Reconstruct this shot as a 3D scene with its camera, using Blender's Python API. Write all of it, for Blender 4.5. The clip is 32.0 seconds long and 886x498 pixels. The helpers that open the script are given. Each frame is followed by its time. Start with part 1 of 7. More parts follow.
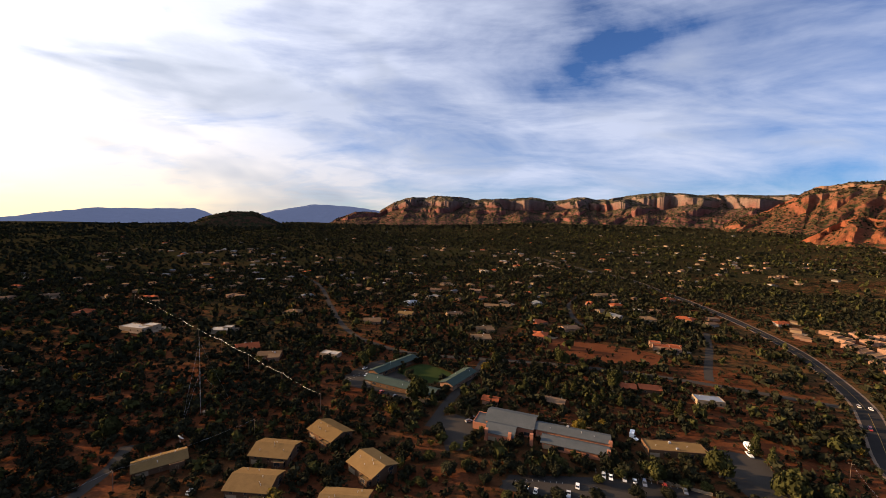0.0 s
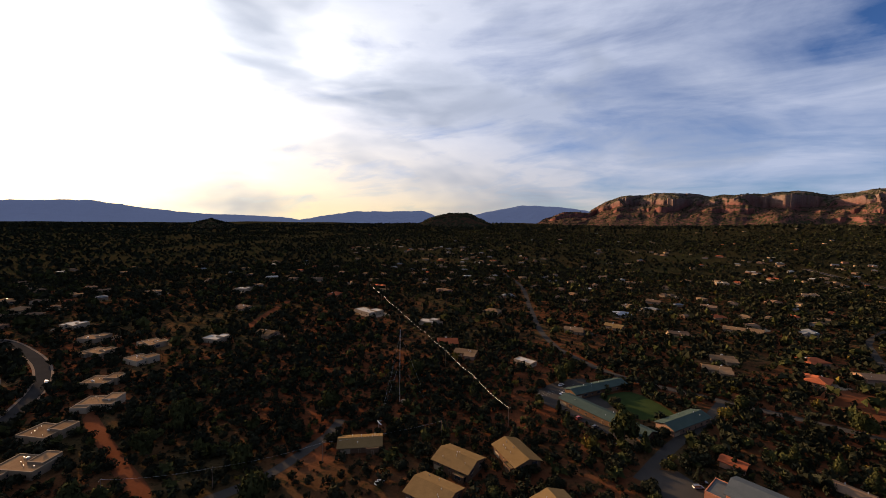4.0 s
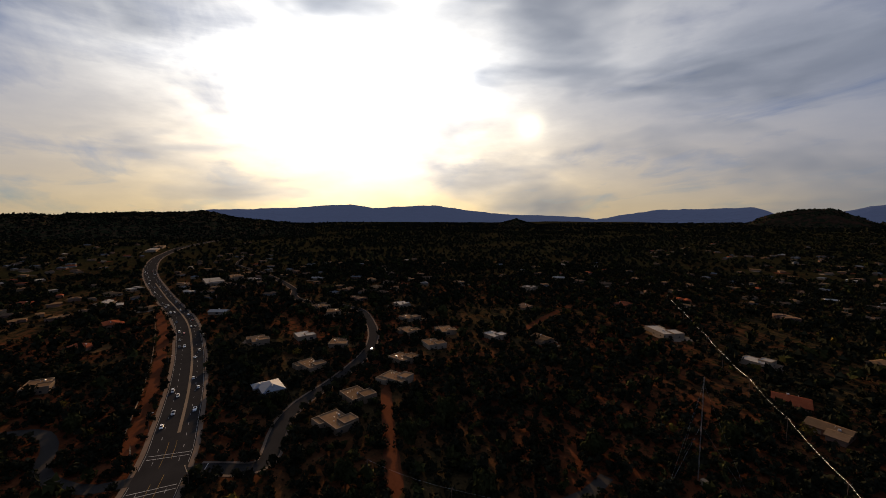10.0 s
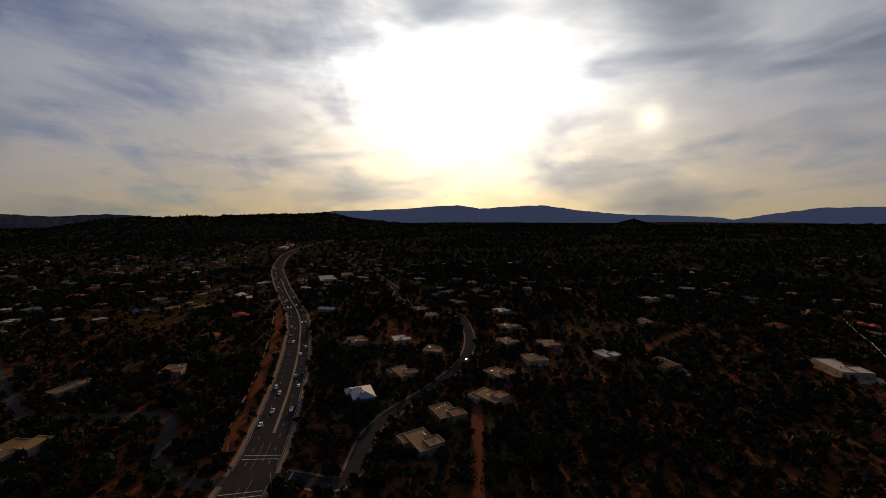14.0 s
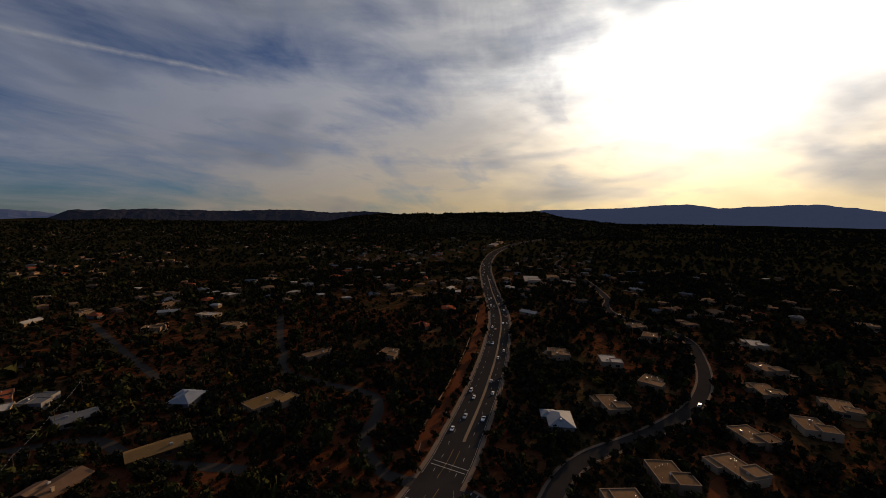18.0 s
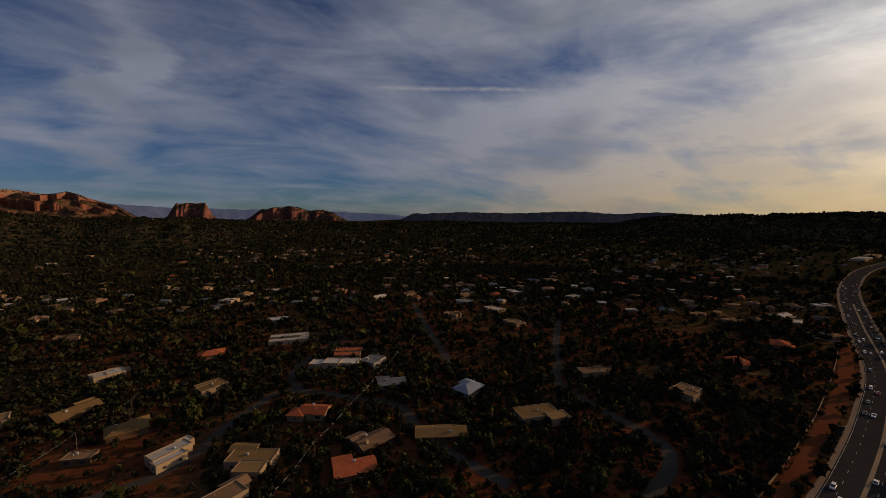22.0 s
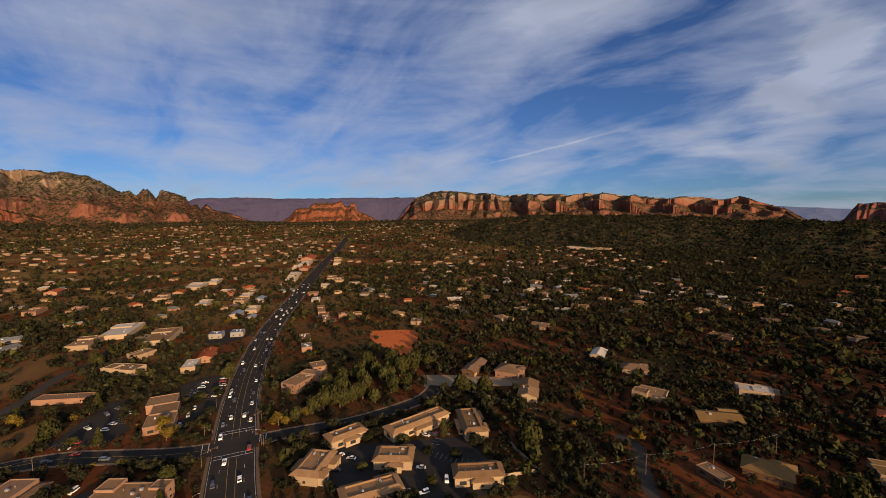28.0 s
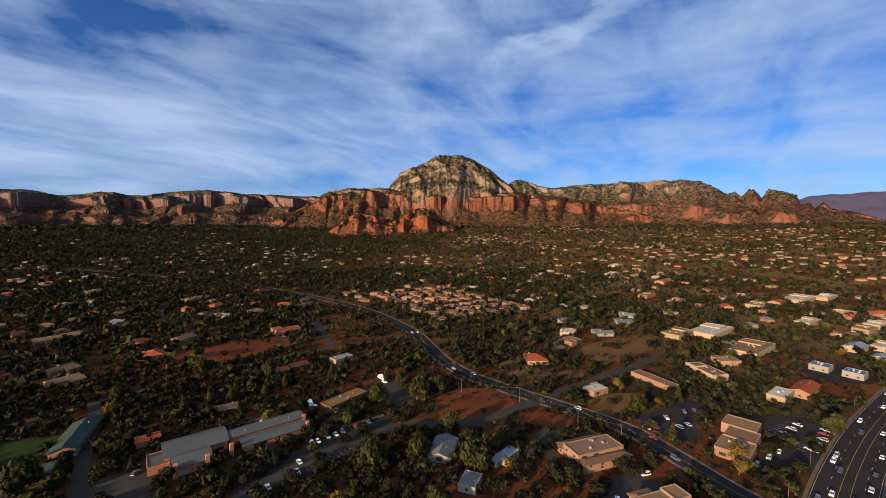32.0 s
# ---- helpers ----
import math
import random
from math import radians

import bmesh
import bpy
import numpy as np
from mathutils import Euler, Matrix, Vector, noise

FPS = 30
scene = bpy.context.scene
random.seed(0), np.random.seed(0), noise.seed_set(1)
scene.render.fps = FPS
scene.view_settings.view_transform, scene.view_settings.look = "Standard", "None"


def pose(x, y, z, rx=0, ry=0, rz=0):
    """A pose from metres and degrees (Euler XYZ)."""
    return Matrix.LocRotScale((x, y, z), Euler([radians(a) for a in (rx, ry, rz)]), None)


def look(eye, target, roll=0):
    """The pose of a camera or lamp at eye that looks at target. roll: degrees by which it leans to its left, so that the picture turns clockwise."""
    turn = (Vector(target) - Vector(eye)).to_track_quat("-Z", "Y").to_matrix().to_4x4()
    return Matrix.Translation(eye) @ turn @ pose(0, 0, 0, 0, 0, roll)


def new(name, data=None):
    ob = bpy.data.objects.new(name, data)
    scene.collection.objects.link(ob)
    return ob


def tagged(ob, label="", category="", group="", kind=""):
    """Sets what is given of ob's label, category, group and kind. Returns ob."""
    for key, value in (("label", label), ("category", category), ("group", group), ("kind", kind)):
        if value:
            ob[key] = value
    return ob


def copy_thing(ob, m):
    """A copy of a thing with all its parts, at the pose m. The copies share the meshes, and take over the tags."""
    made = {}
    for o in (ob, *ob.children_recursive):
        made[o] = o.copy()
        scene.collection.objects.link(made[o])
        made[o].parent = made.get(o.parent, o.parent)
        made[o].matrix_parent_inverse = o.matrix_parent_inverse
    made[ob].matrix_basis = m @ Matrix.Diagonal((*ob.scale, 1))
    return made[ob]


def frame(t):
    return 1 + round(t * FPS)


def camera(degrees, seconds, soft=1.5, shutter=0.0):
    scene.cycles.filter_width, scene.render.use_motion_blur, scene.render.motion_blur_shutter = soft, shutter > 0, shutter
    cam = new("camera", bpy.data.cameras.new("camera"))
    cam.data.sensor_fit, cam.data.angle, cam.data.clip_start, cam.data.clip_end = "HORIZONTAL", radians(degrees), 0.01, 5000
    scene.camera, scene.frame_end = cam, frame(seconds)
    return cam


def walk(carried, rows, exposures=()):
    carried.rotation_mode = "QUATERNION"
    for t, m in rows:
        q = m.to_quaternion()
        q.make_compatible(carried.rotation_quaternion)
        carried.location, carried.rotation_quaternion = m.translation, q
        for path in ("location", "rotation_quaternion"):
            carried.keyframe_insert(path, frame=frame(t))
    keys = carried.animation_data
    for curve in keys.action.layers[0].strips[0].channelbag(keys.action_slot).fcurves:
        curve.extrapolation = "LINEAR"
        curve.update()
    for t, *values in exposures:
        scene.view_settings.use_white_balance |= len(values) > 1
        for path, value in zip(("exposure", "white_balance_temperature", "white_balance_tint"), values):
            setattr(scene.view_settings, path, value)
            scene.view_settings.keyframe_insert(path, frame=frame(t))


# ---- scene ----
# ---- camera and its flight: seconds, place, pitch, roll, heading ----
cam = camera(94.7, 32.0, soft=0.6)
PATH = [
    (0.0, -0.0, -0.0, 120.0, -4.07, 1.40, 0.00),
    (0.5, 0.8, 3.3, 120.3, -4.21, 1.38, 6.87),
    (1.0, 1.0, 6.9, 120.3, -4.33, 1.39, 14.00),
    (1.5, 0.9, 10.7, 120.1, -4.42, 1.40, 17.73),
    (2.0, 0.7, 14.7, 119.8, -4.46, 1.41, 19.80),
    (2.5, 0.4, 18.6, 119.5, -4.50, 1.46, 21.29),
    (4.5, -2.0, 33.5, 118.1, -4.63, 0.97, 31.68),
    (5.0, -3.2, 37.7, 118.0, -4.71, 0.91, 35.07),
    (5.5, -4.6, 41.9, 117.7, -4.78, 0.82, 38.70),
    (6.0, -6.3, 46.0, 117.5, -4.85, 0.73, 42.40),
    (6.5, -8.1, 49.6, 117.4, -4.93, 0.66, 46.26),
    (7.0, -10.1, 53.0, 117.5, -5.00, 0.60, 50.27),
    (7.5, -12.1, 56.3, 117.5, -5.03, 0.52, 54.41),
    (8.0, -14.4, 59.7, 117.5, -5.04, 0.45, 58.68),
    (8.5, -16.9, 62.6, 117.6, -5.06, 0.42, 61.26),
    (9.0, -19.6, 65.3, 117.8, -5.07, 0.37, 63.29),
    (9.5, -22.7, 68.0, 117.5, -5.06, 0.27, 66.00),
    (10.0, -26.1, 70.6, 117.2, -5.05, 0.16, 68.59),
    (10.5, -29.2, 73.3, 117.2, -5.05, 0.03, 71.40),
    (11.0, -31.9, 75.9, 117.5, -5.07, -0.12, 74.52),
    (11.5, -34.6, 77.8, 117.7, -5.05, -0.19, 76.97),
    (12.0, -37.4, 79.1, 117.7, -5.01, -0.23, 79.02),
    (12.5, -40.2, 80.4, 117.9, -4.97, -0.26, 81.38),
    (13.0, -43.0, 81.6, 118.1, -4.96, -0.24, 83.16),
    (13.5, -46.2, 82.7, 118.4, -5.00, -0.21, 82.62),
    (15.5, -59.7, 83.3, 120.4, -5.13, 0.33, 91.45),
    (16.0, -63.2, 83.0, 120.3, -5.16, 0.47, 94.66),
    (16.5, -66.9, 82.7, 120.3, -5.20, 0.52, 98.56),
    (17.0, -70.9, 82.4, 120.1, -5.23, 0.53, 102.97),
    (17.5, -74.8, 82.0, 119.9, -5.24, 0.50, 107.53),
    (18.0, -78.6, 81.3, 119.7, -5.22, 0.44, 112.08),
    (18.5, -82.0, 80.0, 119.7, -5.21, 0.40, 115.86),
    (19.0, -85.2, 78.2, 119.4, -5.19, 0.36, 120.03),
    (19.5, -88.3, 75.8, 119.0, -5.17, 0.29, 124.52),
    (20.0, -91.8, 73.3, 118.7, -5.15, 0.19, 129.06),
    (20.5, -95.1, 71.3, 118.8, -5.15, 0.04, 134.21),
    (21.0, -97.9, 69.1, 119.0, -5.15, -0.10, 139.31),
    (21.5, -100.1, 65.8, 119.0, -5.11, -0.14, 144.67),
    (22.0, -101.9, 62.2, 118.9, -5.06, -0.16, 150.44),
    (22.5, -103.3, 58.9, 118.8, -5.00, -0.23, 156.46),
    (23.0, -104.2, 55.7, 118.7, -4.92, -0.31, 163.05),
    (23.5, -104.8, 52.1, 118.5, -4.84, -0.34, 170.25),
    (24.0, -105.1, 48.2, 118.3, -4.77, -0.37, 177.07),
    (24.5, -105.3, 44.4, 118.3, -4.70, -0.43, 184.16),
    (25.0, -105.2, 40.9, 118.4, -4.62, -0.49, 190.86),
    (25.5, -104.7, 37.4, 118.5, -4.55, -0.50, 197.80),
    (27.5, -97.0, 25.1, 118.3, -4.31, -0.41, 221.99),
    (28.0, -94.2, 22.0, 118.1, -4.20, -0.43, 228.78),
    (28.5, -90.8, 19.2, 118.0, -4.10, -0.45, 237.62),
    (29.0, -87.1, 16.9, 118.0, -4.01, -0.41, 246.25),
    (29.5, -83.6, 15.4, 117.9, -3.91, -0.37, 254.86),
    (30.0, -80.0, 14.6, 117.7, -3.83, -0.34, 264.11),
    (30.5, -75.5, 14.2, 117.3, -3.75, -0.33, 273.45),
    (31.0, -70.8, 14.1, 117.0, -3.68, -0.31, 282.96),
    (31.5, -66.8, 14.8, 117.0, -3.64, -0.24, 293.40),
    (32.0, -63.6, 16.5, 117.2, -3.64, -0.14, 301.55),
]
EXPOSURES = [(0.0, 1.40, 6800, 10), (2.5, 1.22, 6700, 10), (5.0, 0.83, 6500, 10), (9.0, 0.08, 6500, 10), (13.0, -0.32, 6500, 10), (19.0, -0.45, 6700, 10), (23.0, -0.20, 7000, 12), (25.5, 0.28, 7300, 14), (28.0, 0.71, 6700, 10), (29.0, 0.77, 5800, 4), (30.0, 0.90, 5650, 3), (32.0, 1.07, 5750, 4)]
walk(cam, [(t, pose(x, y, z, 90 + p, 0, h) @ pose(0, 0, 0, 0, 0, r)) for t, x, y, z, p, r, h in PATH], EXPOSURES)

# ---- light: low sun behind thin high cloud ----
SUN_HEADING, SUN_UP = 79.5, 13.0
SUN_DIR = Vector((-math.sin(radians(SUN_HEADING)) * math.cos(radians(SUN_UP)), math.cos(radians(SUN_HEADING)) * math.cos(radians(SUN_UP)), math.sin(radians(SUN_UP))))
sun_data = bpy.data.lights.new("sun", "SUN")
sun_data.energy, sun_data.angle, sun_data.color = 4.9, radians(1.2), (1.0, 0.63, 0.33)
sun = new("sun", sun_data)
sun.matrix_world = look(SUN_DIR * 1000, (0, 0, 0))


class Nodes:
    """A short way to wire up a node tree."""

    def __init__(self, tree):
        self.tree = tree
        tree.nodes.clear()

    def add(self, kind, **props):
        node = self.tree.nodes.new(kind)
        for key, value in props.items():
            if key in node.inputs:
                self.feed(node.inputs[key], value)
        return node

    def feed(self, socket, value):
        if isinstance(value, bpy.types.NodeSocket):
            self.tree.links.new(value, socket)
        elif isinstance(value, tuple) and len(value) == 3 and socket.type == "RGBA":
            socket.default_value = (*value, 1)
        else:
            socket.default_value = value

    def math(self, op, a, b=0.0, c=0.0, clamp=False):
        node = self.tree.nodes.new("ShaderNodeMath")
        node.operation, node.use_clamp = op, clamp
        for socket, value in zip(node.inputs, (a, b, c)):
            self.feed(socket, value)
        return node.outputs[0]

    def vec(self, op, a, b=(0, 0, 0)):
        node = self.tree.nodes.new("ShaderNodeVectorMath")
        node.operation = op
        self.feed(node.inputs[0], a)
        self.feed(node.inputs[1], b)
        return node.outputs["Value"] if op in ("DOT_PRODUCT", "LENGTH") else node.outputs["Vector"]

    def mix(self, fac, a, b):
        node = self.tree.nodes.new("ShaderNodeMix")
        node.data_type = "RGBA"
        self.feed(node.inputs[0], fac)
        self.feed(node.inputs[6], a)
        self.feed(node.inputs[7], b)
        return node.outputs[2]

    def noise(self, vector, scale, detail=4.0, rough=0.55, distort=0.0):
        node = self.tree.nodes.new("ShaderNodeTexNoise")
        if vector is not None:
            self.feed(node.inputs["Vector"], vector)
        node.inputs["Scale"].default_value, node.inputs["Detail"].default_value = scale, detail
        node.inputs["Roughness"].default_value, node.inputs["Distortion"].default_value = rough, distort
        return node.outputs["Fac"]

    def span(self, value, lo, hi, to_lo=0.0, to_hi=1.0):
        node = self.tree.nodes.new("ShaderNodeMapRange")
        node.clamp = True
        for socket, v in zip(node.inputs, (value, lo, hi, to_lo, to_hi)):
            self.feed(socket, v)
        return node.outputs[0]

    def ramp(self, value, stops):
        node = self.tree.nodes.new("ShaderNodeValToRGB")
        self.feed(node.inputs[0], value)
        el = node.color_ramp.elements
        while len(el) < len(stops):
            el.new(0.5)
        for e, (at, colour) in zip(el, stops):
            e.position, e.color = at, (*colour, 1)
        return node.outputs[0]


def make_sky():
    world = bpy.data.worlds.new("sky")
    scene.world = world
    world.use_nodes = True
    n = Nodes(world.node_tree)
    way = n.tree.nodes.new("ShaderNodeTexCoord").outputs["Generated"]
    sky = n.tree.nodes.new("ShaderNodeTexSky")
    sky.sky_type, sky.sun_disc = "NISHITA", False
    sky.sun_elevation, sky.sun_rotation = radians(SUN_UP), radians(-SUN_HEADING)
    sky.air_density, sky.dust_density, sky.ozone_density, sky.altitude = 1.0, 0.6, 2.0, 1400
    blue = n.vec("MULTIPLY", sky.outputs[0], (SKY_BLUE * 0.55, SKY_BLUE * 0.80, SKY_BLUE * 1.3))
    parts = n.tree.nodes.new("ShaderNodeSeparateXYZ")
    n.feed(parts.inputs[0], way)
    up = n.math("MAXIMUM", parts.outputs[2], 0.0)
    deep = n.math("ADD", up, 0.24)
    flat = n.tree.nodes.new("ShaderNodeCombineXYZ")
    n.feed(flat.inputs[0], n.math("DIVIDE", parts.outputs[0], deep))
    n.feed(flat.inputs[1], n.math("DIVIDE", parts.outputs[1], deep))
    # long streaks of cirrus drawn out along one wind, over broad soft banks
    turned = n.tree.nodes.new("ShaderNodeMapping")
    n.feed(turned.inputs[0], flat.outputs[0])
    turned.inputs["Rotation"].default_value = (0, 0, radians(62))
    turned.inputs["Scale"].default_value = (0.9, 1.7, 1)
    streaks = n.noise(turned.outputs[0], 1.6, 9, 0.58, 0.6)
    banks = n.noise(flat.outputs[0], 1.0, 6, 0.55, 0.4)
    layers = n.noise(n.vec("MULTIPLY", way, (2.2, 2.2, 15.0)), 1.0, 5, 0.6, 0.5)
    patches = n.span(n.noise(n.vec("MULTIPLY", way, (3.0, 3.0, 9.0)), 1.0, 3, 0.5, 0.4), 0.48, 0.72)
    # the wind frays every edge: directions drawn apart sideways more than upwards
    fray = n.tree.nodes.new("ShaderNodeTexNoise")
    n.feed(fray.inputs["Vector"], n.vec("MULTIPLY", way, (3.2, 3.2, 10.0)))
    fray.inputs["Scale"].default_value, fray.inputs["Detail"].default_value, fray.inputs["Roughness"].default_value = 1.0, 7.0, 0.6
    loose = n.vec("ADD", way, n.vec("MULTIPLY", n.vec("SUBTRACT", fray.outputs["Color"], (0.5, 0.5, 0.5)), (0.40, 0.40, 0.15)))
    loose = n.vec("NORMALIZE", loose)
    toward = n.math("MAXIMUM", n.vec("DOT_PRODUCT", loose, tuple(SUN_DIR)), 0.0)
    near = n.math("POWER", toward, 1.3)
    # the glare lies wider than it is high
    aside = n.vec("DOT_PRODUCT", loose, (math.cos(radians(SUN_HEADING)), math.sin(radians(SUN_HEADING)), 0.0))
    broad = n.math("MINIMUM", n.math("ADD", toward, n.math("MULTIPLY", n.math("POWER", n.math("ABSOLUTE", aside), 2.0), 0.20)), 1.0)
    broad = n.math("MULTIPLY", broad, n.span(toward, 0.3, 0.6))
    cover = n.math("ADD", n.math("MULTIPLY", streaks, 0.55), n.math("MULTIPLY", banks, 0.45))
    cover = n.math("ADD", cover, n.math("MULTIPLY", layers, 0.30))
    cover = n.math("ADD", cover, n.math("MULTIPLY", near, 0.20))
    cover = n.math("ADD", cover, n.math("MULTIPLY", n.vec("DOT_PRODUCT", way, (-0.34, 0.94, 0.0)), 0.07))
    south = n.math("MAXIMUM", n.vec("DOT_PRODUCT", way, (0.25, -0.97, 0.0)), 0.0)
    cover = n.math("ADD", cover, n.math("MULTIPLY", n.math("MULTIPLY", south, up), 0.22))
    bank = None
    for head, up_by, wide, high, tilt, more_cloud, grey in CLOUDS:
        a, b, c = radians(head), radians(up_by), radians(tilt)
        side, lift = Vector((math.cos(a), math.sin(a), 0)), Vector((math.sin(a) * math.sin(b), -math.cos(a) * math.sin(b), math.cos(b)))
        middle = Vector((-math.sin(a) * math.cos(b), math.cos(a) * math.cos(b), math.sin(b)))
        along, across = side * math.cos(c) + lift * math.sin(c), lift * math.cos(c) - side * math.sin(c)
        off = n.vec("SUBTRACT", loose, tuple(middle))
        p = n.math("POWER", n.math("ABSOLUTE", n.math("DIVIDE", n.vec("DOT_PRODUCT", off, tuple(along)), math.sin(radians(wide)))), 2.0)
        q = n.math("POWER", n.math("ABSOLUTE", n.math("DIVIDE", n.vec("DOT_PRODUCT", off, tuple(across)), math.sin(radians(high)))), 2.0)
        ahead = n.span(n.vec("DOT_PRODUCT", way, tuple(middle)), 0.5, 0.7)
        share = n.math("MULTIPLY", n.math("POWER", n.span(n.math("ADD", p, q), 0.0, 2.6, 1.0, 0.0), 2.2), ahead)
        cover = n.math("ADD", cover, n.math("MULTIPLY", share, more_cloud))
        if grey:
            dim = n.math("MULTIPLY", share, grey)
            bank = dim if bank is None else n.math("ADD", bank, dim)
    cloud = n.span(cover, 0.53, 0.83)
    thick = n.math("ADD", n.math("MULTIPLY", patches, n.span(cover, 0.62, 0.8)), bank, clamp=True)
    halo = n.math("ADD", n.math("MULTIPLY", n.math("POWER", toward, 3.2), GLOW_WIDE), n.math("MULTIPLY", n.math("POWER", broad, 42.0), GLOW_NEAR))
    light = n.math("ADD", n.math("MULTIPLY", halo, n.span(thick, 0.0, 1.0, 1.0, 0.55)), CLOUD_LIGHT)
    low = n.span(up, 0.0, 0.30)
    warm = n.mix(low, (1.0, 0.73, 0.36), (1.0, 0.96, 0.88))
    tint = n.mix(n.math("POWER", toward, n.span(up, 0.02, 0.22, 0.7, 2.6)), (0.68, 0.76, 1.0), warm)
    tint = n.mix(n.math("MULTIPLY", thick, 0.45), tint, (0.62, 0.74, 0.98))
    shade = n.math("MULTIPLY", light, n.span(thick, 0.0, 1.0, 1.0, 0.72))
    scaled = n.tree.nodes.new("ShaderNodeVectorMath")
    scaled.operation = "SCALE"
    n.feed(scaled.inputs[0], tint)
    n.feed(scaled.inputs["Scale"], shade)
    both = n.mix(n.math("MULTIPLY", cloud, 0.9), blue, scaled.outputs[0])
    # two vapour trails, frayed and fading at their ends, and the mock sun beside the sun
    for normal, middle, half, wide, show in (((-0.126, -0.253, -0.959), (-0.505, -0.815, 0.282), 13.5, 0.0065, 0.5), ((-0.077, -0.243, -0.967), (0.557, -0.815, 0.16), 9.6, 0.0035, 0.32)):
        off = n.math("ADD", n.vec("DOT_PRODUCT", way, normal), n.math("MULTIPLY", n.math("SUBTRACT", n.noise(way, 9.0, 5, 0.7), 0.5), wide * 2.2))
        line = n.span(n.math("ABSOLUTE", off), 0.0, wide, 1.0, 0.0)
        ends = n.span(n.vec("DOT_PRODUCT", way, middle), math.cos(radians(half)), math.cos(radians(half * 0.5)))
        frayed = n.span(n.noise(way, 26.0, 4, 0.7), 0.3, 0.62, 0.35, 1.0)
        fac = n.math("MULTIPLY", n.math("MULTIPLY", n.math("MULTIPLY", line, ends), frayed), show)
        both = n.mix(fac, both, (0.95, 0.93, 0.95))
    dog = n.math("POWER", n.math("MAXIMUM", n.vec("DOT_PRODUCT", way, (-0.8215, 0.5347, 0.1987)), 0.0), 2600.0)
    both = n.mix(n.math("MULTIPLY", dog, 0.42), both, (4.6, 4.2, 3.2))
    back = n.add("ShaderNodeBackground", Color=both, Strength=0.50)
    out = n.tree.nodes.new("ShaderNodeOutputWorld")
    n.tree.links.new(back.outputs[0], out.inputs[0])


# cloud banks and clear gaps: heading, height, half width, half height, tilt in degrees, cloud more or less, how grey
CLOUDS = [(338, 22, 9, 5, 20, -0.11, 0), (25, 15, 13, 3, -14, 0.038, 0.22), (21, 15, 14, 4, -4, 0.03, 0.32), (1, 15, 10, 4, 0, 0, 0.22), (65, 17.7, 6, 1.6, -8, 0.038, 0.39), (105, 20.8, 13, 2.2, 4, 0, 0.37), (33, 15, 8, 4, 0, 0, 0.26), (138, 20, 13, 4, 8, -0.1, 0),
    (128, 9, 7, 1.5, 4, -0.06, 0), (90, 7.5, 12, 1, 3, 0, 0.26), (62, 6, 16, 0.9, 2, 0, 0.22), (150, 4, 9, 2.5, 0, -0.06, 0), (189, 15, 3, 9, -8, 0.195, 0), (197, 9, 7, 1.6, -22, 0.15, 0), (205, 16, 8, 6, 0, -0.08, 0), (204, 5, 8, 2.5, 0, -0.08, 0),
    (154, 19, 6, 2.5, -10, -0.1, 0), (163, 15, 4, 2, 20, -0.06, 0), (135, 10, 16, 7, 0, 0.09, 0), (212, 24, 9, 4, 14, 0.12, 0), (240, 18, 14, 4, 4, -0.07, 0), (229, 6, 20, 2.5, 0, 0.08, 0), (256, 13, 14, 2.2, -5, 0.075, 0), (285, 24, 9, 1.8, 28, 0.18, 0),
    (264, 14, 12, 5, 0, -0.04, 0), (329, 13, 16, 6, 0, 0.105, 0), (337, 21, 8, 3, 0, -0.05, 0), (166, 14, 22, 9, 0, 0.09, 0), (150, 22, 14, 4, 6, 0.05, 0)]
SKY_BLUE, CLOUD_LIGHT, GLOW_WIDE, GLOW_NEAR = 0.086, 0.74, 1.05, 4.5
make_sky()

# ---- materials ----
def material(name, rough=0.9, metal=0.0):
    mat = bpy.data.materials.new(name)
    mat.use_nodes = True
    n = Nodes(mat.node_tree)
    out = n.tree.nodes.new("ShaderNodeOutputMaterial")
    bsdf = n.tree.nodes.new("ShaderNodeBsdfPrincipled")
    bsdf.inputs["Roughness"].default_value, bsdf.inputs["Metallic"].default_value = rough, metal
    bsdf.inputs["Specular IOR Level"].default_value = 0.0 if rough > 0.75 else 0.12 if rough > 0.6 else 0.5
    n.tree.links.new(bsdf.outputs[0], out.inputs[0])
    n.place = n.tree.nodes.new("ShaderNodeNewGeometry")
    return mat, n, bsdf


def bumped(n, bsdf, height, strength, distance):
    node = n.tree.nodes.new("ShaderNodeBump")
    node.inputs["Strength"].default_value, node.inputs["Distance"].default_value = strength, distance
    n.feed(node.inputs["Height"], height)
    n.tree.links.new(node.outputs[0], bsdf.inputs["Normal"])


def mottled(name, a, b, scale, fine, rough=0.9, metal=0.0, bump=0.0, each=0.0):
    """Two tones at two scales; each: how far single objects differ."""
    mat, n, bsdf = material(name, rough, metal)
    at = n.place.outputs["Position"]
    big, small = n.noise(at, scale, 5), n.noise(at, fine, 3)
    fac = n.span(n.math("ADD", n.math("MULTIPLY", big, 0.65), n.math("MULTIPLY", small, 0.35)), 0.3, 0.7)
    colour = n.mix(fac, a, b)
    if each:
        info = n.tree.nodes.new("ShaderNodeObjectInfo")
        hsv = n.add("ShaderNodeHueSaturation", Color=colour)
        n.feed(hsv.inputs["Value"], n.span(info.outputs["Random"], 0, 1, 1 - each, 1 + each))
        colour = hsv.outputs[0]
    n.feed(bsdf.inputs["Base Color"], colour)
    if bump:
        bumped(n, bsdf, small, bump, 0.05)
    return mat


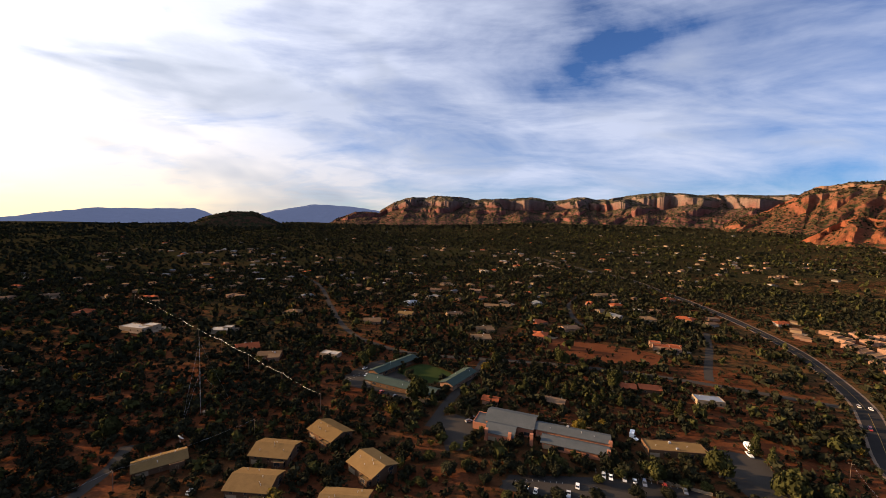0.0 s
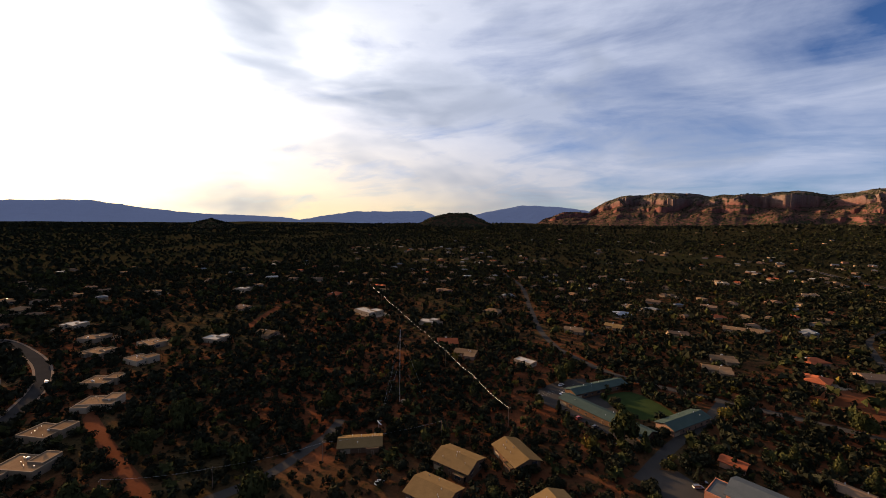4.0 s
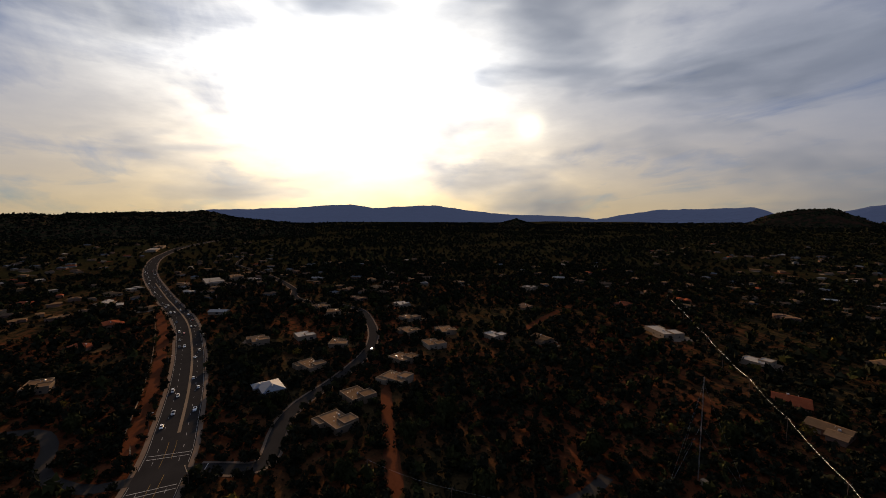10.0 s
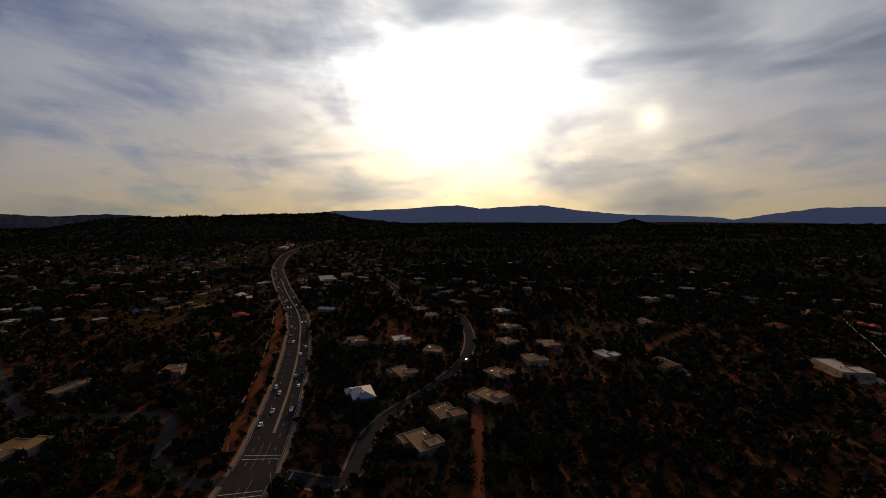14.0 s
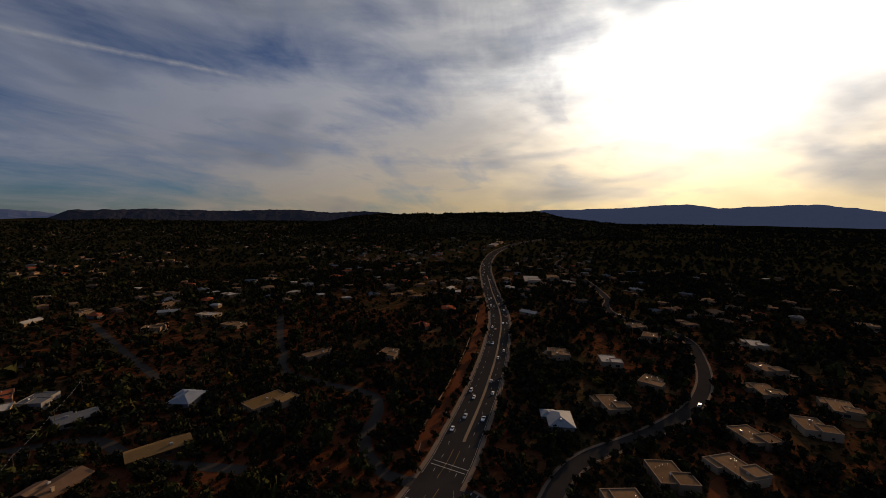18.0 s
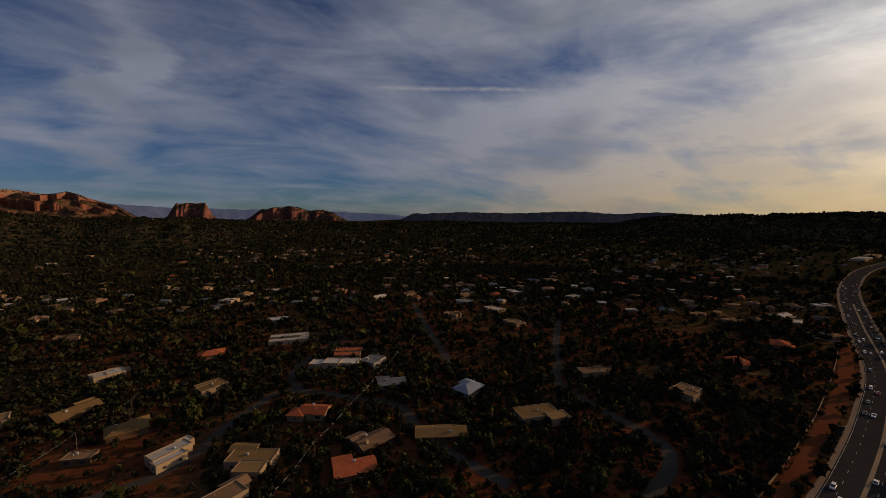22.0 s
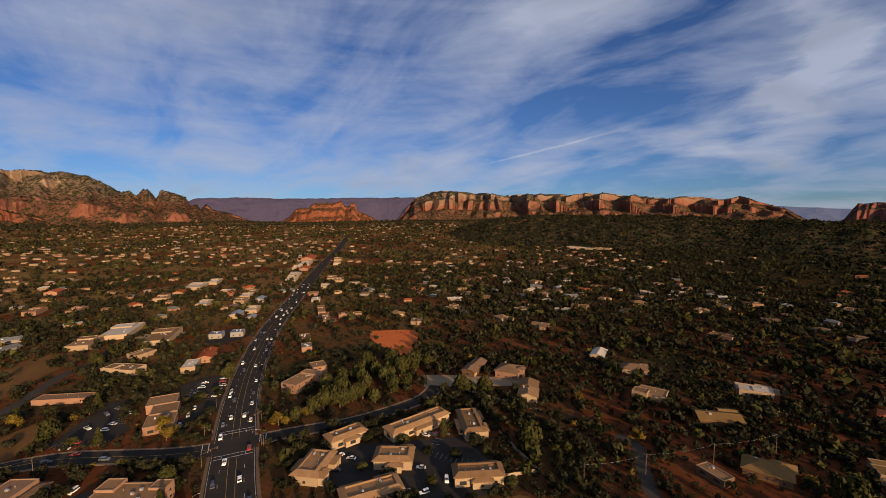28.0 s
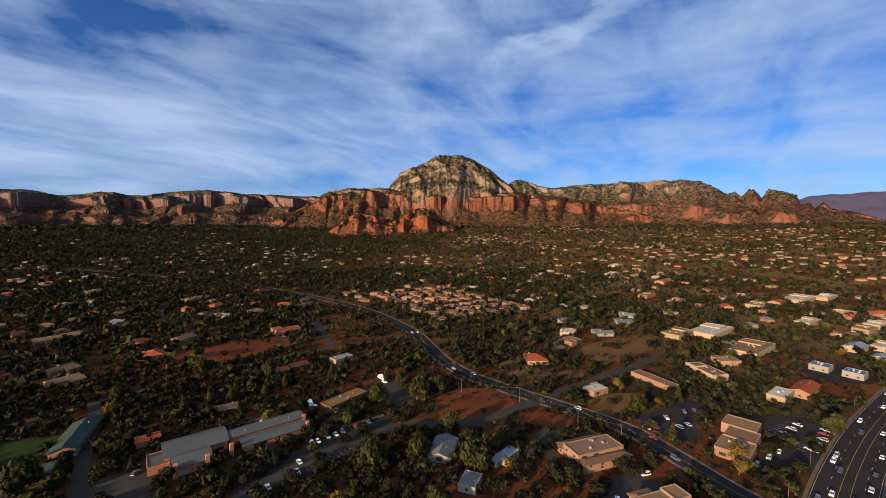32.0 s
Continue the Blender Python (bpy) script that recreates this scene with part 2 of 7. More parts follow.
def ground_material():
    mat, n, bsdf = material("red_soil_and_scrub", 1.0)
    at = n.place.outputs["Position"]
    patch, mid, grain = n.noise(at, 0.006, 6, 0.6), n.noise(at, 0.045, 6, 0.65), n.noise(at, 0.6, 4, 0.7)
    soil = n.ramp(n.math("ADD", n.math("MULTIPLY", mid, 0.6), n.math("MULTIPLY", grain, 0.4)), [(0.30, (0.04, 0.014, 0.0068)), (0.5, (0.08, 0.0272, 0.0124)), (0.72, (0.132, 0.0512, 0.0248))])
    grass = n.ramp(n.math("ADD", n.math("MULTIPLY", grain, 0.6), n.math("MULTIPLY", mid, 0.4)), [(0.3, (0.0208, 0.0152, 0.0072)), (0.55, (0.0496, 0.0344, 0.016)), (0.75, (0.088, 0.06, 0.0288))])
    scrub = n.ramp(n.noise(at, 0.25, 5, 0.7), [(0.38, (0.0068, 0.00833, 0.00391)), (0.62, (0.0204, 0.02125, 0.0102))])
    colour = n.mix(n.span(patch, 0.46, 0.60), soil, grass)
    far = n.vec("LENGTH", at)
    # far east tinted gold: dry fields, and their sunlit look put into the colour
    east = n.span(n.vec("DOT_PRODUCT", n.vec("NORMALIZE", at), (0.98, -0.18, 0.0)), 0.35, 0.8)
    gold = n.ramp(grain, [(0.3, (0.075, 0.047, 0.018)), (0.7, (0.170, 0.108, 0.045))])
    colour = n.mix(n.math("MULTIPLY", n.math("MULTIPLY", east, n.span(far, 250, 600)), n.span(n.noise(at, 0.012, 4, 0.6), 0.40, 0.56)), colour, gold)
    # scrub tone grows with distance, less eastward to keep the painted sunlit look
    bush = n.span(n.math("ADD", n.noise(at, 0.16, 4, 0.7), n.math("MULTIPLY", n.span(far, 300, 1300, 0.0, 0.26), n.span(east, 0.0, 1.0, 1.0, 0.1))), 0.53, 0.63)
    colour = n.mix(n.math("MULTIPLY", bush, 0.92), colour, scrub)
    n.feed(bsdf.inputs["Base Color"], colour)
    bumped(n, bsdf, grain, 0.5, 0.4)
    return mat


def rock_material(name, low, high, z_low, z_high, green=0.5, bands=0.035):
    """Layered sandstone: colours by height, in uneven beds, with scrub on the gentle slopes."""
    mat, n, bsdf = material(name, 0.95)
    at = n.place.outputs["Position"]
    parts = n.tree.nodes.new("ShaderNodeSeparateXYZ")
    n.feed(parts.inputs[0], at)
    wobble = n.noise(at, 0.006, 7, 0.62)
    height = n.math("ADD", parts.outputs[2], n.math("MULTIPLY", n.math("SUBTRACT", wobble, 0.5), 260.0))
    share = n.span(height, z_low, z_high)
    tone = n.mix(n.span(share, 0.40, 0.70), low, high)
    bed = n.tree.nodes.new("ShaderNodeCombineXYZ")
    n.feed(bed.inputs[2], n.math("MULTIPLY", height, bands))
    beds = n.noise(bed.outputs[0], 1.0, 3, 0.7)
    stain = n.noise(n.vec("MULTIPLY", at, (1, 1, 0.4)), 0.022, 6, 0.72)
    dark = n.span(n.math("ADD", n.math("MULTIPLY", beds, 0.75), n.math("MULTIPLY", stain, 0.4)), 0.40, 0.72, 0.48, 1.18)
    hsv = n.add("ShaderNodeHueSaturation", Color=tone)
    n.feed(hsv.inputs["Value"], dark)
    facing = n.tree.nodes.new("ShaderNodeSeparateXYZ")
    n.feed(facing.inputs[0], n.place.outputs["Normal"])
    steep = n.span(facing.outputs[2], 0.30, 0.55)
    tufts = n.span(n.noise(at, 0.035, 5, 0.75), 0.62 - green * 0.25, 0.72 - green * 0.2, 0.25, 1.0)
    colour = n.mix(n.math("MULTIPLY", steep, tufts), hsv.outputs[0], (0.022, 0.026, 0.013))
    n.feed(bsdf.inputs["Base Color"], colour)
    bumped(n, bsdf, n.math("ADD", stain, n.math("MULTIPLY", beds, 0.8)), 0.8, 12.0)
    return mat


def foliage(name, dark, light, tip):
    mat, n, bsdf = material(name, 0.85)
    at = n.place.outputs["Position"]
    rnd = n.place.outputs["Random Per Island"]
    tree = n.noise(at, 0.13, 2, 0.5)
    fac = n.math("ADD", n.math("MULTIPLY", rnd, 0.34), n.span(tree, 0.3, 0.7, 0.0, 0.6))
    n.feed(bsdf.inputs["Base Color"], n.ramp(fac, [(0.1, dark), (0.6, light), (0.95, tip)]))
    bsdf.inputs["Specular IOR Level"].default_value = 0.0
    return mat


def haze_backdrop_material(name, base, glow, strength):
    """Distant land; the air's blue haze is painted in as base colour and glow."""
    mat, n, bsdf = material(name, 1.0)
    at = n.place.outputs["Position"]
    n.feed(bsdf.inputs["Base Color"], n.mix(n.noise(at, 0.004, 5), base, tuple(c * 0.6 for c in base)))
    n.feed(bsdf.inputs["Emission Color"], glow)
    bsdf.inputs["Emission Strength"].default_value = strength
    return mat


def paint_material():
    mat, n, bsdf = material("car_paint", 0.3)
    info = n.tree.nodes.new("ShaderNodeObjectInfo")
    ramp = n.tree.nodes.new("ShaderNodeValToRGB")
    ramp.color_ramp.interpolation = "CONSTANT"
    stops = [(0.0, (0.80, 0.80, 0.78)), (0.34, (0.45, 0.46, 0.47)), (0.52, (0.03, 0.03, 0.035)), (0.68, (0.10, 0.12, 0.16)), (0.8, (0.30, 0.03, 0.02)), (0.88, (0.62, 0.58, 0.5))]
    while len(ramp.color_ramp.elements) < len(stops):
        ramp.color_ramp.elements.new(0.5)
    for e, (p, c) in zip(ramp.color_ramp.elements, stops):
        e.position, e.color = p, (*c, 1)
    n.feed(ramp.inputs[0], info.outputs["Random"])
    n.feed(bsdf.inputs["Base Color"], ramp.outputs[0])
    bsdf.inputs["Coat Weight"].default_value = 0.4
    return mat


M_GROUND = ground_material()
M_ASPHALT = mottled("asphalt", (0.021, 0.020, 0.020), (0.033, 0.031, 0.030), 0.08, 2.0, 0.85, bump=0.2)
M_OLD_ASPHALT = mottled("worn_asphalt", (0.032, 0.029, 0.027), (0.049, 0.044, 0.039), 0.06, 1.5, 0.9, bump=0.2)
M_CONCRETE = mottled("concrete", (0.125, 0.092, 0.068), (0.175, 0.132, 0.100), 0.2, 2.5, 0.9)
M_OLD_CONCRETE = mottled("dusty_brown_concrete", (0.085, 0.060, 0.042), (0.125, 0.090, 0.064), 0.2, 2.5, 0.9)
M_DIRT = mottled("red_dirt", (0.072, 0.024, 0.01104), (0.1104, 0.0408, 0.02016), 0.05, 0.8, 1.0, bump=0.4)
M_MOUND = mottled("bare_red_earth", (0.315, 0.075, 0.02625), (0.4125, 0.1275, 0.045), 0.07, 0.8, 1.0, bump=0.4)
M_DRYGRASS = mottled("dry_grass", (0.068, 0.03825, 0.017), (0.1275, 0.07225, 0.0323), 0.04, 0.7, 1.0, bump=0.4)
M_GRAVEL = mottled("tan_gravel", (0.1609, 0.1219, 0.08288), (0.2194, 0.1706, 0.1219), 0.06, 1.2, 1.0, bump=0.3)
M_LAWN = mottled("green_lawn", (0.016, 0.026, 0.009), (0.030, 0.042, 0.014), 0.1, 1.5, 1.0, bump=0.3)
M_WHITE = mottled("white_road_paint", (0.27, 0.27, 0.26), (0.36, 0.36, 0.35), 0.3, 3.0, 0.8)
M_YELLOW = mottled("yellow_road_paint", (0.24, 0.16, 0.05), (0.30, 0.21, 0.07), 0.3, 3.0, 0.8)
WALLS = [mottled(nm, a, b, 0.25, 2.0, 0.9, each=0.15) for nm, a, b in (
    ("tan_stucco", (0.204, 0.1428, 0.0918), (0.2448, 0.1785, 0.1173)), ("pink_stucco", (0.195, 0.112, 0.075), (0.24, 0.145, 0.10)),
    ("cream_stucco", (0.255, 0.1913, 0.1275), (0.2932, 0.2253, 0.153)), ("brown_wood_siding", (0.07531, 0.04267, 0.02507), (0.1105, 0.06528, 0.04012)),
    ("grey_stucco", (0.1785, 0.1666, 0.1547), (0.2261, 0.2142, 0.1963)))]
ROOFS = [mottled(nm, a, b, 0.35, 1.8, 0.95, bump=0.25, each=0.2) for nm, a, b in (
    ("tan_gravel_roof", (0.132, 0.08, 0.044), (0.192, 0.1216, 0.0688)), ("white_membrane_roof", (0.272, 0.248, 0.216), (0.376, 0.352, 0.312)),
    ("grey_shingle_roof", (0.0832, 0.0896, 0.096), (0.128, 0.1344, 0.1408)), ("terracotta_tile_roof", (0.200, 0.052, 0.024), (0.270, 0.082, 0.038)),
    ("brown_shingle_roof", (0.1024, 0.064, 0.0416), (0.1536, 0.0992, 0.064)), ("ochre_shingle_roof", (0.124, 0.0784, 0.0336), (0.168, 0.108, 0.048)))]
M_GREY_METAL = mottled("slate_grey_metal_roof", (0.055, 0.064, 0.068), (0.080, 0.088, 0.092), 0.2, 1.5, 0.85)
M_GREEN_METAL = mottled("dark_green_metal_roof", (0.030, 0.045, 0.040), (0.048, 0.066, 0.058), 0.2, 1.5, 0.85)
M_BLUE_METAL = mottled("pale_blue_metal_roof", (0.12, 0.145, 0.185), (0.17, 0.20, 0.24), 0.2, 1.5, 0.7)
M_BRICK = mottled("red_stone_masonry", (0.27, 0.11, 0.065), (0.40, 0.18, 0.11), 0.4, 3.0, 0.95, bump=0.4)
M_TRIM = mottled("tan_trim", (0.20, 0.145, 0.095), (0.26, 0.19, 0.13), 0.5, 3.0, 0.8)
M_GLASS = mottled("dark_window_glass", (0.015, 0.018, 0.022), (0.03, 0.035, 0.04), 0.6, 2.0, 0.08)
M_SOLAR = mottled("dark_blue_solar_glass", (0.012, 0.016, 0.04), (0.02, 0.028, 0.06), 0.5, 2.0, 0.2)
M_STEEL = mottled("galvanised_steel", (0.38, 0.38, 0.38), (0.5, 0.5, 0.5), 0.5, 4.0, 0.45, 0.7)
M_DARK_STEEL = mottled("brown_painted_steel", (0.07, 0.045, 0.03), (0.11, 0.075, 0.05), 0.5, 4.0, 0.6)
M_WOODPOLE = mottled("weathered_pole_wood", (0.09, 0.06, 0.045), (0.15, 0.11, 0.08), 0.5, 5.0, 0.95)
M_RUBBER = mottled("tyre_rubber", (0.012, 0.012, 0.012), (0.02, 0.02, 0.02), 2.0, 9.0, 0.9)
M_BARK = mottled("juniper_bark", (0.07, 0.045, 0.032), (0.13, 0.09, 0.065), 1.0, 6.0, 1.0)
M_PAINT = paint_material()
M_JUNIPER = foliage("juniper_foliage", (0.009, 0.0095, 0.006), (0.021, 0.0215, 0.0125), (0.039, 0.038, 0.022))
M_COTTONWOOD = foliage("green_broadleaf_foliage", (0.017, 0.0185, 0.007), (0.038, 0.039, 0.014), (0.070, 0.066, 0.024))
M_AUTUMN = foliage("yellow_autumn_foliage", (0.055, 0.040, 0.009), (0.105, 0.076, 0.016), (0.16, 0.115, 0.026))
M_SAGE = foliage("grey_green_brush", (0.0156, 0.0156, 0.00884), (0.0312, 0.0286, 0.01664), (0.0572, 0.0494, 0.03016))
M_ROCK_RED = rock_material("red_sandstone", (0.165, 0.062, 0.038), (0.19, 0.115, 0.08), 90, 520, 0.75)
# darker, purpler copy of the red sandstone: haze and shade put into its colour
M_ROCK_HAZED = rock_material("hazed_red_and_cream_sandstone", (0.150, 0.064, 0.054), (0.155, 0.112, 0.096), 90, 460, 0.8)
M_ROCK_CREAM = rock_material("cream_over_red_sandstone", (0.175, 0.075, 0.052), (0.215, 0.155, 0.112), 90, 470, 0.75)
M_ROCK_LOW = rock_material("bright_red_sandstone", (0.185, 0.062, 0.033), (0.19, 0.070, 0.040), 0, 300, 0.6)
M_ROCK_DARK = rock_material("wooded_red_slope", (0.088, 0.045, 0.027), (0.08, 0.050, 0.030), 0, 300, 0.9)
# haze over the far land, put into bluish colours and a faint glow
M_HAZE_BLUE = haze_backdrop_material("range_with_painted_haze", (0.06, 0.07, 0.10), (0.27, 0.34, 0.62), 0.125)
M_HAZE_RIDGE = haze_backdrop_material("ridge_with_painted_haze", (0.022, 0.022, 0.026), (0.15, 0.18, 0.34), 0.035)
M_HAZE_MESA = haze_backdrop_material("wooded_mesa_with_painted_haze", (0.05, 0.042, 0.06), (0.17, 0.165, 0.35), 0.085)

# ---- tools for shapes ----
def hashed(ix, iy, seed):
    v = np.sin(ix * 127.1 + iy * 311.7 + seed * 74.7) * 43758.5453
    return v - np.floor(v)


def vnoise(x, y, seed=0):
    """Smooth noise from 0 to 1 on arrays."""
    x, y = np.asarray(x, float), np.asarray(y, float)
    ix, iy = np.floor(x), np.floor(y)
    fx, fy = x - ix, y - iy
    fx, fy = fx * fx * (3 - 2 * fx), fy * fy * (3 - 2 * fy)
    a, b = hashed(ix, iy, seed), hashed(ix + 1, iy, seed)
    c, d = hashed(ix, iy + 1, seed), hashed(ix + 1, iy + 1, seed)
    return (a * (1 - fx) + b * fx) * (1 - fy) + (c * (1 - fx) + d * fx) * fy


def fbm(x, y, octaves=4, seed=0):
    total, amp, norm = 0.0, 1.0, 0.0
    for k in range(octaves):
        total, norm = total + amp * vnoise(np.asarray(x) * 2**k, np.asarray(y) * 2**k, seed + k), norm + amp
        amp *= 0.5
    return total / norm


def land(x, y):
    """Height of the ground: level round the crossroads, rolling farther out and rising to the feet of the mountains."""
    x, y = np.asarray(x, float), np.asarray(y, float)
    r = np.hypot(x + 50, y - 48)
    far = np.clip((r - 900) / 1500, 0, 1)
    head = np.degrees(np.arctan2(-(x + 50), y - 48)) % 360
    climb = np.interp(head, (0, 25, 60, 130, 175, 205, 345, 360), (0.62, 0.35, 0.1, 0.1, 0.45, 0.95, 0.95, 0.62))
    u = np.clip((r - 600) / 2500, 0, 1)
    return far * (fbm(x / 700, y / 700, 3, 5) - 0.45) * 42 + 105 * climb * u**1.5 * (1.6 - 0.6 * u)


def along_sight(x, y):
    """A far place of the level plan, moved along the camera's line of sight to the rising ground."""
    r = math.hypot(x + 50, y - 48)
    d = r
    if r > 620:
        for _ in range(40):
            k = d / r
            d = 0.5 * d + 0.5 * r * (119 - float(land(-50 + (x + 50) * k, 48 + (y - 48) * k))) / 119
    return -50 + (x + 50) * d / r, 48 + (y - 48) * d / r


def mesh_from(name, verts, faces, mat, smooth=False):
    """A mesh from arrays: faces all of one number of corners."""
    verts, faces = np.asarray(verts, np.float32), np.asarray(faces, np.int32)
    me = bpy.data.meshes.new(name)
    k = faces.shape[1]
    me.vertices.add(len(verts))
    me.vertices.foreach_set("co", verts.ravel())
    me.loops.add(faces.size)
    me.loops.foreach_set("vertex_index", faces.ravel())
    me.polygons.add(len(faces))
    me.polygons.foreach_set("loop_start", np.arange(0, faces.size, k, dtype=np.int32))
    me.polygons.foreach_set("use_smooth", np.full(len(faces), smooth))
    me.update(calc_edges=True)
    me.materials.append(mat)
    return me


def grid_faces(rows, cols):
    i = np.arange((rows - 1) * (cols - 1))
    r, c = i // (cols - 1), i % (cols - 1)
    a = r * cols + c
    return np.stack([a, a + 1, a + cols + 1, a + cols], 1)


def finish(bm, name, mat):
    me = bpy.data.meshes.new(name)
    bm.to_mesh(me)
    bm.free()
    for m in mat if isinstance(mat, (list, tuple)) else [mat]:
        me.materials.append(m)
    return me


def part(name, data, parent, label="", m=None):
    """One mesh as one object under a thing or a part."""
    ob = new(name, data)
    ob.parent = parent
    if m is not None:
        ob.matrix_basis = m
    if label:
        ob["label"] = label
    return ob


def thing(name, m, label, category, group="", kind=""):
    ob = new(name)
    ob.empty_display_size = 0.5
    ob.matrix_world = m
    return tagged(ob, label, category, group, kind)


def box(bm, x0, x1, y0, y1, z0, z1, index=0, bevel=0.0):
    v = [bm.verts.new(p) for p in ((x0, y0, z0), (x1, y0, z0), (x1, y1, z0), (x0, y1, z0), (x0, y0, z1), (x1, y0, z1), (x1, y1, z1), (x0, y1, z1))]
    made = []
    for q in ((3, 2, 1, 0), (4, 5, 6, 7), (0, 1, 5, 4), (1, 2, 6, 5), (2, 3, 7, 6), (3, 0, 4, 7)):
        f = bm.faces.new([v[i] for i in q])
        f.material_index = index
        made.append(f)
    if bevel:
        bmesh.ops.bevel(bm, geom=list({e for f in made for e in f.edges}), offset=bevel, segments=1, affect="EDGES")
    return v


def prism(bm, points, z0, z1, index=0):
    """An upright prism over a polygon given counter-clockwise."""
    a = [bm.verts.new((x, y, z0)) for x, y in points]
    b = [bm.verts.new((x, y, z1)) for x, y in points]
    bm.faces.new(b).material_index = index
    bm.faces.new(a[::-1]).material_index = index
    for i in range(len(points)):
        j = (i + 1) % len(points)
        bm.faces.new((a[i], a[j], b[j], b[i])).material_index = index


def tube(bm, p, q, r0, r1, sides=6, index=0):
    p, q = Vector(p), Vector(q)
    turn = (q - p).to_track_quat("Z", "Y").to_matrix()
    ring = lambda c, r: [bm.verts.new(c + turn @ Vector((r * math.cos(a), r * math.sin(a), 0))) for a in (2 * math.pi * i / sides for i in range(sides))]
    a, b = ring(p, r0), ring(q, r1)
    bm.faces.new(a[::-1]).material_index = index
    bm.faces.new(b).material_index = index
    for i in range(sides):
        j = (i + 1) % sides
        bm.faces.new((a[i], a[j], b[j], b[i])).material_index = index


def smooth_line(points, step):
    """A Catmull-Rom line through the points, at about even steps."""
    p = np.array(points, float)
    p = np.vstack([2 * p[0] - p[1], p, 2 * p[-1] - p[-2]])
    out = []
    for a, b, c, d in zip(p, p[1:], p[2:], p[3:]):
        n = max(2, int(np.hypot(*(c - b)) / step))
        u = np.linspace(0, 1, n, endpoint=False)[:, None]
        out.append(0.5 * (2 * b + (c - a) * u + (2 * a - 5 * b + 4 * c - d) * u**2 + (3 * b - a - 3 * c + d) * u**3))
    return np.vstack(out + [p[-2:-1]])


def sides_of(line):
    t = np.gradient(line, axis=0)
    t /= np.hypot(t[:, 0], t[:, 1])[:, None]
    return t, np.stack([-t[:, 1], t[:, 0]], 1)


def apart(xy, line):
    """Distance of many points from a line of points."""
    xy = np.atleast_2d(np.asarray(xy, float))
    if len(xy) < 9:
        a, d = line[None, :-1], np.diff(line, axis=0)[None]
        u = np.clip(((xy[:, None] - a) * d).sum(-1) / (d * d).sum(-1), 0, 1)
        off = xy[:, None] - a - u[..., None] * d
        return np.sqrt((off * off).sum(-1)).min(1)
    best = np.full(len(xy), 1e9)
    for a, b in zip(line, line[1:]):
        d = b - a
        u = np.clip(((xy - a) @ d) / (d @ d), 0, 1)
        best = np.minimum(best, np.hypot(*(xy - a - u[:, None] * d).T))
    return best


# ---- ground and mountains ----
def make_ground():
    radii = np.concatenate([np.linspace(1, 900, 46), np.geomspace(930, 4900, 60)])
    turns = np.linspace(0, 2 * math.pi, 241)
    r, a = np.meshgrid(radii, turns, indexing="ij")
    x, y = -50 + r * np.cos(a), 48 + r * np.sin(a)
    v = np.stack([x, y, land(x, y)], -1).reshape(-1, 3)
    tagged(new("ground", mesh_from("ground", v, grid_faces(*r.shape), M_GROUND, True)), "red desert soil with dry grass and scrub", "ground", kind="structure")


make_ground()
# middle of the camera's flight; far places and skylines are fitted to it
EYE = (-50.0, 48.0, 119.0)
SCRUB, NP_ROCK = [], np.random.default_rng(3)


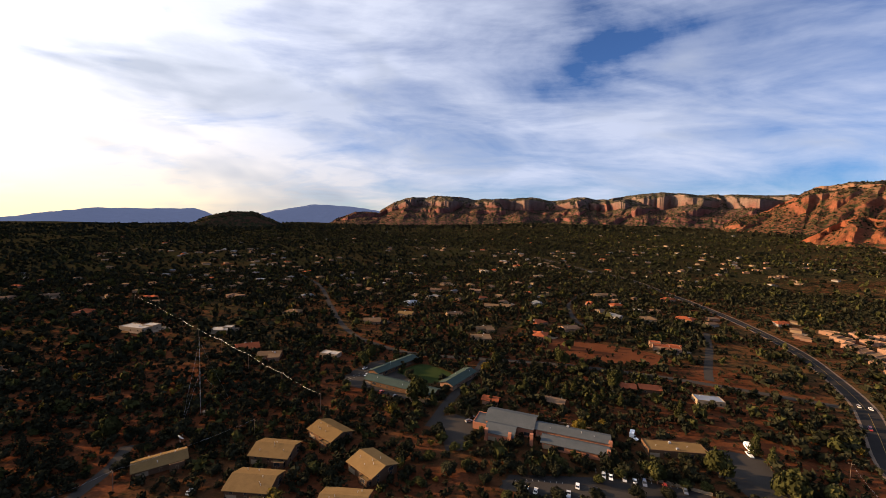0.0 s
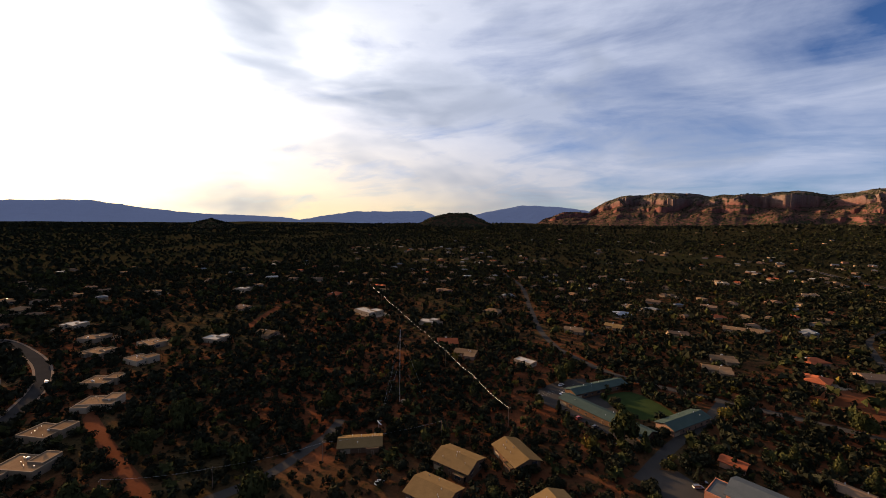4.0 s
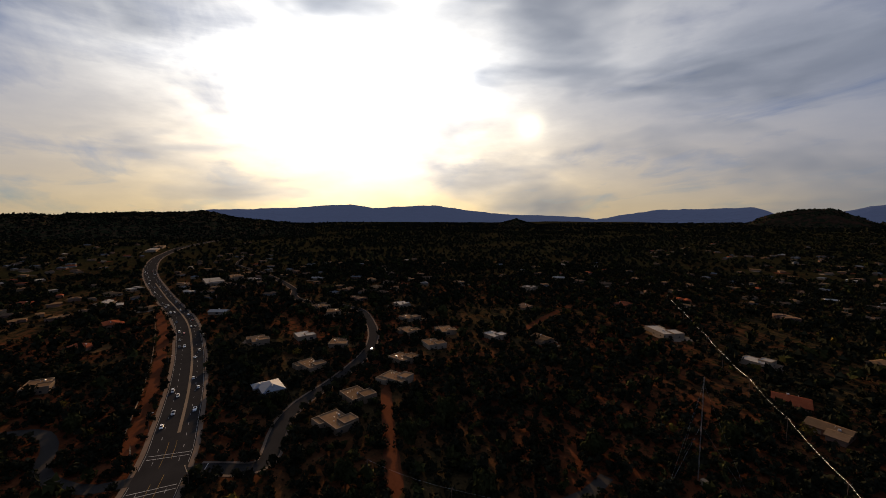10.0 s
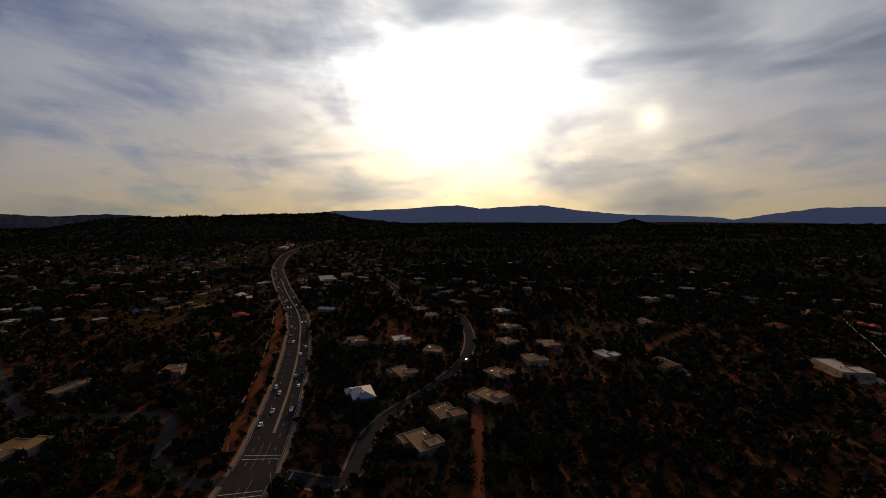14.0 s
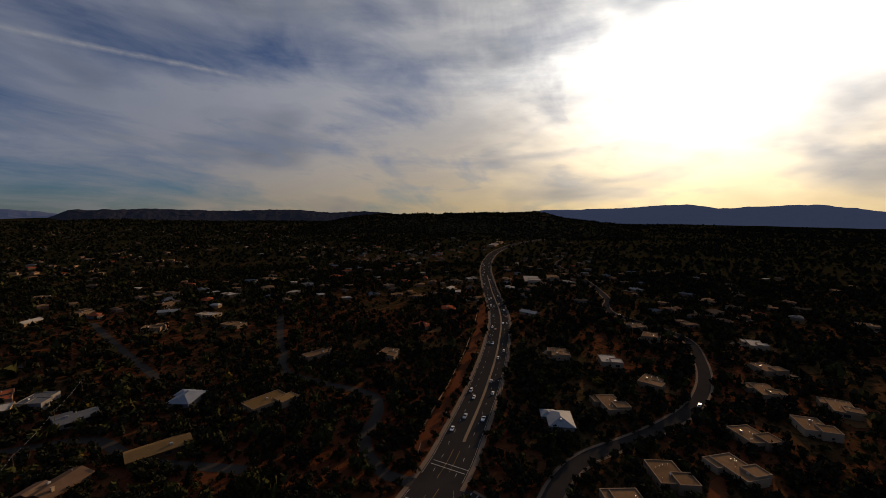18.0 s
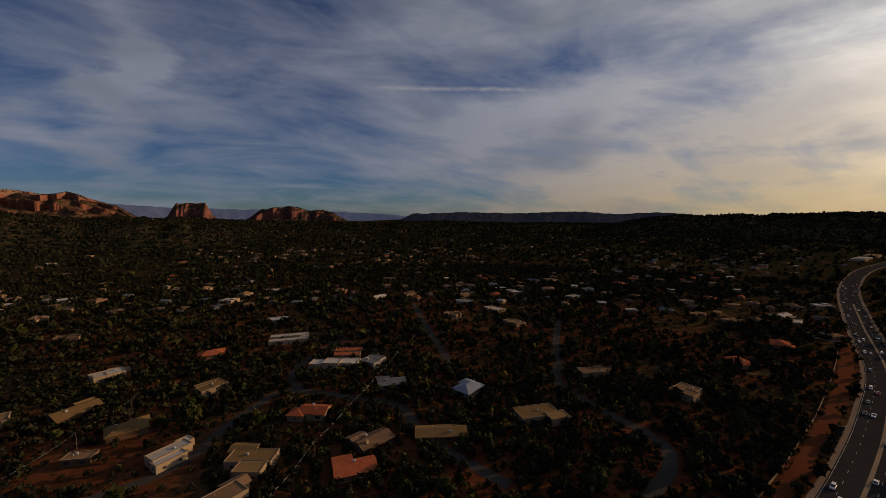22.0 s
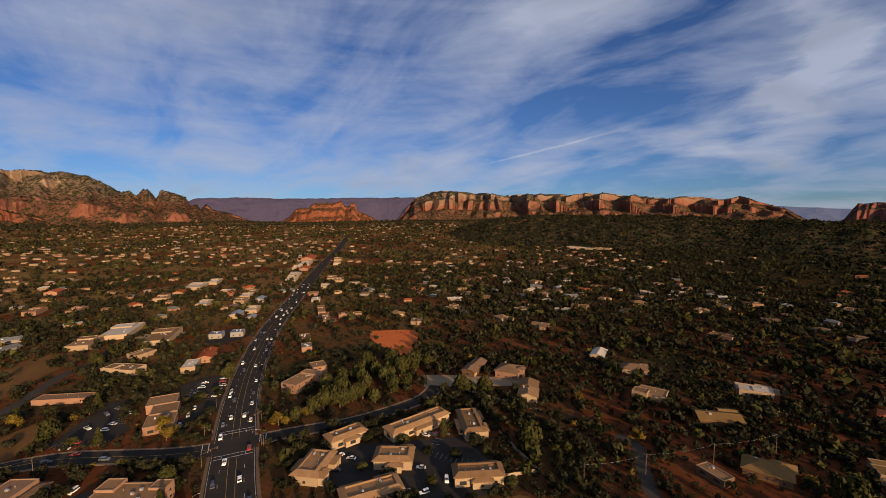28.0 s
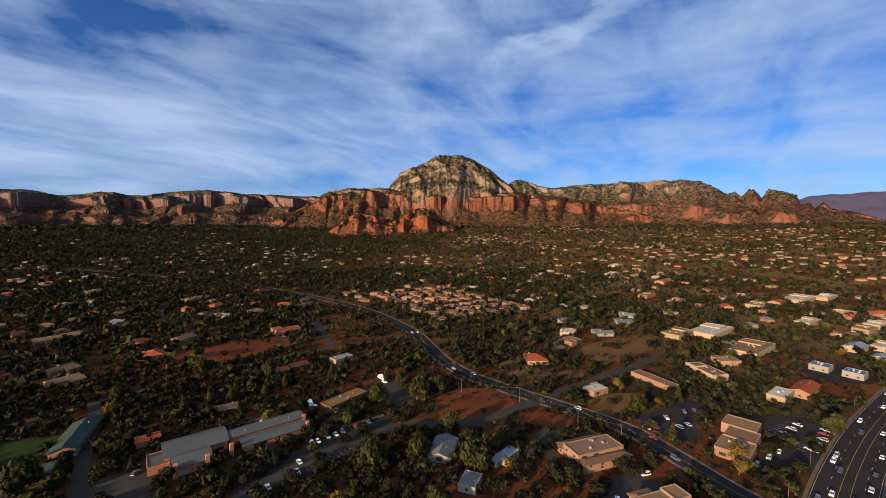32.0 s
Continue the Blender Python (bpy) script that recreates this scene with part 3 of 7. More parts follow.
def ridge(name, label, profile, dist, depth, mat, seed, fin=60.0, section=None, columns=None, rough=1.0, back=250.0, category="mountain", scrub=0, ease=0.0, bay=0.0, span=420.0, tooth=0.0, pitch=300.0, skew=0.5):
    """A range of rock: its skyline is heading and rise, in degrees, seen from over the crossroads.
    bay and span: how deep the recesses cut into the cliffs, and how far they lie apart.
    tooth, pitch and skew: how far sharp buttresses stand out, how far apart, and how lopsided they are."""
    az = np.array([p[0] for p in profile])
    up = np.array([p[1] for p in profile])
    order = np.argsort(az)
    az, up = az[order], up[order]
    arc = dist * radians(az[-1] - az[0])
    columns = columns or int(np.clip(arc / 5.5, 60, 620))
    a = np.linspace(az[0], az[-1], columns)
    s = a * math.pi / 180 * dist
    top = EYE[2] + dist * np.tan(np.radians(np.interp(a, az, up))) + (fbm(s / 60, 0 * s, 3, seed) - 0.5) * 14 * rough
    top = np.maximum(top, 2)
    section = section or BUTTE
    q = np.array([p[0] for p in section])
    h = np.array([p[1] for p in section])
    n = 58
    u = np.linspace(0, 1, n)
    along = np.linspace(0, len(section) - 1, n)
    qq, hh = np.interp(along, range(len(section)), q), np.interp(along, range(len(section)), h)
    S, U = np.meshgrid(s, u, indexing="ij")
    lift = np.clip(U + (fbm(S / 260, U * 0.5, 3, seed + 37) - 0.5) * 0.42 * np.sin(U * math.pi), 0, 1)
    even = np.clip((fbm(S / 330, 0.4 * U, 2, seed + 41) - 0.40) / 0.25, 0, 1)
    qs, hs = np.interp(lift, u, qq), np.interp(lift, u, hh)
    qq, hh = qs * (1 - ease * even) + U * ease * even, hs * (1 - ease * even) + U**1.15 * ease * even
    weight = np.sin(np.clip(U, 0, 1) * math.pi) ** 0.6
    stand = np.sin(np.clip(U, 0, 0.5) * math.pi) ** 0.6
    bulk = fbm(S / 300, 0.35 * U, 3, seed + 3) - 0.5
    crease = lambda wide, tilt, k: 1 - np.abs(fbm(S / wide + tilt * U, U * 0.5, 2, seed + k) - 0.5) * 4
    fins = 0.5 - np.abs(fbm(S / 120, U * 5, 3, seed + 5) - 0.5) * 2
    small = 0.5 - np.abs(fbm(S / 42, U * 5, 3, seed + 7) - 0.5) * 2
    recess = np.clip((fbm(S / span + 0.3 * U, U * 0.9, 2, seed + 51) - 0.40) / 0.22, 0, 1) + 0.45 * np.clip(crease(span * 0.45, 0.5, 57), 0, 1)
    sheer = 0.22 + 0.78 * np.clip((hh - 0.20) / 0.16, 0, 1)
    push = (bulk * fin * 3.4 + recess * bay * sheer - fins * fin * sheer - small * fin * 0.5 * sheer**2) * stand
    if tooth:
        saw = lambda wide, k: (lambda g: np.where(g < skew, g / skew, (1 - g) / (1 - skew)))((S / wide + 2.6 * fbm(S / wide * 0.4, 1.6 * U, 3, seed + k)) % 1.0)
        push = push + tooth * (0.25 + 1.3 * fbm(S / 500, U, 2, seed + 71)) * (saw(pitch, 61) + 0.3 * saw(pitch * 0.37, 67)) * np.clip((U - 0.12) / 0.5, 0, 1)
    wander = (fbm(S / 420, 0 * U, 2, seed + 11) - 0.5) * fin * 1.2 * (1 - U)
    R = dist - depth * (1 - qq) + push + wander
    R = np.minimum.accumulate(R[:, ::-1] - np.arange(n) * 0.6, 1)[:, ::-1]
    wave = (fbm(S / 160, U * 3, 3, seed + 19) - 0.5) * 0.09 * weight
    Z = (hh + wave) * top[:, None] + (fbm(S / 25, U * 12, 3, seed + 23) - 0.5) * 6 * rough * weight
    Z[:, 0] = -6
    A = np.radians(a)[:, None] + 0 * U
    rows = [np.stack([EYE[0] - np.sin(A) * R, EYE[1] + np.cos(A) * R, Z], -1)]
    lastR = R[:, -1:] + back
    rows.append(np.stack([EYE[0] - np.sin(A[:, :1]) * lastR, EYE[1] + np.cos(A[:, :1]) * lastR, Z[:, -1:] * 0 - 6], -1))
    v = np.concatenate(rows, 1)
    me = mesh_from(name, v.reshape(-1, 3), grid_faces(columns, n + 1)[:, ::-1], mat, False)
    if scrub:
        k = NP_ROCK.integers(0, columns - 1, scrub), NP_ROCK.integers(1, n - 1, scrub)
        p = v[k] + (v[k[0] + 1, k[1]] - v[k]) * NP_ROCK.random((scrub, 1)) + (v[k[0], k[1] + 1] - v[k]) * NP_ROCK.random((scrub, 1))
        rise = np.abs(v[k[0], k[1] + 1, 2] - v[k][:, 2]) / (np.hypot(*(v[k[0], k[1] + 1] - v[k])[:, :2].T) + 0.01)
        SCRUB.append(p[rise < 1.0])
    return tagged(new(name, me), label, category, kind="structure")


SLOPE = [(0, 0), (0.25, 0.26), (0.48, 0.54), (0.68, 0.78), (0.85, 0.93), (1.0, 1.0)]
DOME = [(0, 0), (0.2, 0.22), (0.35, 0.44), (0.45, 0.60), (0.60, 0.70), (0.70, 0.82), (0.85, 0.91), (1, 1)]
BUTTE = [(0, 0), (0.35, 0.20), (0.6, 0.42), (0.68, 0.75), (0.8, 0.82), (0.86, 0.97), (1, 1)]
CLIFF = [(0, 0), (0.18, 0.10), (0.34, 0.24), (0.38, 0.42), (0.56, 0.52), (0.60, 0.72), (0.78, 0.82), (0.82, 0.94), (1, 1)]
RANGE = [(0, 0), (0.15, 0.12), (0.32, 0.33), (0.335, 0.43), (0.50, 0.50), (0.515, 0.61), (0.68, 0.69), (0.70, 0.86), (0.85, 0.93), (1, 1)]
WALL = [(0, 0), (0.18, 0.14), (0.34, 0.34), (0.37, 0.47), (0.46, 0.52), (0.50, 0.74), (0.60, 0.79), (0.64, 0.92), (0.85, 0.96), (1, 1)]
SHELF = [(0, 0), (0.25, 0.16), (0.50, 0.38), (0.70, 0.62), (0.73, 0.87), (0.86, 0.92), (1, 1)]
SLABS = [(0, 0), (0.20, 0.12), (0.46, 0.34), (0.48, 0.54), (0.58, 0.60), (0.70, 0.76), (0.82, 0.91), (0.9, 0.98), (1, 1)]

ridge("mountain_range_northwest", "long red and cream sandstone cliff range", [(16, -1.5), (14.4, -0.2), (11.8, 0.84), (8.4, 1.14), (7, 2.2), (4.8, 3.22), (0.9, 3.63), (-4.9, 3.33), (-9.6, 3.22), (-12.6, 3.56), (-15.5, 3.2), (-19, 3.6), (-22.6, 3.3), (-24.7, 3.9), (-28.5, 4.15), (-34.7, 3.88), (-41, 3.66), (-50, 3.4)], 4450, 850, M_ROCK_HAZED, 11, 60, RANGE, scrub=6000, bay=200, span=620, tooth=300, pitch=520, skew=0.7)
ridge("butte_northwest", "low red butte with a fringe of trees", [(33, -2.0), (31.6, -1.15), (29.4, -0.12), (27.1, 0.47), (24.5, 0.53), (21.7, -0.71), (20, -1.9)], 3500, 260, M_ROCK_DARK, 21, 20, BUTTE, scrub=900)
ridge("thunder_dome", "tall domed sandstone mountain, cream above red", [(310.2, 2.5), (308.2, 5.8), (307.1, 7.1), (303.7, 8.4), (301.8, 9.3), (299.9, 9.6), (296.8, 8.84), (294.2, 7.2), (291.5, 4.6), (289.2, 2.5)], 3450, 560, M_ROCK_CREAM, 31, 45, DOME, scrub=7500, bay=70, span=240, tooth=60, pitch=330)
ridge("thunder_shelf", "red sandstone cliff shelf at the foot of the mountain", [(325.5, -1.0), (324, 0.7), (320.5, 2.0), (318.7, 3.3), (316.9, 4.6), (312.5, 5.05), (308, 4.9), (303, 4.3), (297, 4.2), (292, 4.2), (287, 3.9), (280, 2.8), (274, 1.2), (271, -0.8)], 3150, 620, M_ROCK_RED, 41, 45, SHELF, scrub=7000, bay=110, span=330, tooth=110, pitch=300)
ridge("thunder_ridge", "jagged cream and red sandstone ridge with spires", [(294, 4.0), (292, 5.5), (290.4, 6.13), (288.2, 5.12), (287.1, 4.73), (283.9, 5.03), (277.4, 5.2), (271, 5.3), (269, 5.0), (267.2, 3.9), (266.4, 3.3), (265.6, 3.45), (265.0, 2.9), (264.4, 3.8), (263.9, 3.7), (263.2, 2.7), (262.6, 3.75), (262.0, 3.5), (260.3, 2.85), (259.9, 1.9), (259.2, 2.0), (258.8, 1.4), (258.2, 2.0), (257.6, 1.3), (256, 1.0), (252, -0.6)], 3650, 760, M_ROCK_CREAM, 51, 45, SLABS, scrub=5000, bay=90, span=260, tooth=120, pitch=280)
ridge("foothill_buttes", "low bright red sandstone buttes", [(318.5, -2.2), (316.6, -1.0), (313.3, 1.46), (310, 0.9), (308, 0.3), (304.1, 2.2), (301.5, 0.8), (299.5, -0.5), (297, -2.2)], 2250, 280, M_ROCK_LOW, 61, 30, BUTTE, scrub=1400, bay=60, span=150, tooth=70, pitch=120)
ridge("mesa_northeast", "level dark wooded mesa in the distance, with painted haze", [(268, -1.2), (259.4, 2.7), (255.2, 2.86), (247.8, 2.83), (240.2, 2.97), (232.9, 3.0), (226, 2.9), (222, -1)], 4720, 350, M_HAZE_MESA, 71, 30, SLOPE, back=100, columns=160)
ridge("red_mesa", "stepped red sandstone mesa", [(253, -1.6), (249, 0.2), (247.9, 1.5), (246.2, 1.7), (245.8, 2.2), (243, 2.35), (242, 2.6), (241.6, 1.9), (240.9, 1.9), (240.7, 2.4), (240.2, 2.3), (239.9, 1.2), (238.2, 0.5), (235, -1.6)], 4100, 420, M_ROCK_LOW, 81, 30, CLIFF, scrub=300, bay=60, span=200)
ridge("cliffs_east", "pale sandstone cliff wall with wooded top", [(236, -1.6), (233.3, 1.3), (232.1, 2.97), (229.4, 4.02), (225.2, 3.9), (219.9, 3.47), (215.4, 3.4), (209.7, 3.43), (206.9, 3.37), (202.9, 2.78), (200.4, 2.38), (197.3, 2.51), (193.8, 2.23), (192.2, 2.51), (190.5, 1.66), (188.4, 1.0), (186, -0.8)], 4400, 800, M_ROCK_CREAM, 91, 36, WALL, scrub=4500, bay=140, span=300, tooth=300, pitch=380, skew=0.5)
ridge("hill_east", "broad scrub-covered hill", [(228, -2.6), (224.4, -1.06), (219.9, 0.06), (214.7, 0.38), (205.5, 0.33), (196.7, 0.0), (190, -0.45), (181, -0.6), (175.5, -1.5), (170, -2.9), (168, -3.4)], 1950, 620, M_ROCK_DARK, 101, 50, SLOPE, scrub=9500)
ridge("bell_butte", "square red sandstone butte", [(185.4, -1.4), (183.7, -0.26), (182.8, 1.2), (179.8, 1.3), (179.1, -0.3), (177.5, -1.4)], 4300, 240, M_ROCK_HAZED, 111, 18, BUTTE, bay=50, span=110)
ridge("cathedral_buttes", "clustered red sandstone buttes and spires", [(177, -1.6), (175.1, -0.7), (173.6, 0.47), (170.2, 0.98), (167.9, 0.43), (166, 0.42), (164.5, -0.05), (161.8, -1.75)], 3900, 330, M_ROCK_HAZED, 121, 35, BUTTE, scrub=900, bay=120, span=200)
ridge("mesa_southeast", "distant mesa line painted blue with haze", [(193, -1.4), (189.4, 1.2), (184.1, 0.69), (175.5, 0.48), (163.3, 0.17), (156.4, -0.2), (150, -1.4)], 4780, 200, M_HAZE_BLUE, 131, 15, SLOPE, back=60, columns=140)
ridge("ridge_south", "dark wooded ridges to the south, with painted haze", [(158, -1.6), (155.7, -1.0), (154.1, -0.11), (147.5, 0.09), (139.8, -0.1), (136.4, 0.0), (132.1, 0.2), (127, -0.2), (122.8, 0.0), (119.5, -0.2), (114, -1.5)], 4550, 500, M_HAZE_RIDGE, 141, 60, SLOPE, columns=260, bay=80, span=300)
ridge("hill_southwest", "dark flat-topped wooded hill", [(133, -3.0), (130, -2.45), (126.3, -1.25), (120.4, -0.32), (111.5, -0.3), (98.7, 0.2), (95.5, -0.6), (87.9, -1.4), (86, -1.9), (84, -2.7)], 2700, 620, M_ROCK_DARK, 151, 60, SLOPE, scrub=9000)
ridge("range_southwest", "mountain range on the horizon, painted pale blue with haze", [(106, -1.4), (98.1, 0.3), (88.1, 0.6), (85.9, 0.86), (80.8, 1.1), (77.7, 0.6), (74.2, 0.85), (69.5, 1.05), (65.1, 0.4), (59.7, -0.2), (54.9, -0.3), (49.9, -0.5), (44, -1.4)], 4800, 160, M_HAZE_BLUE, 161, 12, SLOPE, back=60, columns=160)
ridge("mesa_west", "flat-topped mesa on the horizon, painted blue with haze", [(50, -1.4), (46.6, -0.6), (40.6, 0.44), (30.9, 0.68), (29.4, 0.1), (27, -1.4)], 4830, 140, M_HAZE_BLUE, 171, 12, SLOPE, back=40, columns=80)
ridge("mesa_far_west", "rounded mesa on the horizon, painted blue with haze", [(29, -1.2), (23.3, 0.41), (17.2, 1.7), (12.6, 1.58), (8.8, 1.13), (3, -1.2)], 4830, 140, M_HAZE_BLUE, 181, 12, SLOPE, back=40, columns=80)
ridge("knoll_west", "low dark wooded knoll", [(64, -2.6), (62.1, -1.95), (57.9, -0.83), (54.2, -1.78), (52, -2.4)], 3300, 300, M_ROCK_DARK, 191, 20, SLOPE, scrub=1500)

# ---- roads ----
ROADS = {}


def road(name, points, half, step=8.0):
    ROADS[name] = (smooth_line([along_sight(x, y) for x, y in points], step), half)


road("highway", [(-2300, -120), (-1748, -222), (-1572, -246), (-1261, -230), (-964, -172), (-709, -93), (-539, -34), (-433, -9), (-350, 5), (-281, 13), (-235, 16), (-150, 12), (-50, 3), (30, -7), (85, -17), (137, -32), (198, -52), (269, -81), (373, -132), (562, -240), (898, -437), (1572, -847), (2662, -1498)], 10.4)
road("creek_road", [(132, -40), (139, -19), (149, -1), (165, 19), (181, 41), (189, 66), (195, 97), (202, 133), (213, 168), (232, 200), (262, 236), (292, 275), (322, 332), (347, 390), (370, 480), (385, 576), (398, 717), (408, 900), (368, 1100), (330, 1400)], 5.6)
road("east_road", [(137, -30), (132, -44), (126, -62), (116, -88), (112, -113), (112, -142), (122, -160)], 4.6)
road("side_road", [(197, 97), (213, 91), (240, 80), (286, 59), (328, 42), (357, 20), (400, 5)], 4.0)
road("school_road", [(195, 99), (183, 106), (164, 112), (144, 124), (131, 140), (119, 157), (96, 168), (60, 176), (30, 178)], 3.8)
road("winding_road", [(-236, 20), (-229, 40), (-224, 52), (-227, 60), (-240, 63), (-262, 67), (-283, 77), (-309, 99), (-335, 118), (-367, 136), (-409, 149), (-457, 155), (-510, 155), (-543, 140), (-590, 95), (-632, 82), (-679, 84), (-769, 65), (-897, 28), (-1040, -25), (-1220, -21)], 4.1)
road("south_lane", [(-233, 12), (-232, -8), (-242, -24), (-256, -35), (-281, -42), (-300, -58), (-302, -95), (-308, -138), (-340, -170), (-370, -202), (-430, -260)], 3.4)
road("hill_road", [(-170, 60), (-168, 100), (-160, 125), (-153, 145), (-153, 168), (-154, 186), (-160, 202)], 3.0)
road("cross_road", [(-80, 398), (-29, 360), (39, 348), (104, 338), (163, 320), (204, 303), (240, 285), (285, 262)], 3.4)
road("pine_lane", [(-80, 398), (-111, 451), (-155, 559), (-216, 712), (-300, 850)], 3.0)
road("dirt_lane", [(-369, 289), (-406, 345), (-444, 410)], 4.0)
road("lot_drive", [(39, 348), (26, 309), (8, 268), (-5, 229)], 3.2)
road("loop_lane", [(166, 470), (166, 497), (175, 550), (190, 600), (253, 703), (330, 760)], 3.0)
road("ridge_lane", [(210, 310), (225, 335), (261, 389), (299, 452)], 3.2)
road("village_lane", [(5, -190), (-7, -187), (-16, -172), (-30, -152), (-46, -150), (-71, -154), (-90, -166), (-101, -184), (-134, -219), (-149, -215), (-177, -188), (-198, -162), (-196, -123), (-210, -70)], 3.2)
road("hollow_lane", [(-149, -215), (-150, -250), (-190, -300), (-240, -330)], 3.0)
road("field_road", [(-262, -210), (-290, -300), (-330, -420)], 3.2)


def ribbon(line, a, b, z):
    """A strip between two offsets from a line (left is positive), lying z over the ground."""
    _, side = sides_of(line)
    p, q = line + side * a, line + side * b
    zs = land(line[:, 0], line[:, 1]) + z
    v = np.concatenate([np.column_stack([p, zs]), np.column_stack([q, zs])])
    n = len(line)
    i = np.arange(n - 1)
    return v, np.stack([i, i + n, i + n + 1, i + 1], 1)


def clear_of(line, offset, own, spare=0.6):
    """Which steps of an edge lie outside all other roads."""
    _, side = sides_of(line)
    p = line + side * offset
    mid = (p[:-1] + p[1:]) / 2
    ok = np.ones(len(mid), bool)
    for nm, (other, half) in ROADS.items():
        if nm != own:
            ok &= apart(mid, other) > half + spare
    return ok


def kerb_strip(line, own, a, b, height):
    """A raised pavement strip with both its faces."""
    ok = clear_of(line, (a + b) / 2, own)
    verts, faces, at = [], [], 0
    for lo, hi, z0, z1 in ((a, b, height, height), (a, a, 0.0, height), (b, b, height, 0.0)):
        _, side = sides_of(line)
        p, q = line + side * lo, line + side * hi
        ground = land(line[:, 0], line[:, 1])
        verts.append(np.column_stack([p, ground + z0]))
        verts.append(np.column_stack([q, ground + z1]))
        n = len(line)
        i = np.arange(n - 1)[ok]
        faces.append(np.stack([i, i + n, i + n + 1, i + 1], 1) + at)
        at += 2 * n
    return np.concatenate(verts), np.concatenate(faces)


def dashes(line, offset, width, on, off, start=0.0, stop=1e9, own=""):
    """Painted dashes along a line; off 0 makes one long stripe."""
    fine = smooth_line(line, 1.5)
    _, side = sides_of(fine)
    run = np.concatenate([[0], np.cumsum(np.hypot(*np.diff(fine, axis=0).T))])
    ok = np.concatenate([clear_of(fine, offset, own, 1.5), [False]])
    verts, faces = [], []
    s = start
    while s < min(run[-1], stop) - on:
        ends = np.array([s, s + on])
        x, y = np.interp(ends, run, fine[:, 0]), np.interp(ends, run, fine[:, 1])
        k = int(np.searchsorted(run, s + on / 2))
        if ok[min(k, len(ok) - 1)]:
            n = side[min(k, len(side) - 1)]
            z = float(land(x[0], y[0])) + 0.135
            b = len(verts)
            for px, py in zip(x, y):
                verts += [(px + n[0] * (offset - width / 2), py + n[1] * (offset - width / 2), z), (px + n[0] * (offset + width / 2), py + n[1] * (offset + width / 2), z)]
            faces.append((b, b + 2, b + 3, b + 1))
        s += on + off
    return verts, faces


def lay(name, vf, mat, label, category, kind="structure", parent=None):
    v, f = vf
    if len(f) == 0:
        return None
    ob = new(name, mesh_from(name, v, f, mat))
    ob.parent = parent
    return tagged(ob, label, category if parent is None else "", kind=kind if parent is None else "")


PAVED = {}
OLD = ("hill_road", "pine_lane", "loop_lane", "ridge_lane", "village_lane", "hollow_lane", "field_road", "cross_road", "lot_drive", "south_lane", "side_road", "school_road")
LEVELS = {nm: 0.05 + 0.004 * i for i, nm in enumerate(reversed(list(ROADS)))}
for nm, (line, half) in ROADS.items():
    mat = M_DIRT if nm == "dirt_lane" else M_OLD_ASPHALT if nm in OLD else M_ASPHALT
    label = "red dirt lane" if nm == "dirt_lane" else "worn grey asphalt lane" if nm in OLD else "dark asphalt road with painted lane lines"
    v, f = ribbon(line, half, -half, LEVELS[nm])
    PAVED[nm] = lay("road", (v, f), mat, label, "road")
hw, half = ROADS["highway"]
for side, stretch, wide in ((1, hw[hw[:, 0] < -60], 2.3), (-1, hw[hw[:, 0] < -60], 2.3), (1, hw[hw[:, 0] > -68], 1.5), (-1, hw[hw[:, 0] > -68], 1.5)):
    a, b = (half, half + wide) if side > 0 else (-half - wide, -half)
    lay("pavement", kerb_strip(stretch, "highway", b, a, 0.15), M_CONCRETE if wide > 2 else M_OLD_CONCRETE, "concrete pavement along the highway", "pavement")
for nm in ("creek_road", "winding_road", "east_road"):
    line, h = ROADS[nm]
    for side in (1, -1):
        a, b = sorted((side * h, side * (h + 1.5)))
        lay("pavement", kerb_strip(line, nm, b, a, 0.14), M_CONCRETE, "narrow pale concrete pavement", "pavement")
for off in (6.4, -6.4):
    lay("edge_line", dashes(hw, off * 1.53, 0.15, 6, 0, own="highway"), M_WHITE, "", "", parent=PAVED["highway"])
for off in (5.4, -5.4):
    lay("lane_dashes", dashes(hw, off, 0.2, 3, 9, own="highway"), M_WHITE, "", "", parent=PAVED["highway"])
for off in (1.75, -1.75):
    lay("centre_line", dashes(hw[hw[:, 0] > -270], off, 0.16, 6, 0, own="highway"), M_YELLOW, "", "", parent=PAVED["highway"])
lay("centre_line", dashes(ROADS["creek_road"][0], 0.0, 0.2, 6, 0, own="creek_road"), M_YELLOW, "", "", parent=PAVED["creek_road"])
# planted median west of the crossroads
west = hw[(hw[:, 0] < -268) & (hw[:, 0] > -820)]
lay("median", kerb_strip(west, "highway", 2.5, 0.9, 0.16), M_GRAVEL, "raised gravel median between the carriageways", "median")


def stop_bars(cx, cy, heading, half, gap):
    """Crossing lines of a junction arm."""
    d, s = Vector((math.cos(heading), math.sin(heading))), Vector((-math.sin(heading), math.cos(heading)))
    verts, faces = [], []
    for k in (gap, gap + 3.0):
        b = len(verts)
        for u, w in ((k, -half), (k + 0.4, -half), (k + 0.4, half), (k, half)):
            p = Vector((cx, cy)) + d * u + s * w
            verts.append((p.x, p.y, 0.15))
        faces.append((b, b + 1, b + 2, b + 3))
    return verts, faces


for cx, cy, deg, hf, gap in ((137, -32, -18, 9, 11), (137, -32, 163, 9, 11), (137, -32, 74, 5, 12), (137, -32, 250, 4.4, 12), (-235, 15, 3, 9, 12), (-235, 15, 175, 9, 12), (-233, 18, 80, 5, 13)):
    lay("crossing_lines", stop_bars(cx, cy, radians(deg), hf, gap), M_WHITE, "", "", parent=PAVED["highway"])

# ---- lots and bare patches ----
AREAS = []


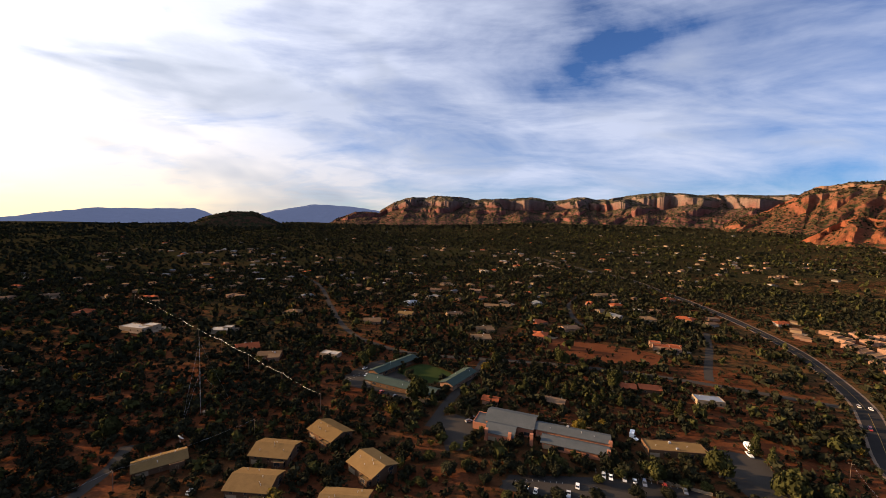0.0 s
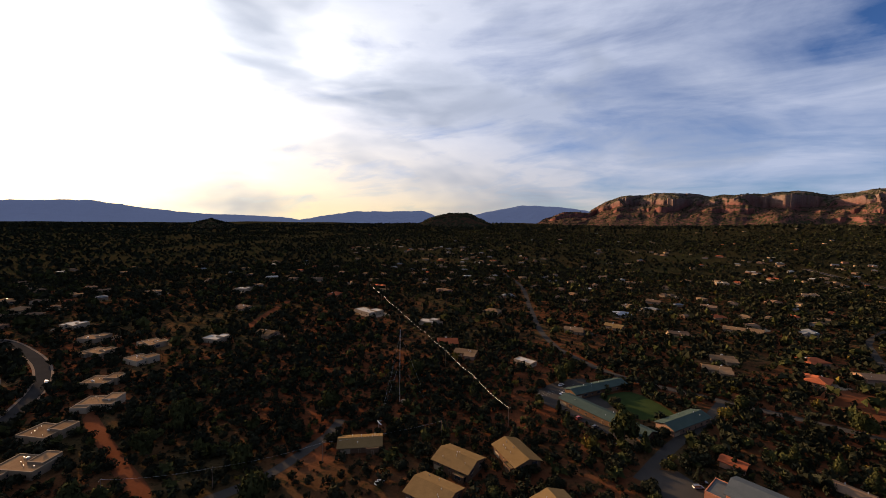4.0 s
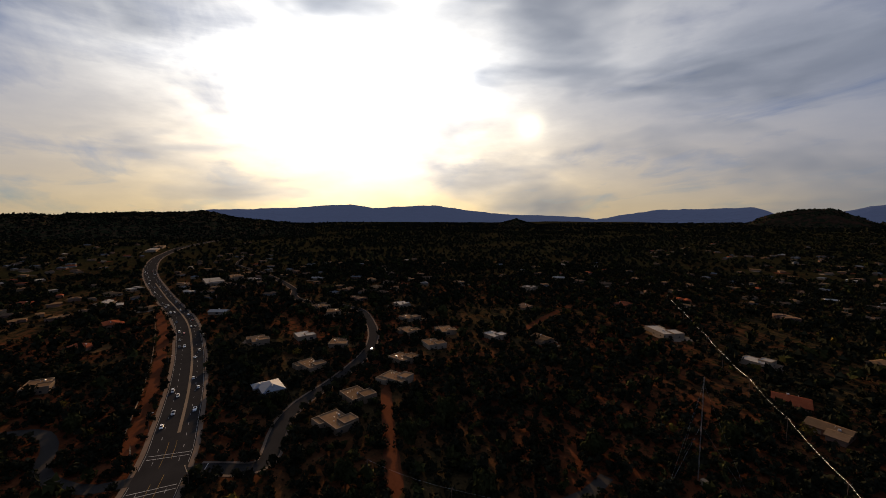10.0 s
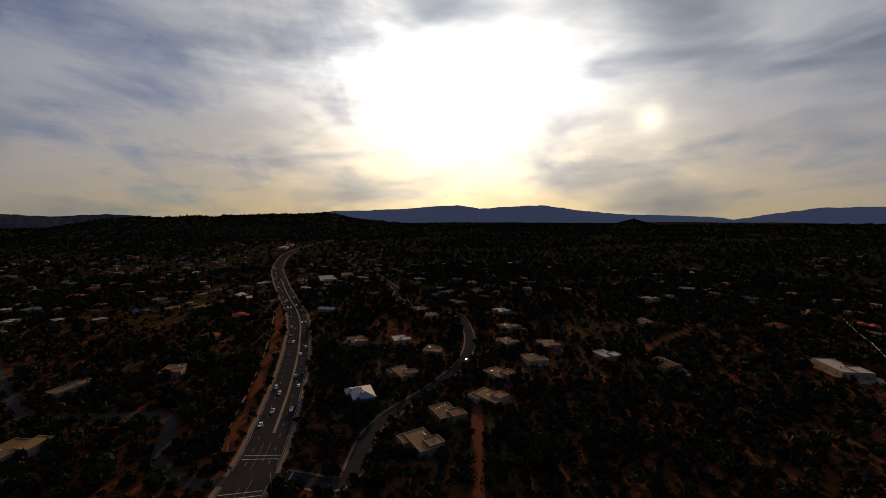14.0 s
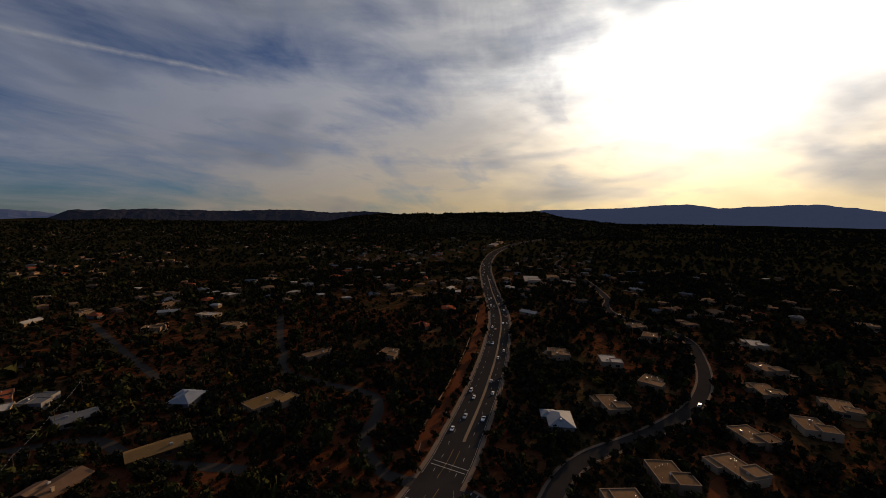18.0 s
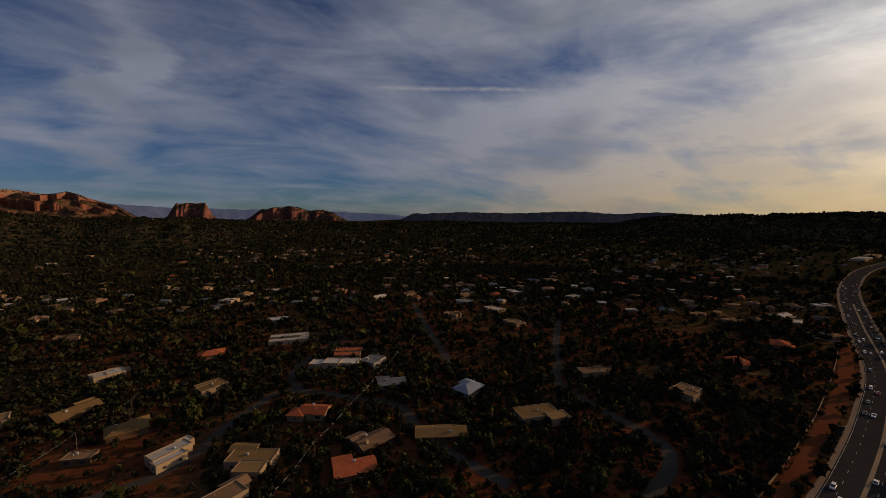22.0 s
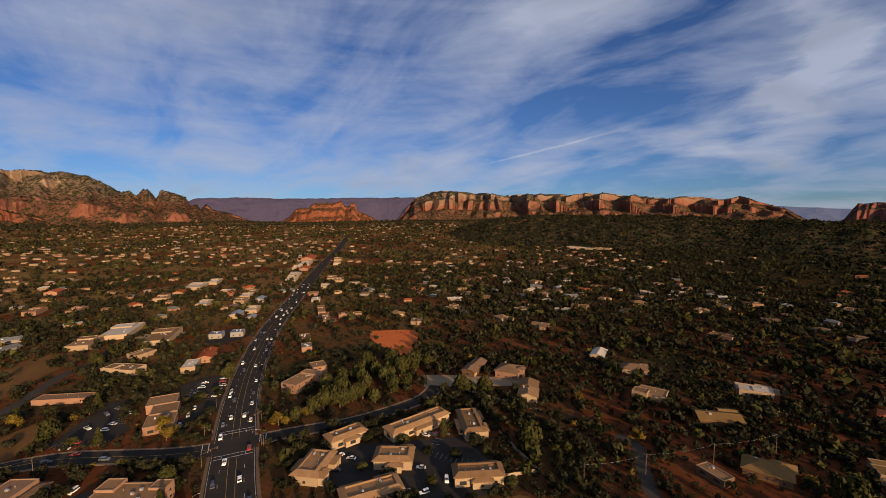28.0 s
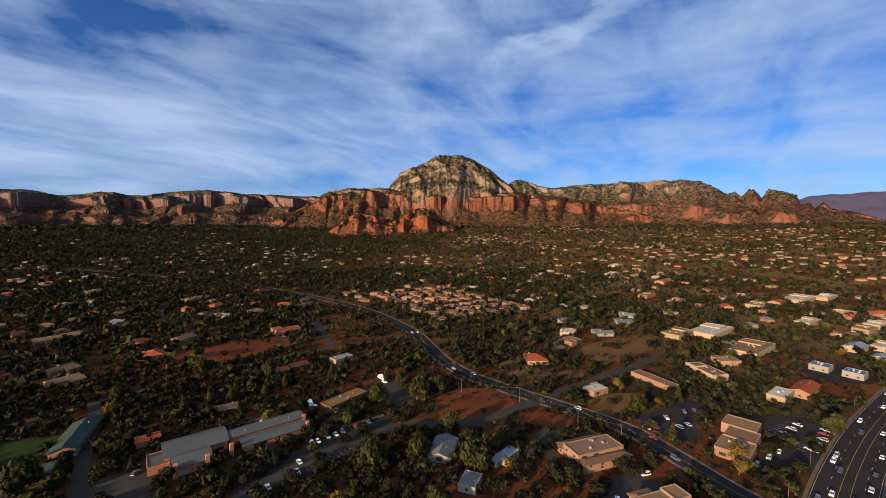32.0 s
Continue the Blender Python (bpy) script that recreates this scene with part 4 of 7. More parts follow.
def area(name, points, mat, label, category, z=0.03, keep=True):
    """A level patch with an uneven rim, over a polygon given counter-clockwise."""
    line = smooth_line(list(points) + [points[0]], 6.0)[:-1] if mat not in (M_ASPHALT, M_OLD_ASPHALT) else np.array(points, float)
    bm = bmesh.new()
    line = np.array([along_sight(x, y) for x, y in line])
    ring = [bm.verts.new((x, y, float(land(x, y)) + z)) for x, y in line]
    bm.faces.new(ring)
    bmesh.ops.recalc_face_normals(bm, faces=bm.faces)
    bmesh.ops.triangulate(bm, faces=bm.faces)
    if bm.faces and sum(f.normal.z for f in bm.faces) < 0:
        bmesh.ops.reverse_faces(bm, faces=bm.faces)
    ob = new(name, finish(bm, name, mat))
    AREAS.append((np.array(line), keep))
    return tagged(ob, label, category, kind="structure")


def inside(xy, poly):
    x, y = xy[:, 0], xy[:, 1]
    hit = np.zeros(len(xy), bool)
    for (ax, ay), (bx, by) in zip(poly, np.roll(poly, -1, 0)):
        cross = (ay > y) != (by > y)
        hit ^= cross & (x < (bx - ax) * (y - ay) / (by - ay + 1e-12) + ax)
    return hit


area("parking_lot", [(122, 176), (95, 184), (60, 186), (34, 186), (28, 176), (60, 165), (100, 160), (122, 164)], M_ASPHALT, "asphalt parking lot by the grey-roofed building", "parking lot", 0.02)
area("parking_lot", [(146, 215), (135, 200), (140, 168), (158, 172), (170, 205)], M_OLD_ASPHALT, "worn asphalt yard", "parking lot", 0.024)
area("parking_lot", [(-2, 240), (4, 205), (14, 205), (22, 236), (10, 246)], M_OLD_ASPHALT, "worn asphalt lot beside the building", "parking lot", 0.026)
area("parking_lot", [(-75, 298), (-68, 286), (-8, 258), (0, 262), (-48, 340), (-62, 330)], M_OLD_ASPHALT, "school parking lot with painted bays", "parking lot", 0.02)
area("lawn", [(-34, 312), (-8, 292), (10, 310), (-15, 332)], M_LAWN, "mown green courtyard lawn", "lawn", 0.034)
area("parking_lot", [(199, 44), (181, 20), (194, 8), (208, 12), (240, 4), (246, 16)], M_ASPHALT, "asphalt shop parking lot with parked cars", "parking lot", 0.02)
area("parking_lot", [(165, -10), (186, -36), (204, -44), (212, -34), (196, -22), (176, -6)], M_ASPHALT, "asphalt lot in front of the shops", "parking lot", 0.022)
area("parking_lot", [(206, -34), (240, -56), (252, -44), (246, -22), (222, -22)], M_ASPHALT, "dark asphalt car yard", "parking lot", 0.026)
area("parking_lot", [(140, 40), (118, 52), (100, 34), (92, 12), (112, -2), (132, 10)], M_OLD_ASPHALT, "worn asphalt lot round a stucco building", "parking lot", 0.02)
area("parking_lot", [(100, -70), (78, -100), (60, -128), (34, -122), (14, -118), (24, -88), (52, -62), (72, -50)], M_ASPHALT, "office courtyard asphalt lot", "parking lot", 0.02)
area("gravel_lot", [(124, -152), (143, -165), (114, -194), (90, -213), (82, -205), (104, -178)], M_GRAVEL, "pale gravel lot before the church", "parking lot", 0.028)
area("bare_earth", [(278, -200), (247, -236), (206, -206), (190, -180), (247, -184)], M_MOUND, "cleared bright red earth lot", "bare earth", 0.03, False)
area("field", [(297, 92), (323, 103), (361, 90), (404, 53), (391, 25), (374, 26), (342, 51), (302, 68), (284, 78)], M_DRYGRASS, "open dry grass field", "field", 0.02, False)
area("parking_lot", [(330, -68), (352, -58), (384, -72), (392, -96), (372, -108), (345, -98)], M_ASPHALT, "asphalt lot under the solar carports", "parking lot", 0.024)
area("field", [(680, -205), (760, -232), (770, -280), (720, -270), (660, -240)], M_DRYGRASS, "open dry grass beside the highway", "field", 0.3, False)
area("field", [(208, 74), (229, 62), (240, 43), (228, 38), (204, 50), (195, 62)], M_DRYGRASS, "tan bare ground beside the crossroad", "field", 0.02)
area("field", [(136, 142), (164, 160), (190, 146), (192, 121), (182, 112), (164, 116), (148, 126)], M_DIRT, "open red dirt ground with dry grass", "field", 0.02, False)
area("field", [(10, -112), (-12, -120), (-20, -95), (0, -75), (20, -85)], M_DRYGRASS, "dry grass slope by the offices", "field", 0.02)
area("field", [(234, 150), (257, 148), (257, 112), (259, 90), (256, 82), (224, 108), (212, 114), (221, 130)], M_DRYGRASS, "brown bare strip between the roads", "field", 0.022, False)
area("bare_earth", [(160, 100), (170, 100), (180, 92), (178, 80), (171, 67), (165, 78)], M_DIRT, "red earth corner inside the junction", "bare earth", 0.022, False)
area("parking_lot", [(147, 90), (163, 85), (168, 70), (157, 73), (139, 76), (124, 58), (120, 66)], M_OLD_ASPHALT, "narrow asphalt lot behind the motel", "parking lot", 0.028)
area("red_clearing", [(110, 420), (190, 385), (200, 345), (120, 352), (90, 380)], M_DIRT, "open red dirt clearing", "bare earth", 0.02, False)
area("red_track", [(-290, 136), (-284, 128), (-232, 117), (-186, 108), (-184, 115), (-232, 124)], M_DIRT, "red dirt track through the scrub", "track", 0.02)
area("verge", [(-252, 1), (-338, -10), (-468, -32), (-590, -66), (-590, -72), (-468, -41), (-337, -16), (-256, -6)], M_DIRT, "bare red roadside verge", "verge", 0.02)

# ---- buildings ----
BUILT = []  # centre x, y and radius of what trees keep clear of
def window_mesh(w, h, name="window"):
    bm = bmesh.new()
    box(bm, -w / 2, w / 2, -0.06, 0.06, 0, h, 0)
    box(bm, -w / 2 + 0.1, w / 2 - 0.1, -0.075, 0.075, 0.1, h - 0.1, 1)
    return finish(bm, name, [M_TRIM, M_GLASS])


def door_mesh(w, h, mat):
    bm = bmesh.new()
    box(bm, -w / 2 - 0.12, w / 2 + 0.12, -0.05, 0.05, 0, h + 0.12, 0)
    box(bm, -w / 2, w / 2, -0.08, 0.08, 0, h, 1)
    return finish(bm, "door", [M_TRIM, mat])


WINDOW, WIDE_WINDOW, DOOR, GARAGE = window_mesh(1.5, 1.3), window_mesh(3.2, 1.9), door_mesh(1.0, 2.05, WALLS[3]), door_mesh(4.6, 2.2, WALLS[2])


def vent_mesh():
    bm = bmesh.new()
    box(bm, -0.7, 0.7, -0.5, 0.5, -0.1, 0.8, 0, 0.06)
    box(bm, -0.5, 0.5, -0.35, 0.35, 0.8, 0.95, 0, 0.03)
    return finish(bm, "roof_unit", M_STEEL)


def pipe_mesh():
    bm = bmesh.new()
    tube(bm, (0, 0, -0.2), (0, 0, 0.7), 0.12, 0.12, 6)
    tube(bm, (0, 0, 0.7), (0, 0, 0.85), 0.22, 0.2, 6)
    return finish(bm, "vent_pipe", M_STEEL)


ROOF_UNIT, VENT_PIPE = vent_mesh(), pipe_mesh()


def walls_mesh(w, d, h, style, mat):
    """Outer walls; a flat roof has a parapet, a gable its peaked ends."""
    bm = bmesh.new()
    x, y = w / 2, d / 2
    if style == "gable":
        top = h + d * 0.5 * 0.32
        for s in (-1, 1):
            q = [bm.verts.new(p) for p in ((s * x, -y, -0.4), (s * x, y, -0.4), (s * x, y, h), (s * x, 0, top), (s * x, -y, h))]
            bm.faces.new(q if s > 0 else q[::-1])
        for s in (-1, 1):
            q = [bm.verts.new(p) for p in ((-x, s * y, -0.4), (x, s * y, -0.4), (x, s * y, h), (-x, s * y, h))]
            bm.faces.new(q if s < 0 else q[::-1])
        bmesh.ops.remove_doubles(bm, verts=bm.verts, dist=0.001)
    elif style == "flat":
        t = 0.35
        for a in ((-x, x, -y, -y + t), (-x, x, y - t, y), (-x, -x + t, -y + t, y - t), (x - t, x, -y + t, y - t)):
            box(bm, *a, -0.4, h + 0.28)
    else:
        box(bm, -x, x, -y, y, -0.4, h)
    return finish(bm, "wall", mat)


def roof_mesh(w, d, h, style, mat, over=0.8):
    bm = bmesh.new()
    x, y = w / 2, d / 2
    if style == "flat":
        box(bm, -x + 0.35, x - 0.35, -y + 0.35, y - 0.35, h - 0.25, h)
    elif style == "mansard":
        # a sloped tile skirt round a sunken flat deck
        rings = [(x + over, y + over, h), (x + over, y + over, h + 0.25), (x - 1.9, y - 1.7, h + 1.75), (x - 2.2, y - 2.0, h + 1.75), (x - 2.2, y - 2.0, h + 0.9)]
        made = [[bm.verts.new((sx * a, sy * b, c)) for sx, sy in ((-1, -1), (1, -1), (1, 1), (-1, 1))] for a, b, c in rings]
        for lo, hi in zip(made, made[1:]):
            for i in range(4):
                bm.faces.new((lo[i], lo[(i + 1) % 4], hi[(i + 1) % 4], hi[i]))
        bm.faces.new(made[-1])
        bm.faces.new(made[0][::-1])
    elif style == "gable":
        X, Y, rise = x + over, y + over, 0.32
        zt, ze = h + y * rise, h - over * rise
        for s in (-1, 1):
            lo = [(-X, s * Y, ze + 0.02), (X, s * Y, ze + 0.02), (X, 0, zt + 0.02), (-X, 0, zt + 0.02)]
            hi = [(a, b, c + 0.28) for a, b, c in lo]
            v = [bm.verts.new(p) for p in lo + hi]
            for q in ((0, 1, 2, 3), (4, 5, 6, 7), (0, 1, 5, 4), (1, 2, 6, 5), (2, 3, 7, 6), (3, 0, 4, 7)):
                bm.faces.new([v[i] for i in q])
    else:
        X, Y = x + over, y + over
        run = min(X, Y)
        zt = h + run * 0.38
        e = [bm.verts.new((sx * X, sy * Y, h)) for sx, sy in ((-1, -1), (1, -1), (1, 1), (-1, 1))]
        f = [bm.verts.new((sx * X, sy * Y, h + 0.25)) for sx, sy in ((-1, -1), (1, -1), (1, 1), (-1, 1))]
        if X >= Y:
            r = [bm.verts.new((-X + Y + 0.01, 0, zt)), bm.verts.new((X - Y - 0.01, 0, zt))]
            tops = [(f[0], f[1], r[1], r[0]), (f[1], f[2], r[1]), (f[2], f[3], r[0], r[1]), (f[3], f[0], r[0])]
        else:
            r = [bm.verts.new((0, -Y + X + 0.01, zt)), bm.verts.new((0, Y - X - 0.01, zt))]
            tops = [(f[0], f[1], r[0]), (f[1], f[2], r[1], r[0]), (f[2], f[3], r[1]), (f[3], f[0], r[0], r[1])]
        for q in tops:
            bm.faces.new(q)
        for i in range(4):
            bm.faces.new((e[i], e[(i + 1) % 4], f[(i + 1) % 4], f[i]))
        bm.faces.new(e[::-1])
    bmesh.ops.recalc_face_normals(bm, faces=bm.faces)
    return finish(bm, "roof", mat)


def eaves_mesh(w, d, h):
    """A pale coping round a parapet."""
    bm = bmesh.new()
    x, y, t = w / 2 + 0.05, d / 2 + 0.05, 0.45
    for a in ((-x, x, -y, -y + t), (-x, x, y - t, y), (-x, -x + t, -y + t, y - t), (x - t, x, -y + t, y - t)):
        box(bm, *a, h + 0.283, h + 0.36)
    return finish(bm, "coping", M_TRIM)


def chimney_mesh(h, mat):
    bm = bmesh.new()
    box(bm, -0.6, 0.6, -0.45, 0.45, 0, h, 0)
    box(bm, -0.72, 0.72, -0.57, 0.57, h, h + 0.18, 0, 0.03)
    return finish(bm, "chimney", mat)


HR = random.Random(11)


def building(x, y, deg, volumes, wall, roof, label, name="house", category="house", group="", windows=True, coping=False, units=0, pipes=2, chimney=None, storeys=1, lean=0):
    """A building of one or more blocks; each is (cx, cy, w, d, h, style) in its own axes."""
    x, y = along_sight(x, y)
    base = thing(name, pose(x, y, float(land(x, y)), 0, 0, deg), label, category, group)
    for cx, cy, w, d, h, style in volumes:
        m = pose(cx, cy, 0)
        body = part("wall", walls_mesh(w, d, h, style, wall), base, m=m)
        part("roof", roof_mesh(w, d, h, style, roof), base, m=m)
        if style == "flat" and coping:
            part("coping", eaves_mesh(w, d, h), base, m=m)
        a = radians(deg)
        n = max(1, round(max(w, d) / min(w, d)))
        for k in range(n):
            o = ((k + 0.5) / n - 0.5) * max(w, d)
            ox, oy = (o, 0) if w > d else (0, o)
            px, py = cx + ox, cy + oy
            BUILT.append((x + px * math.cos(a) - py * math.sin(a), y + px * math.sin(a) + py * math.cos(a), math.hypot(min(w, d), max(w, d) / n) / 2))
        if not windows:
            continue
        for face, length, off, turn in ((0, w, -d / 2, 0), (1, d, w / 2, 90), (2, w, d / 2, 180), (3, d, -w / 2, 270)):
            count = max(1, int(length / (lean or 5.6)))
            for level in range(storeys):
                for k in range(count):
                    along = ((k + 0.5) / count - 0.5) * length
                    ta = radians(turn)
                    px, py = cx, cy
                    if turn in (0, 180):
                        px += along
                        py += off * 1.0
                    else:
                        px += off
                        py += along
                    mesh, z, nm = WINDOW, 1.0 + level * 3.0, "window"
                    if level == 0 and face == 0 and k == count // 2:
                        mesh, z, nm = DOOR, 0.0, "door"
                    elif level == 0 and face == 0 and k == 0 and length > 14:
                        mesh, z, nm = GARAGE, 0.0, "garage_door"
                    elif HR.random() < 0.3:
                        mesh = WIDE_WINDOW if length / count > 3.8 else WINDOW
                    if z + 1.3 > h:
                        z = max(0.6, h - 1.6)
                    part(nm, mesh, base, m=pose(px, py, z, 0, 0, turn))
    cx, cy, w, d, h, style = volumes[0]
    top = lambda py: h if style == "flat" else h + 0.9 if style == "mansard" else h + max(0, (d / 2 - abs(py))) * 0.32 + 0.28 if style == "gable" else h + max(0, min(d, w) / 2 - abs(py)) * 0.38 * 0.7
    for k in range(units):
        px, py = HR.uniform(-0.3, 0.3) * w, HR.uniform(-0.3, 0.3) * d
        part("roof_unit", ROOF_UNIT, base, "pale metal rooftop air conditioner", pose(cx + px, cy + py, top(py), 0, 0, 90 * HR.randrange(2)))
    for k in range(pipes):
        px, py = HR.uniform(-0.35, 0.35) * w, HR.uniform(-0.35, 0.35) * d
        part("vent_pipe", VENT_PIPE, base, m=pose(cx + px, cy + py, top(py)))
    if chimney is not None:
        part("chimney", chimney_mesh(h + 2.6, chimney), base, m=pose(cx + w * 0.3, cy + d * 0.28, 0))
    return base


TAN, WHITE, GREY, RED, BROWN, OCHRE = ROOFS
W_TAN, W_PINK, W_CREAM, W_WOOD, W_GREY = WALLS

# grey-roofed civic building with stone piers
civic = building(72, 213, -21, [(0, 4.4, 38, 9, 5.4, "gable"), (2, -4.6, 33, 9, 3.5, "gable"), (-34, 7, 27, 17, 5.4, "gable"), (-37, -6, 15, 13, 4.4, "gable"), (-50, 3, 9, 14, 3.8, "flat")], M_BRICK, M_GREY_METAL, "long building with slate-grey metal gable roofs and red stone walls", "civic_building", "building", units=1, pipes=5)
for px, py in ((-20, -9), (18.5, -9.5), (19.5, 0), (-31, -13), (-44, -13)):
    bm = bmesh.new()
    box(bm, -0.9, 0.9, -0.9, 0.9, 0, 6.6, 0, 0.05)
    part("stone_pier", finish(bm, "stone_pier", M_BRICK), civic, "rust-red stone pier", pose(px, py, 0))
# school round a lawn
building(-27, 281, -26.6, [(0, 0, 56, 11, 3.8, "gable")], W_WOOD, M_GREEN_METAL, "low school wing with a dark green metal roof", "school_wing", "building", "school wings round the lawn", pipes=6)
building(-37, 321, 54, [(0, 0, 46, 10, 3.8, "gable")], W_WOOD, M_GREEN_METAL, "low school wing with a dark green metal roof", "school_wing", "building", "school wings round the lawn", pipes=4)
building(14, 297, 57, [(0, 0, 34, 11, 3.8, "gable")], W_PINK, M_GREEN_METAL, "school wing with a green roof and pink walls", "school_wing", "building", "school wings round the lawn", pipes=3)
# apartment houses with ochre roofs
for x, y, deg, w, d in ((-59, 215, -38, 20, 14), (-81, 196, -6, 19, 15), (-80, 171, -4, 19, 15), (-31, 186, -42, 18, 15), (-38, 159, -4, 19, 15), (-132, 186, 37, 21, 11)):
    building(x, y, deg, [(0, 0, w, d, 4.4 if d > 12 else 3.2, "gable"), (w * 0.3, -d * 0.52, 6, 4, 3.0, "flat")], W_WOOD, OCHRE, "apartment house with an ochre shingle gable roof", "apartment_house", "house", "ochre-roofed apartment houses", pipes=5, storeys=2 if d > 12 else 1)
# beige office court
column = bmesh.new()
box(column, -0.4, 0.4, -0.4, 0.4, 0, 3.3, 0, 0.04)
box(column, -0.55, 0.55, -0.55, 0.55, 3.3, 3.6, 0, 0.03)
PORCH_COLUMN = finish(column, "porch_column", W_CREAM)
for x, y, deg, w, d in ((84, -53, -51, 20, 17), (99, -77, 88, 20, 13), (84, -114, 87, 38, 14), (64, -136, -33, 26, 15), (65, -85, 47, 18, 16), (29, -106, 53, 22, 13), (50, -63, 73, 25, 15)):
    office = building(x, y, deg, [(0, 0, w, d * 0.72, 4.6, "mansard"), (w * 0.28, -d * 0.30, w * 0.34, d * 0.44, 3.6, "hip"), (-w * 0.30, -d * 0.26, w * 0.30, d * 0.5, 4.0, "mansard"), (-w * 0.05, d * 0.36, w * 0.4, d * 0.3, 3.4, "hip")], W_CREAM, TAN, "beige stucco office with sloped tan tile roofs", "office_building", "office", "beige office court", units=2, pipes=2, lean=7.0)
    for k in range(3):
        part("porch_column", PORCH_COLUMN, office, "cream stucco porch column", pose(w * (0.16 + 0.12 * k), -d * 0.53, 0))
# church and neighbours beyond the gravel lot
building(124, -201, -68, [(0, 0, 27, 10, 4.2, "gable")], W_WOOD, BROWN, "low brown church wing with a shingle roof", "church_wing", "building", pipes=2)
building(100, -214, -68, [(0, 0, 17, 17, 5.0, "hip"), (0, -9, 5, 5, 6.5, "hip")], W_PINK, BROWN, "church hall with a steep brown hip roof", "church_hall", "church", pipes=1, chimney=W_CREAM)
building(69, -197, -57, [(-6, 0, 13, 12, 4.0, "gable"), (7, 1, 12, 13, 4.2, "gable")], W_CREAM, TAN, "cream house with twin tan gable roofs", pipes=2, chimney=W_CREAM)
building(204, -109, -12, [(0, 0, 13, 11, 6.0, "flat")], W_PINK, TAN, "two-storey pink stucco building", "stucco_building", "building", coping=True, storeys=2)
building(186, -88, -62, [(0, 0, 25, 13, 6.2, "flat"), (9, -2, 7, 14, 7.4, "flat")], W_PINK, TAN, "pink stucco pueblo-style inn with a stepped parapet", "inn", "building", coping=True, units=2, storeys=2)
# shops round the signalled crossroads
building(195, -8, -15, [(-12, 0, 16, 15, 4.6, "flat"), (3, 0, 14, 14, 4.9, "flat"), (17, 3, 14, 16, 5.2, "flat")], W_PINK, TAN, "row of shops with stepped tan flat roofs", "shop_row", "shop", coping=True, units=4)
building(110, 17, 50, [(0, 0, 27, 20, 6.4, "flat"), (10, -8, 8, 8, 7.2, "flat"), (-11, -8, 7, 6, 7.0, "flat"), (0, -12, 11, 5, 3.4, "hip"), (-12, 11, 9, 6, 4.0, "flat"), (15.5, 3, 5, 10, 4.4, "hip")], W_PINK, TAN, "two-storey pink stucco building with a gravel roof", "stucco_building", "building", coping=True, units=5, storeys=2)
building(144, 56, -39, [(0, 0, 27, 12, 6.2, "flat"), (0, 8, 27, 5, 4.2, "shed"), (0, -8, 27, 5, 4.2, "shed")], W_PINK, BROWN, "tan and brown stucco motel block", "motel", "building", coping=True, units=3, storeys=2)
building(267, 38, 56, [(0, 0, 33, 9, 3.4, "flat")], W_PINK, BROWN, "long low red-brown storage building", "storage_building", "building", windows=False)
building(266, 127, 30, [(0, 0, 17, 17, 3.6, "hip")], W_CREAM, RED, "house with a bright terracotta pyramid roof", chimney=W_CREAM)
building(226, 71, -30, [(0, 0, 14, 10, 3.4, "flat"), (6, 4, 6, 7, 3.0, "flat")], W_PINK, WHITE, "small pink shop with a white flat roof", "shop", "shop", coping=True, units=1)
building(125, 208, -6, [(0, 0, 30, 11, 3.6, "flat")], W_WOOD, OCHRE, "low building with a flat brown roof", "low_building", "building", units=2)
building(142, 287, -14, [(-9, 0, 16, 9, 3.4, "gable"), (9, 2, 14, 9, 3.4, "gable")], W_WOOD, RED, "long house with a rust-red roof")
building(183, 270, -12, [(0, 0, 17, 10, 3.4, "flat")], W_CREAM, M_BLUE_METAL, "house with a pale blue and white flat roof")
building(217, 385, -20, [(0, 0, 24, 12, 4.4, "flat"), (-9, 8, 10, 8, 5.2, "flat"), (8, 7, 10, 7, 3.6, "gable")], W_PINK, RED, "large red stucco house with a terracotta roof")
building(142, 446, 20, [(0, 0, 18, 13, 4.6, "gable")], W_PINK, BROWN, "brown gabled house above red ground")
building(120, 92, -12, [(0, 0, 12, 6, 3.2, "flat"), (-8, 1, 5, 4, 2.8, "flat")], W_GREY, M_BLUE_METAL, "small white and blue shed house")
building(108, 122, 18, [(0, 0, 18, 11, 3.4, "gable")], W_GREY, GREY, "small house with a grey shingle roof")
building(92, 98, 10, [(0, 0, 11, 8, 3.2, "flat")], W_GREY, GREY, "small grey flat-roofed workshop", "workshop", "building")
building(34, 262, -20, [(0, 0, 10, 7, 3.2, "gable")], W_PINK, RED, "small outbuilding with a red-brown roof", "outbuilding", "building", pipes=0)
building(76, 262, -25, [(0, 0, 13, 8, 3.2, "gable")], W_WOOD, BROWN, "small brown shingled house among trees")

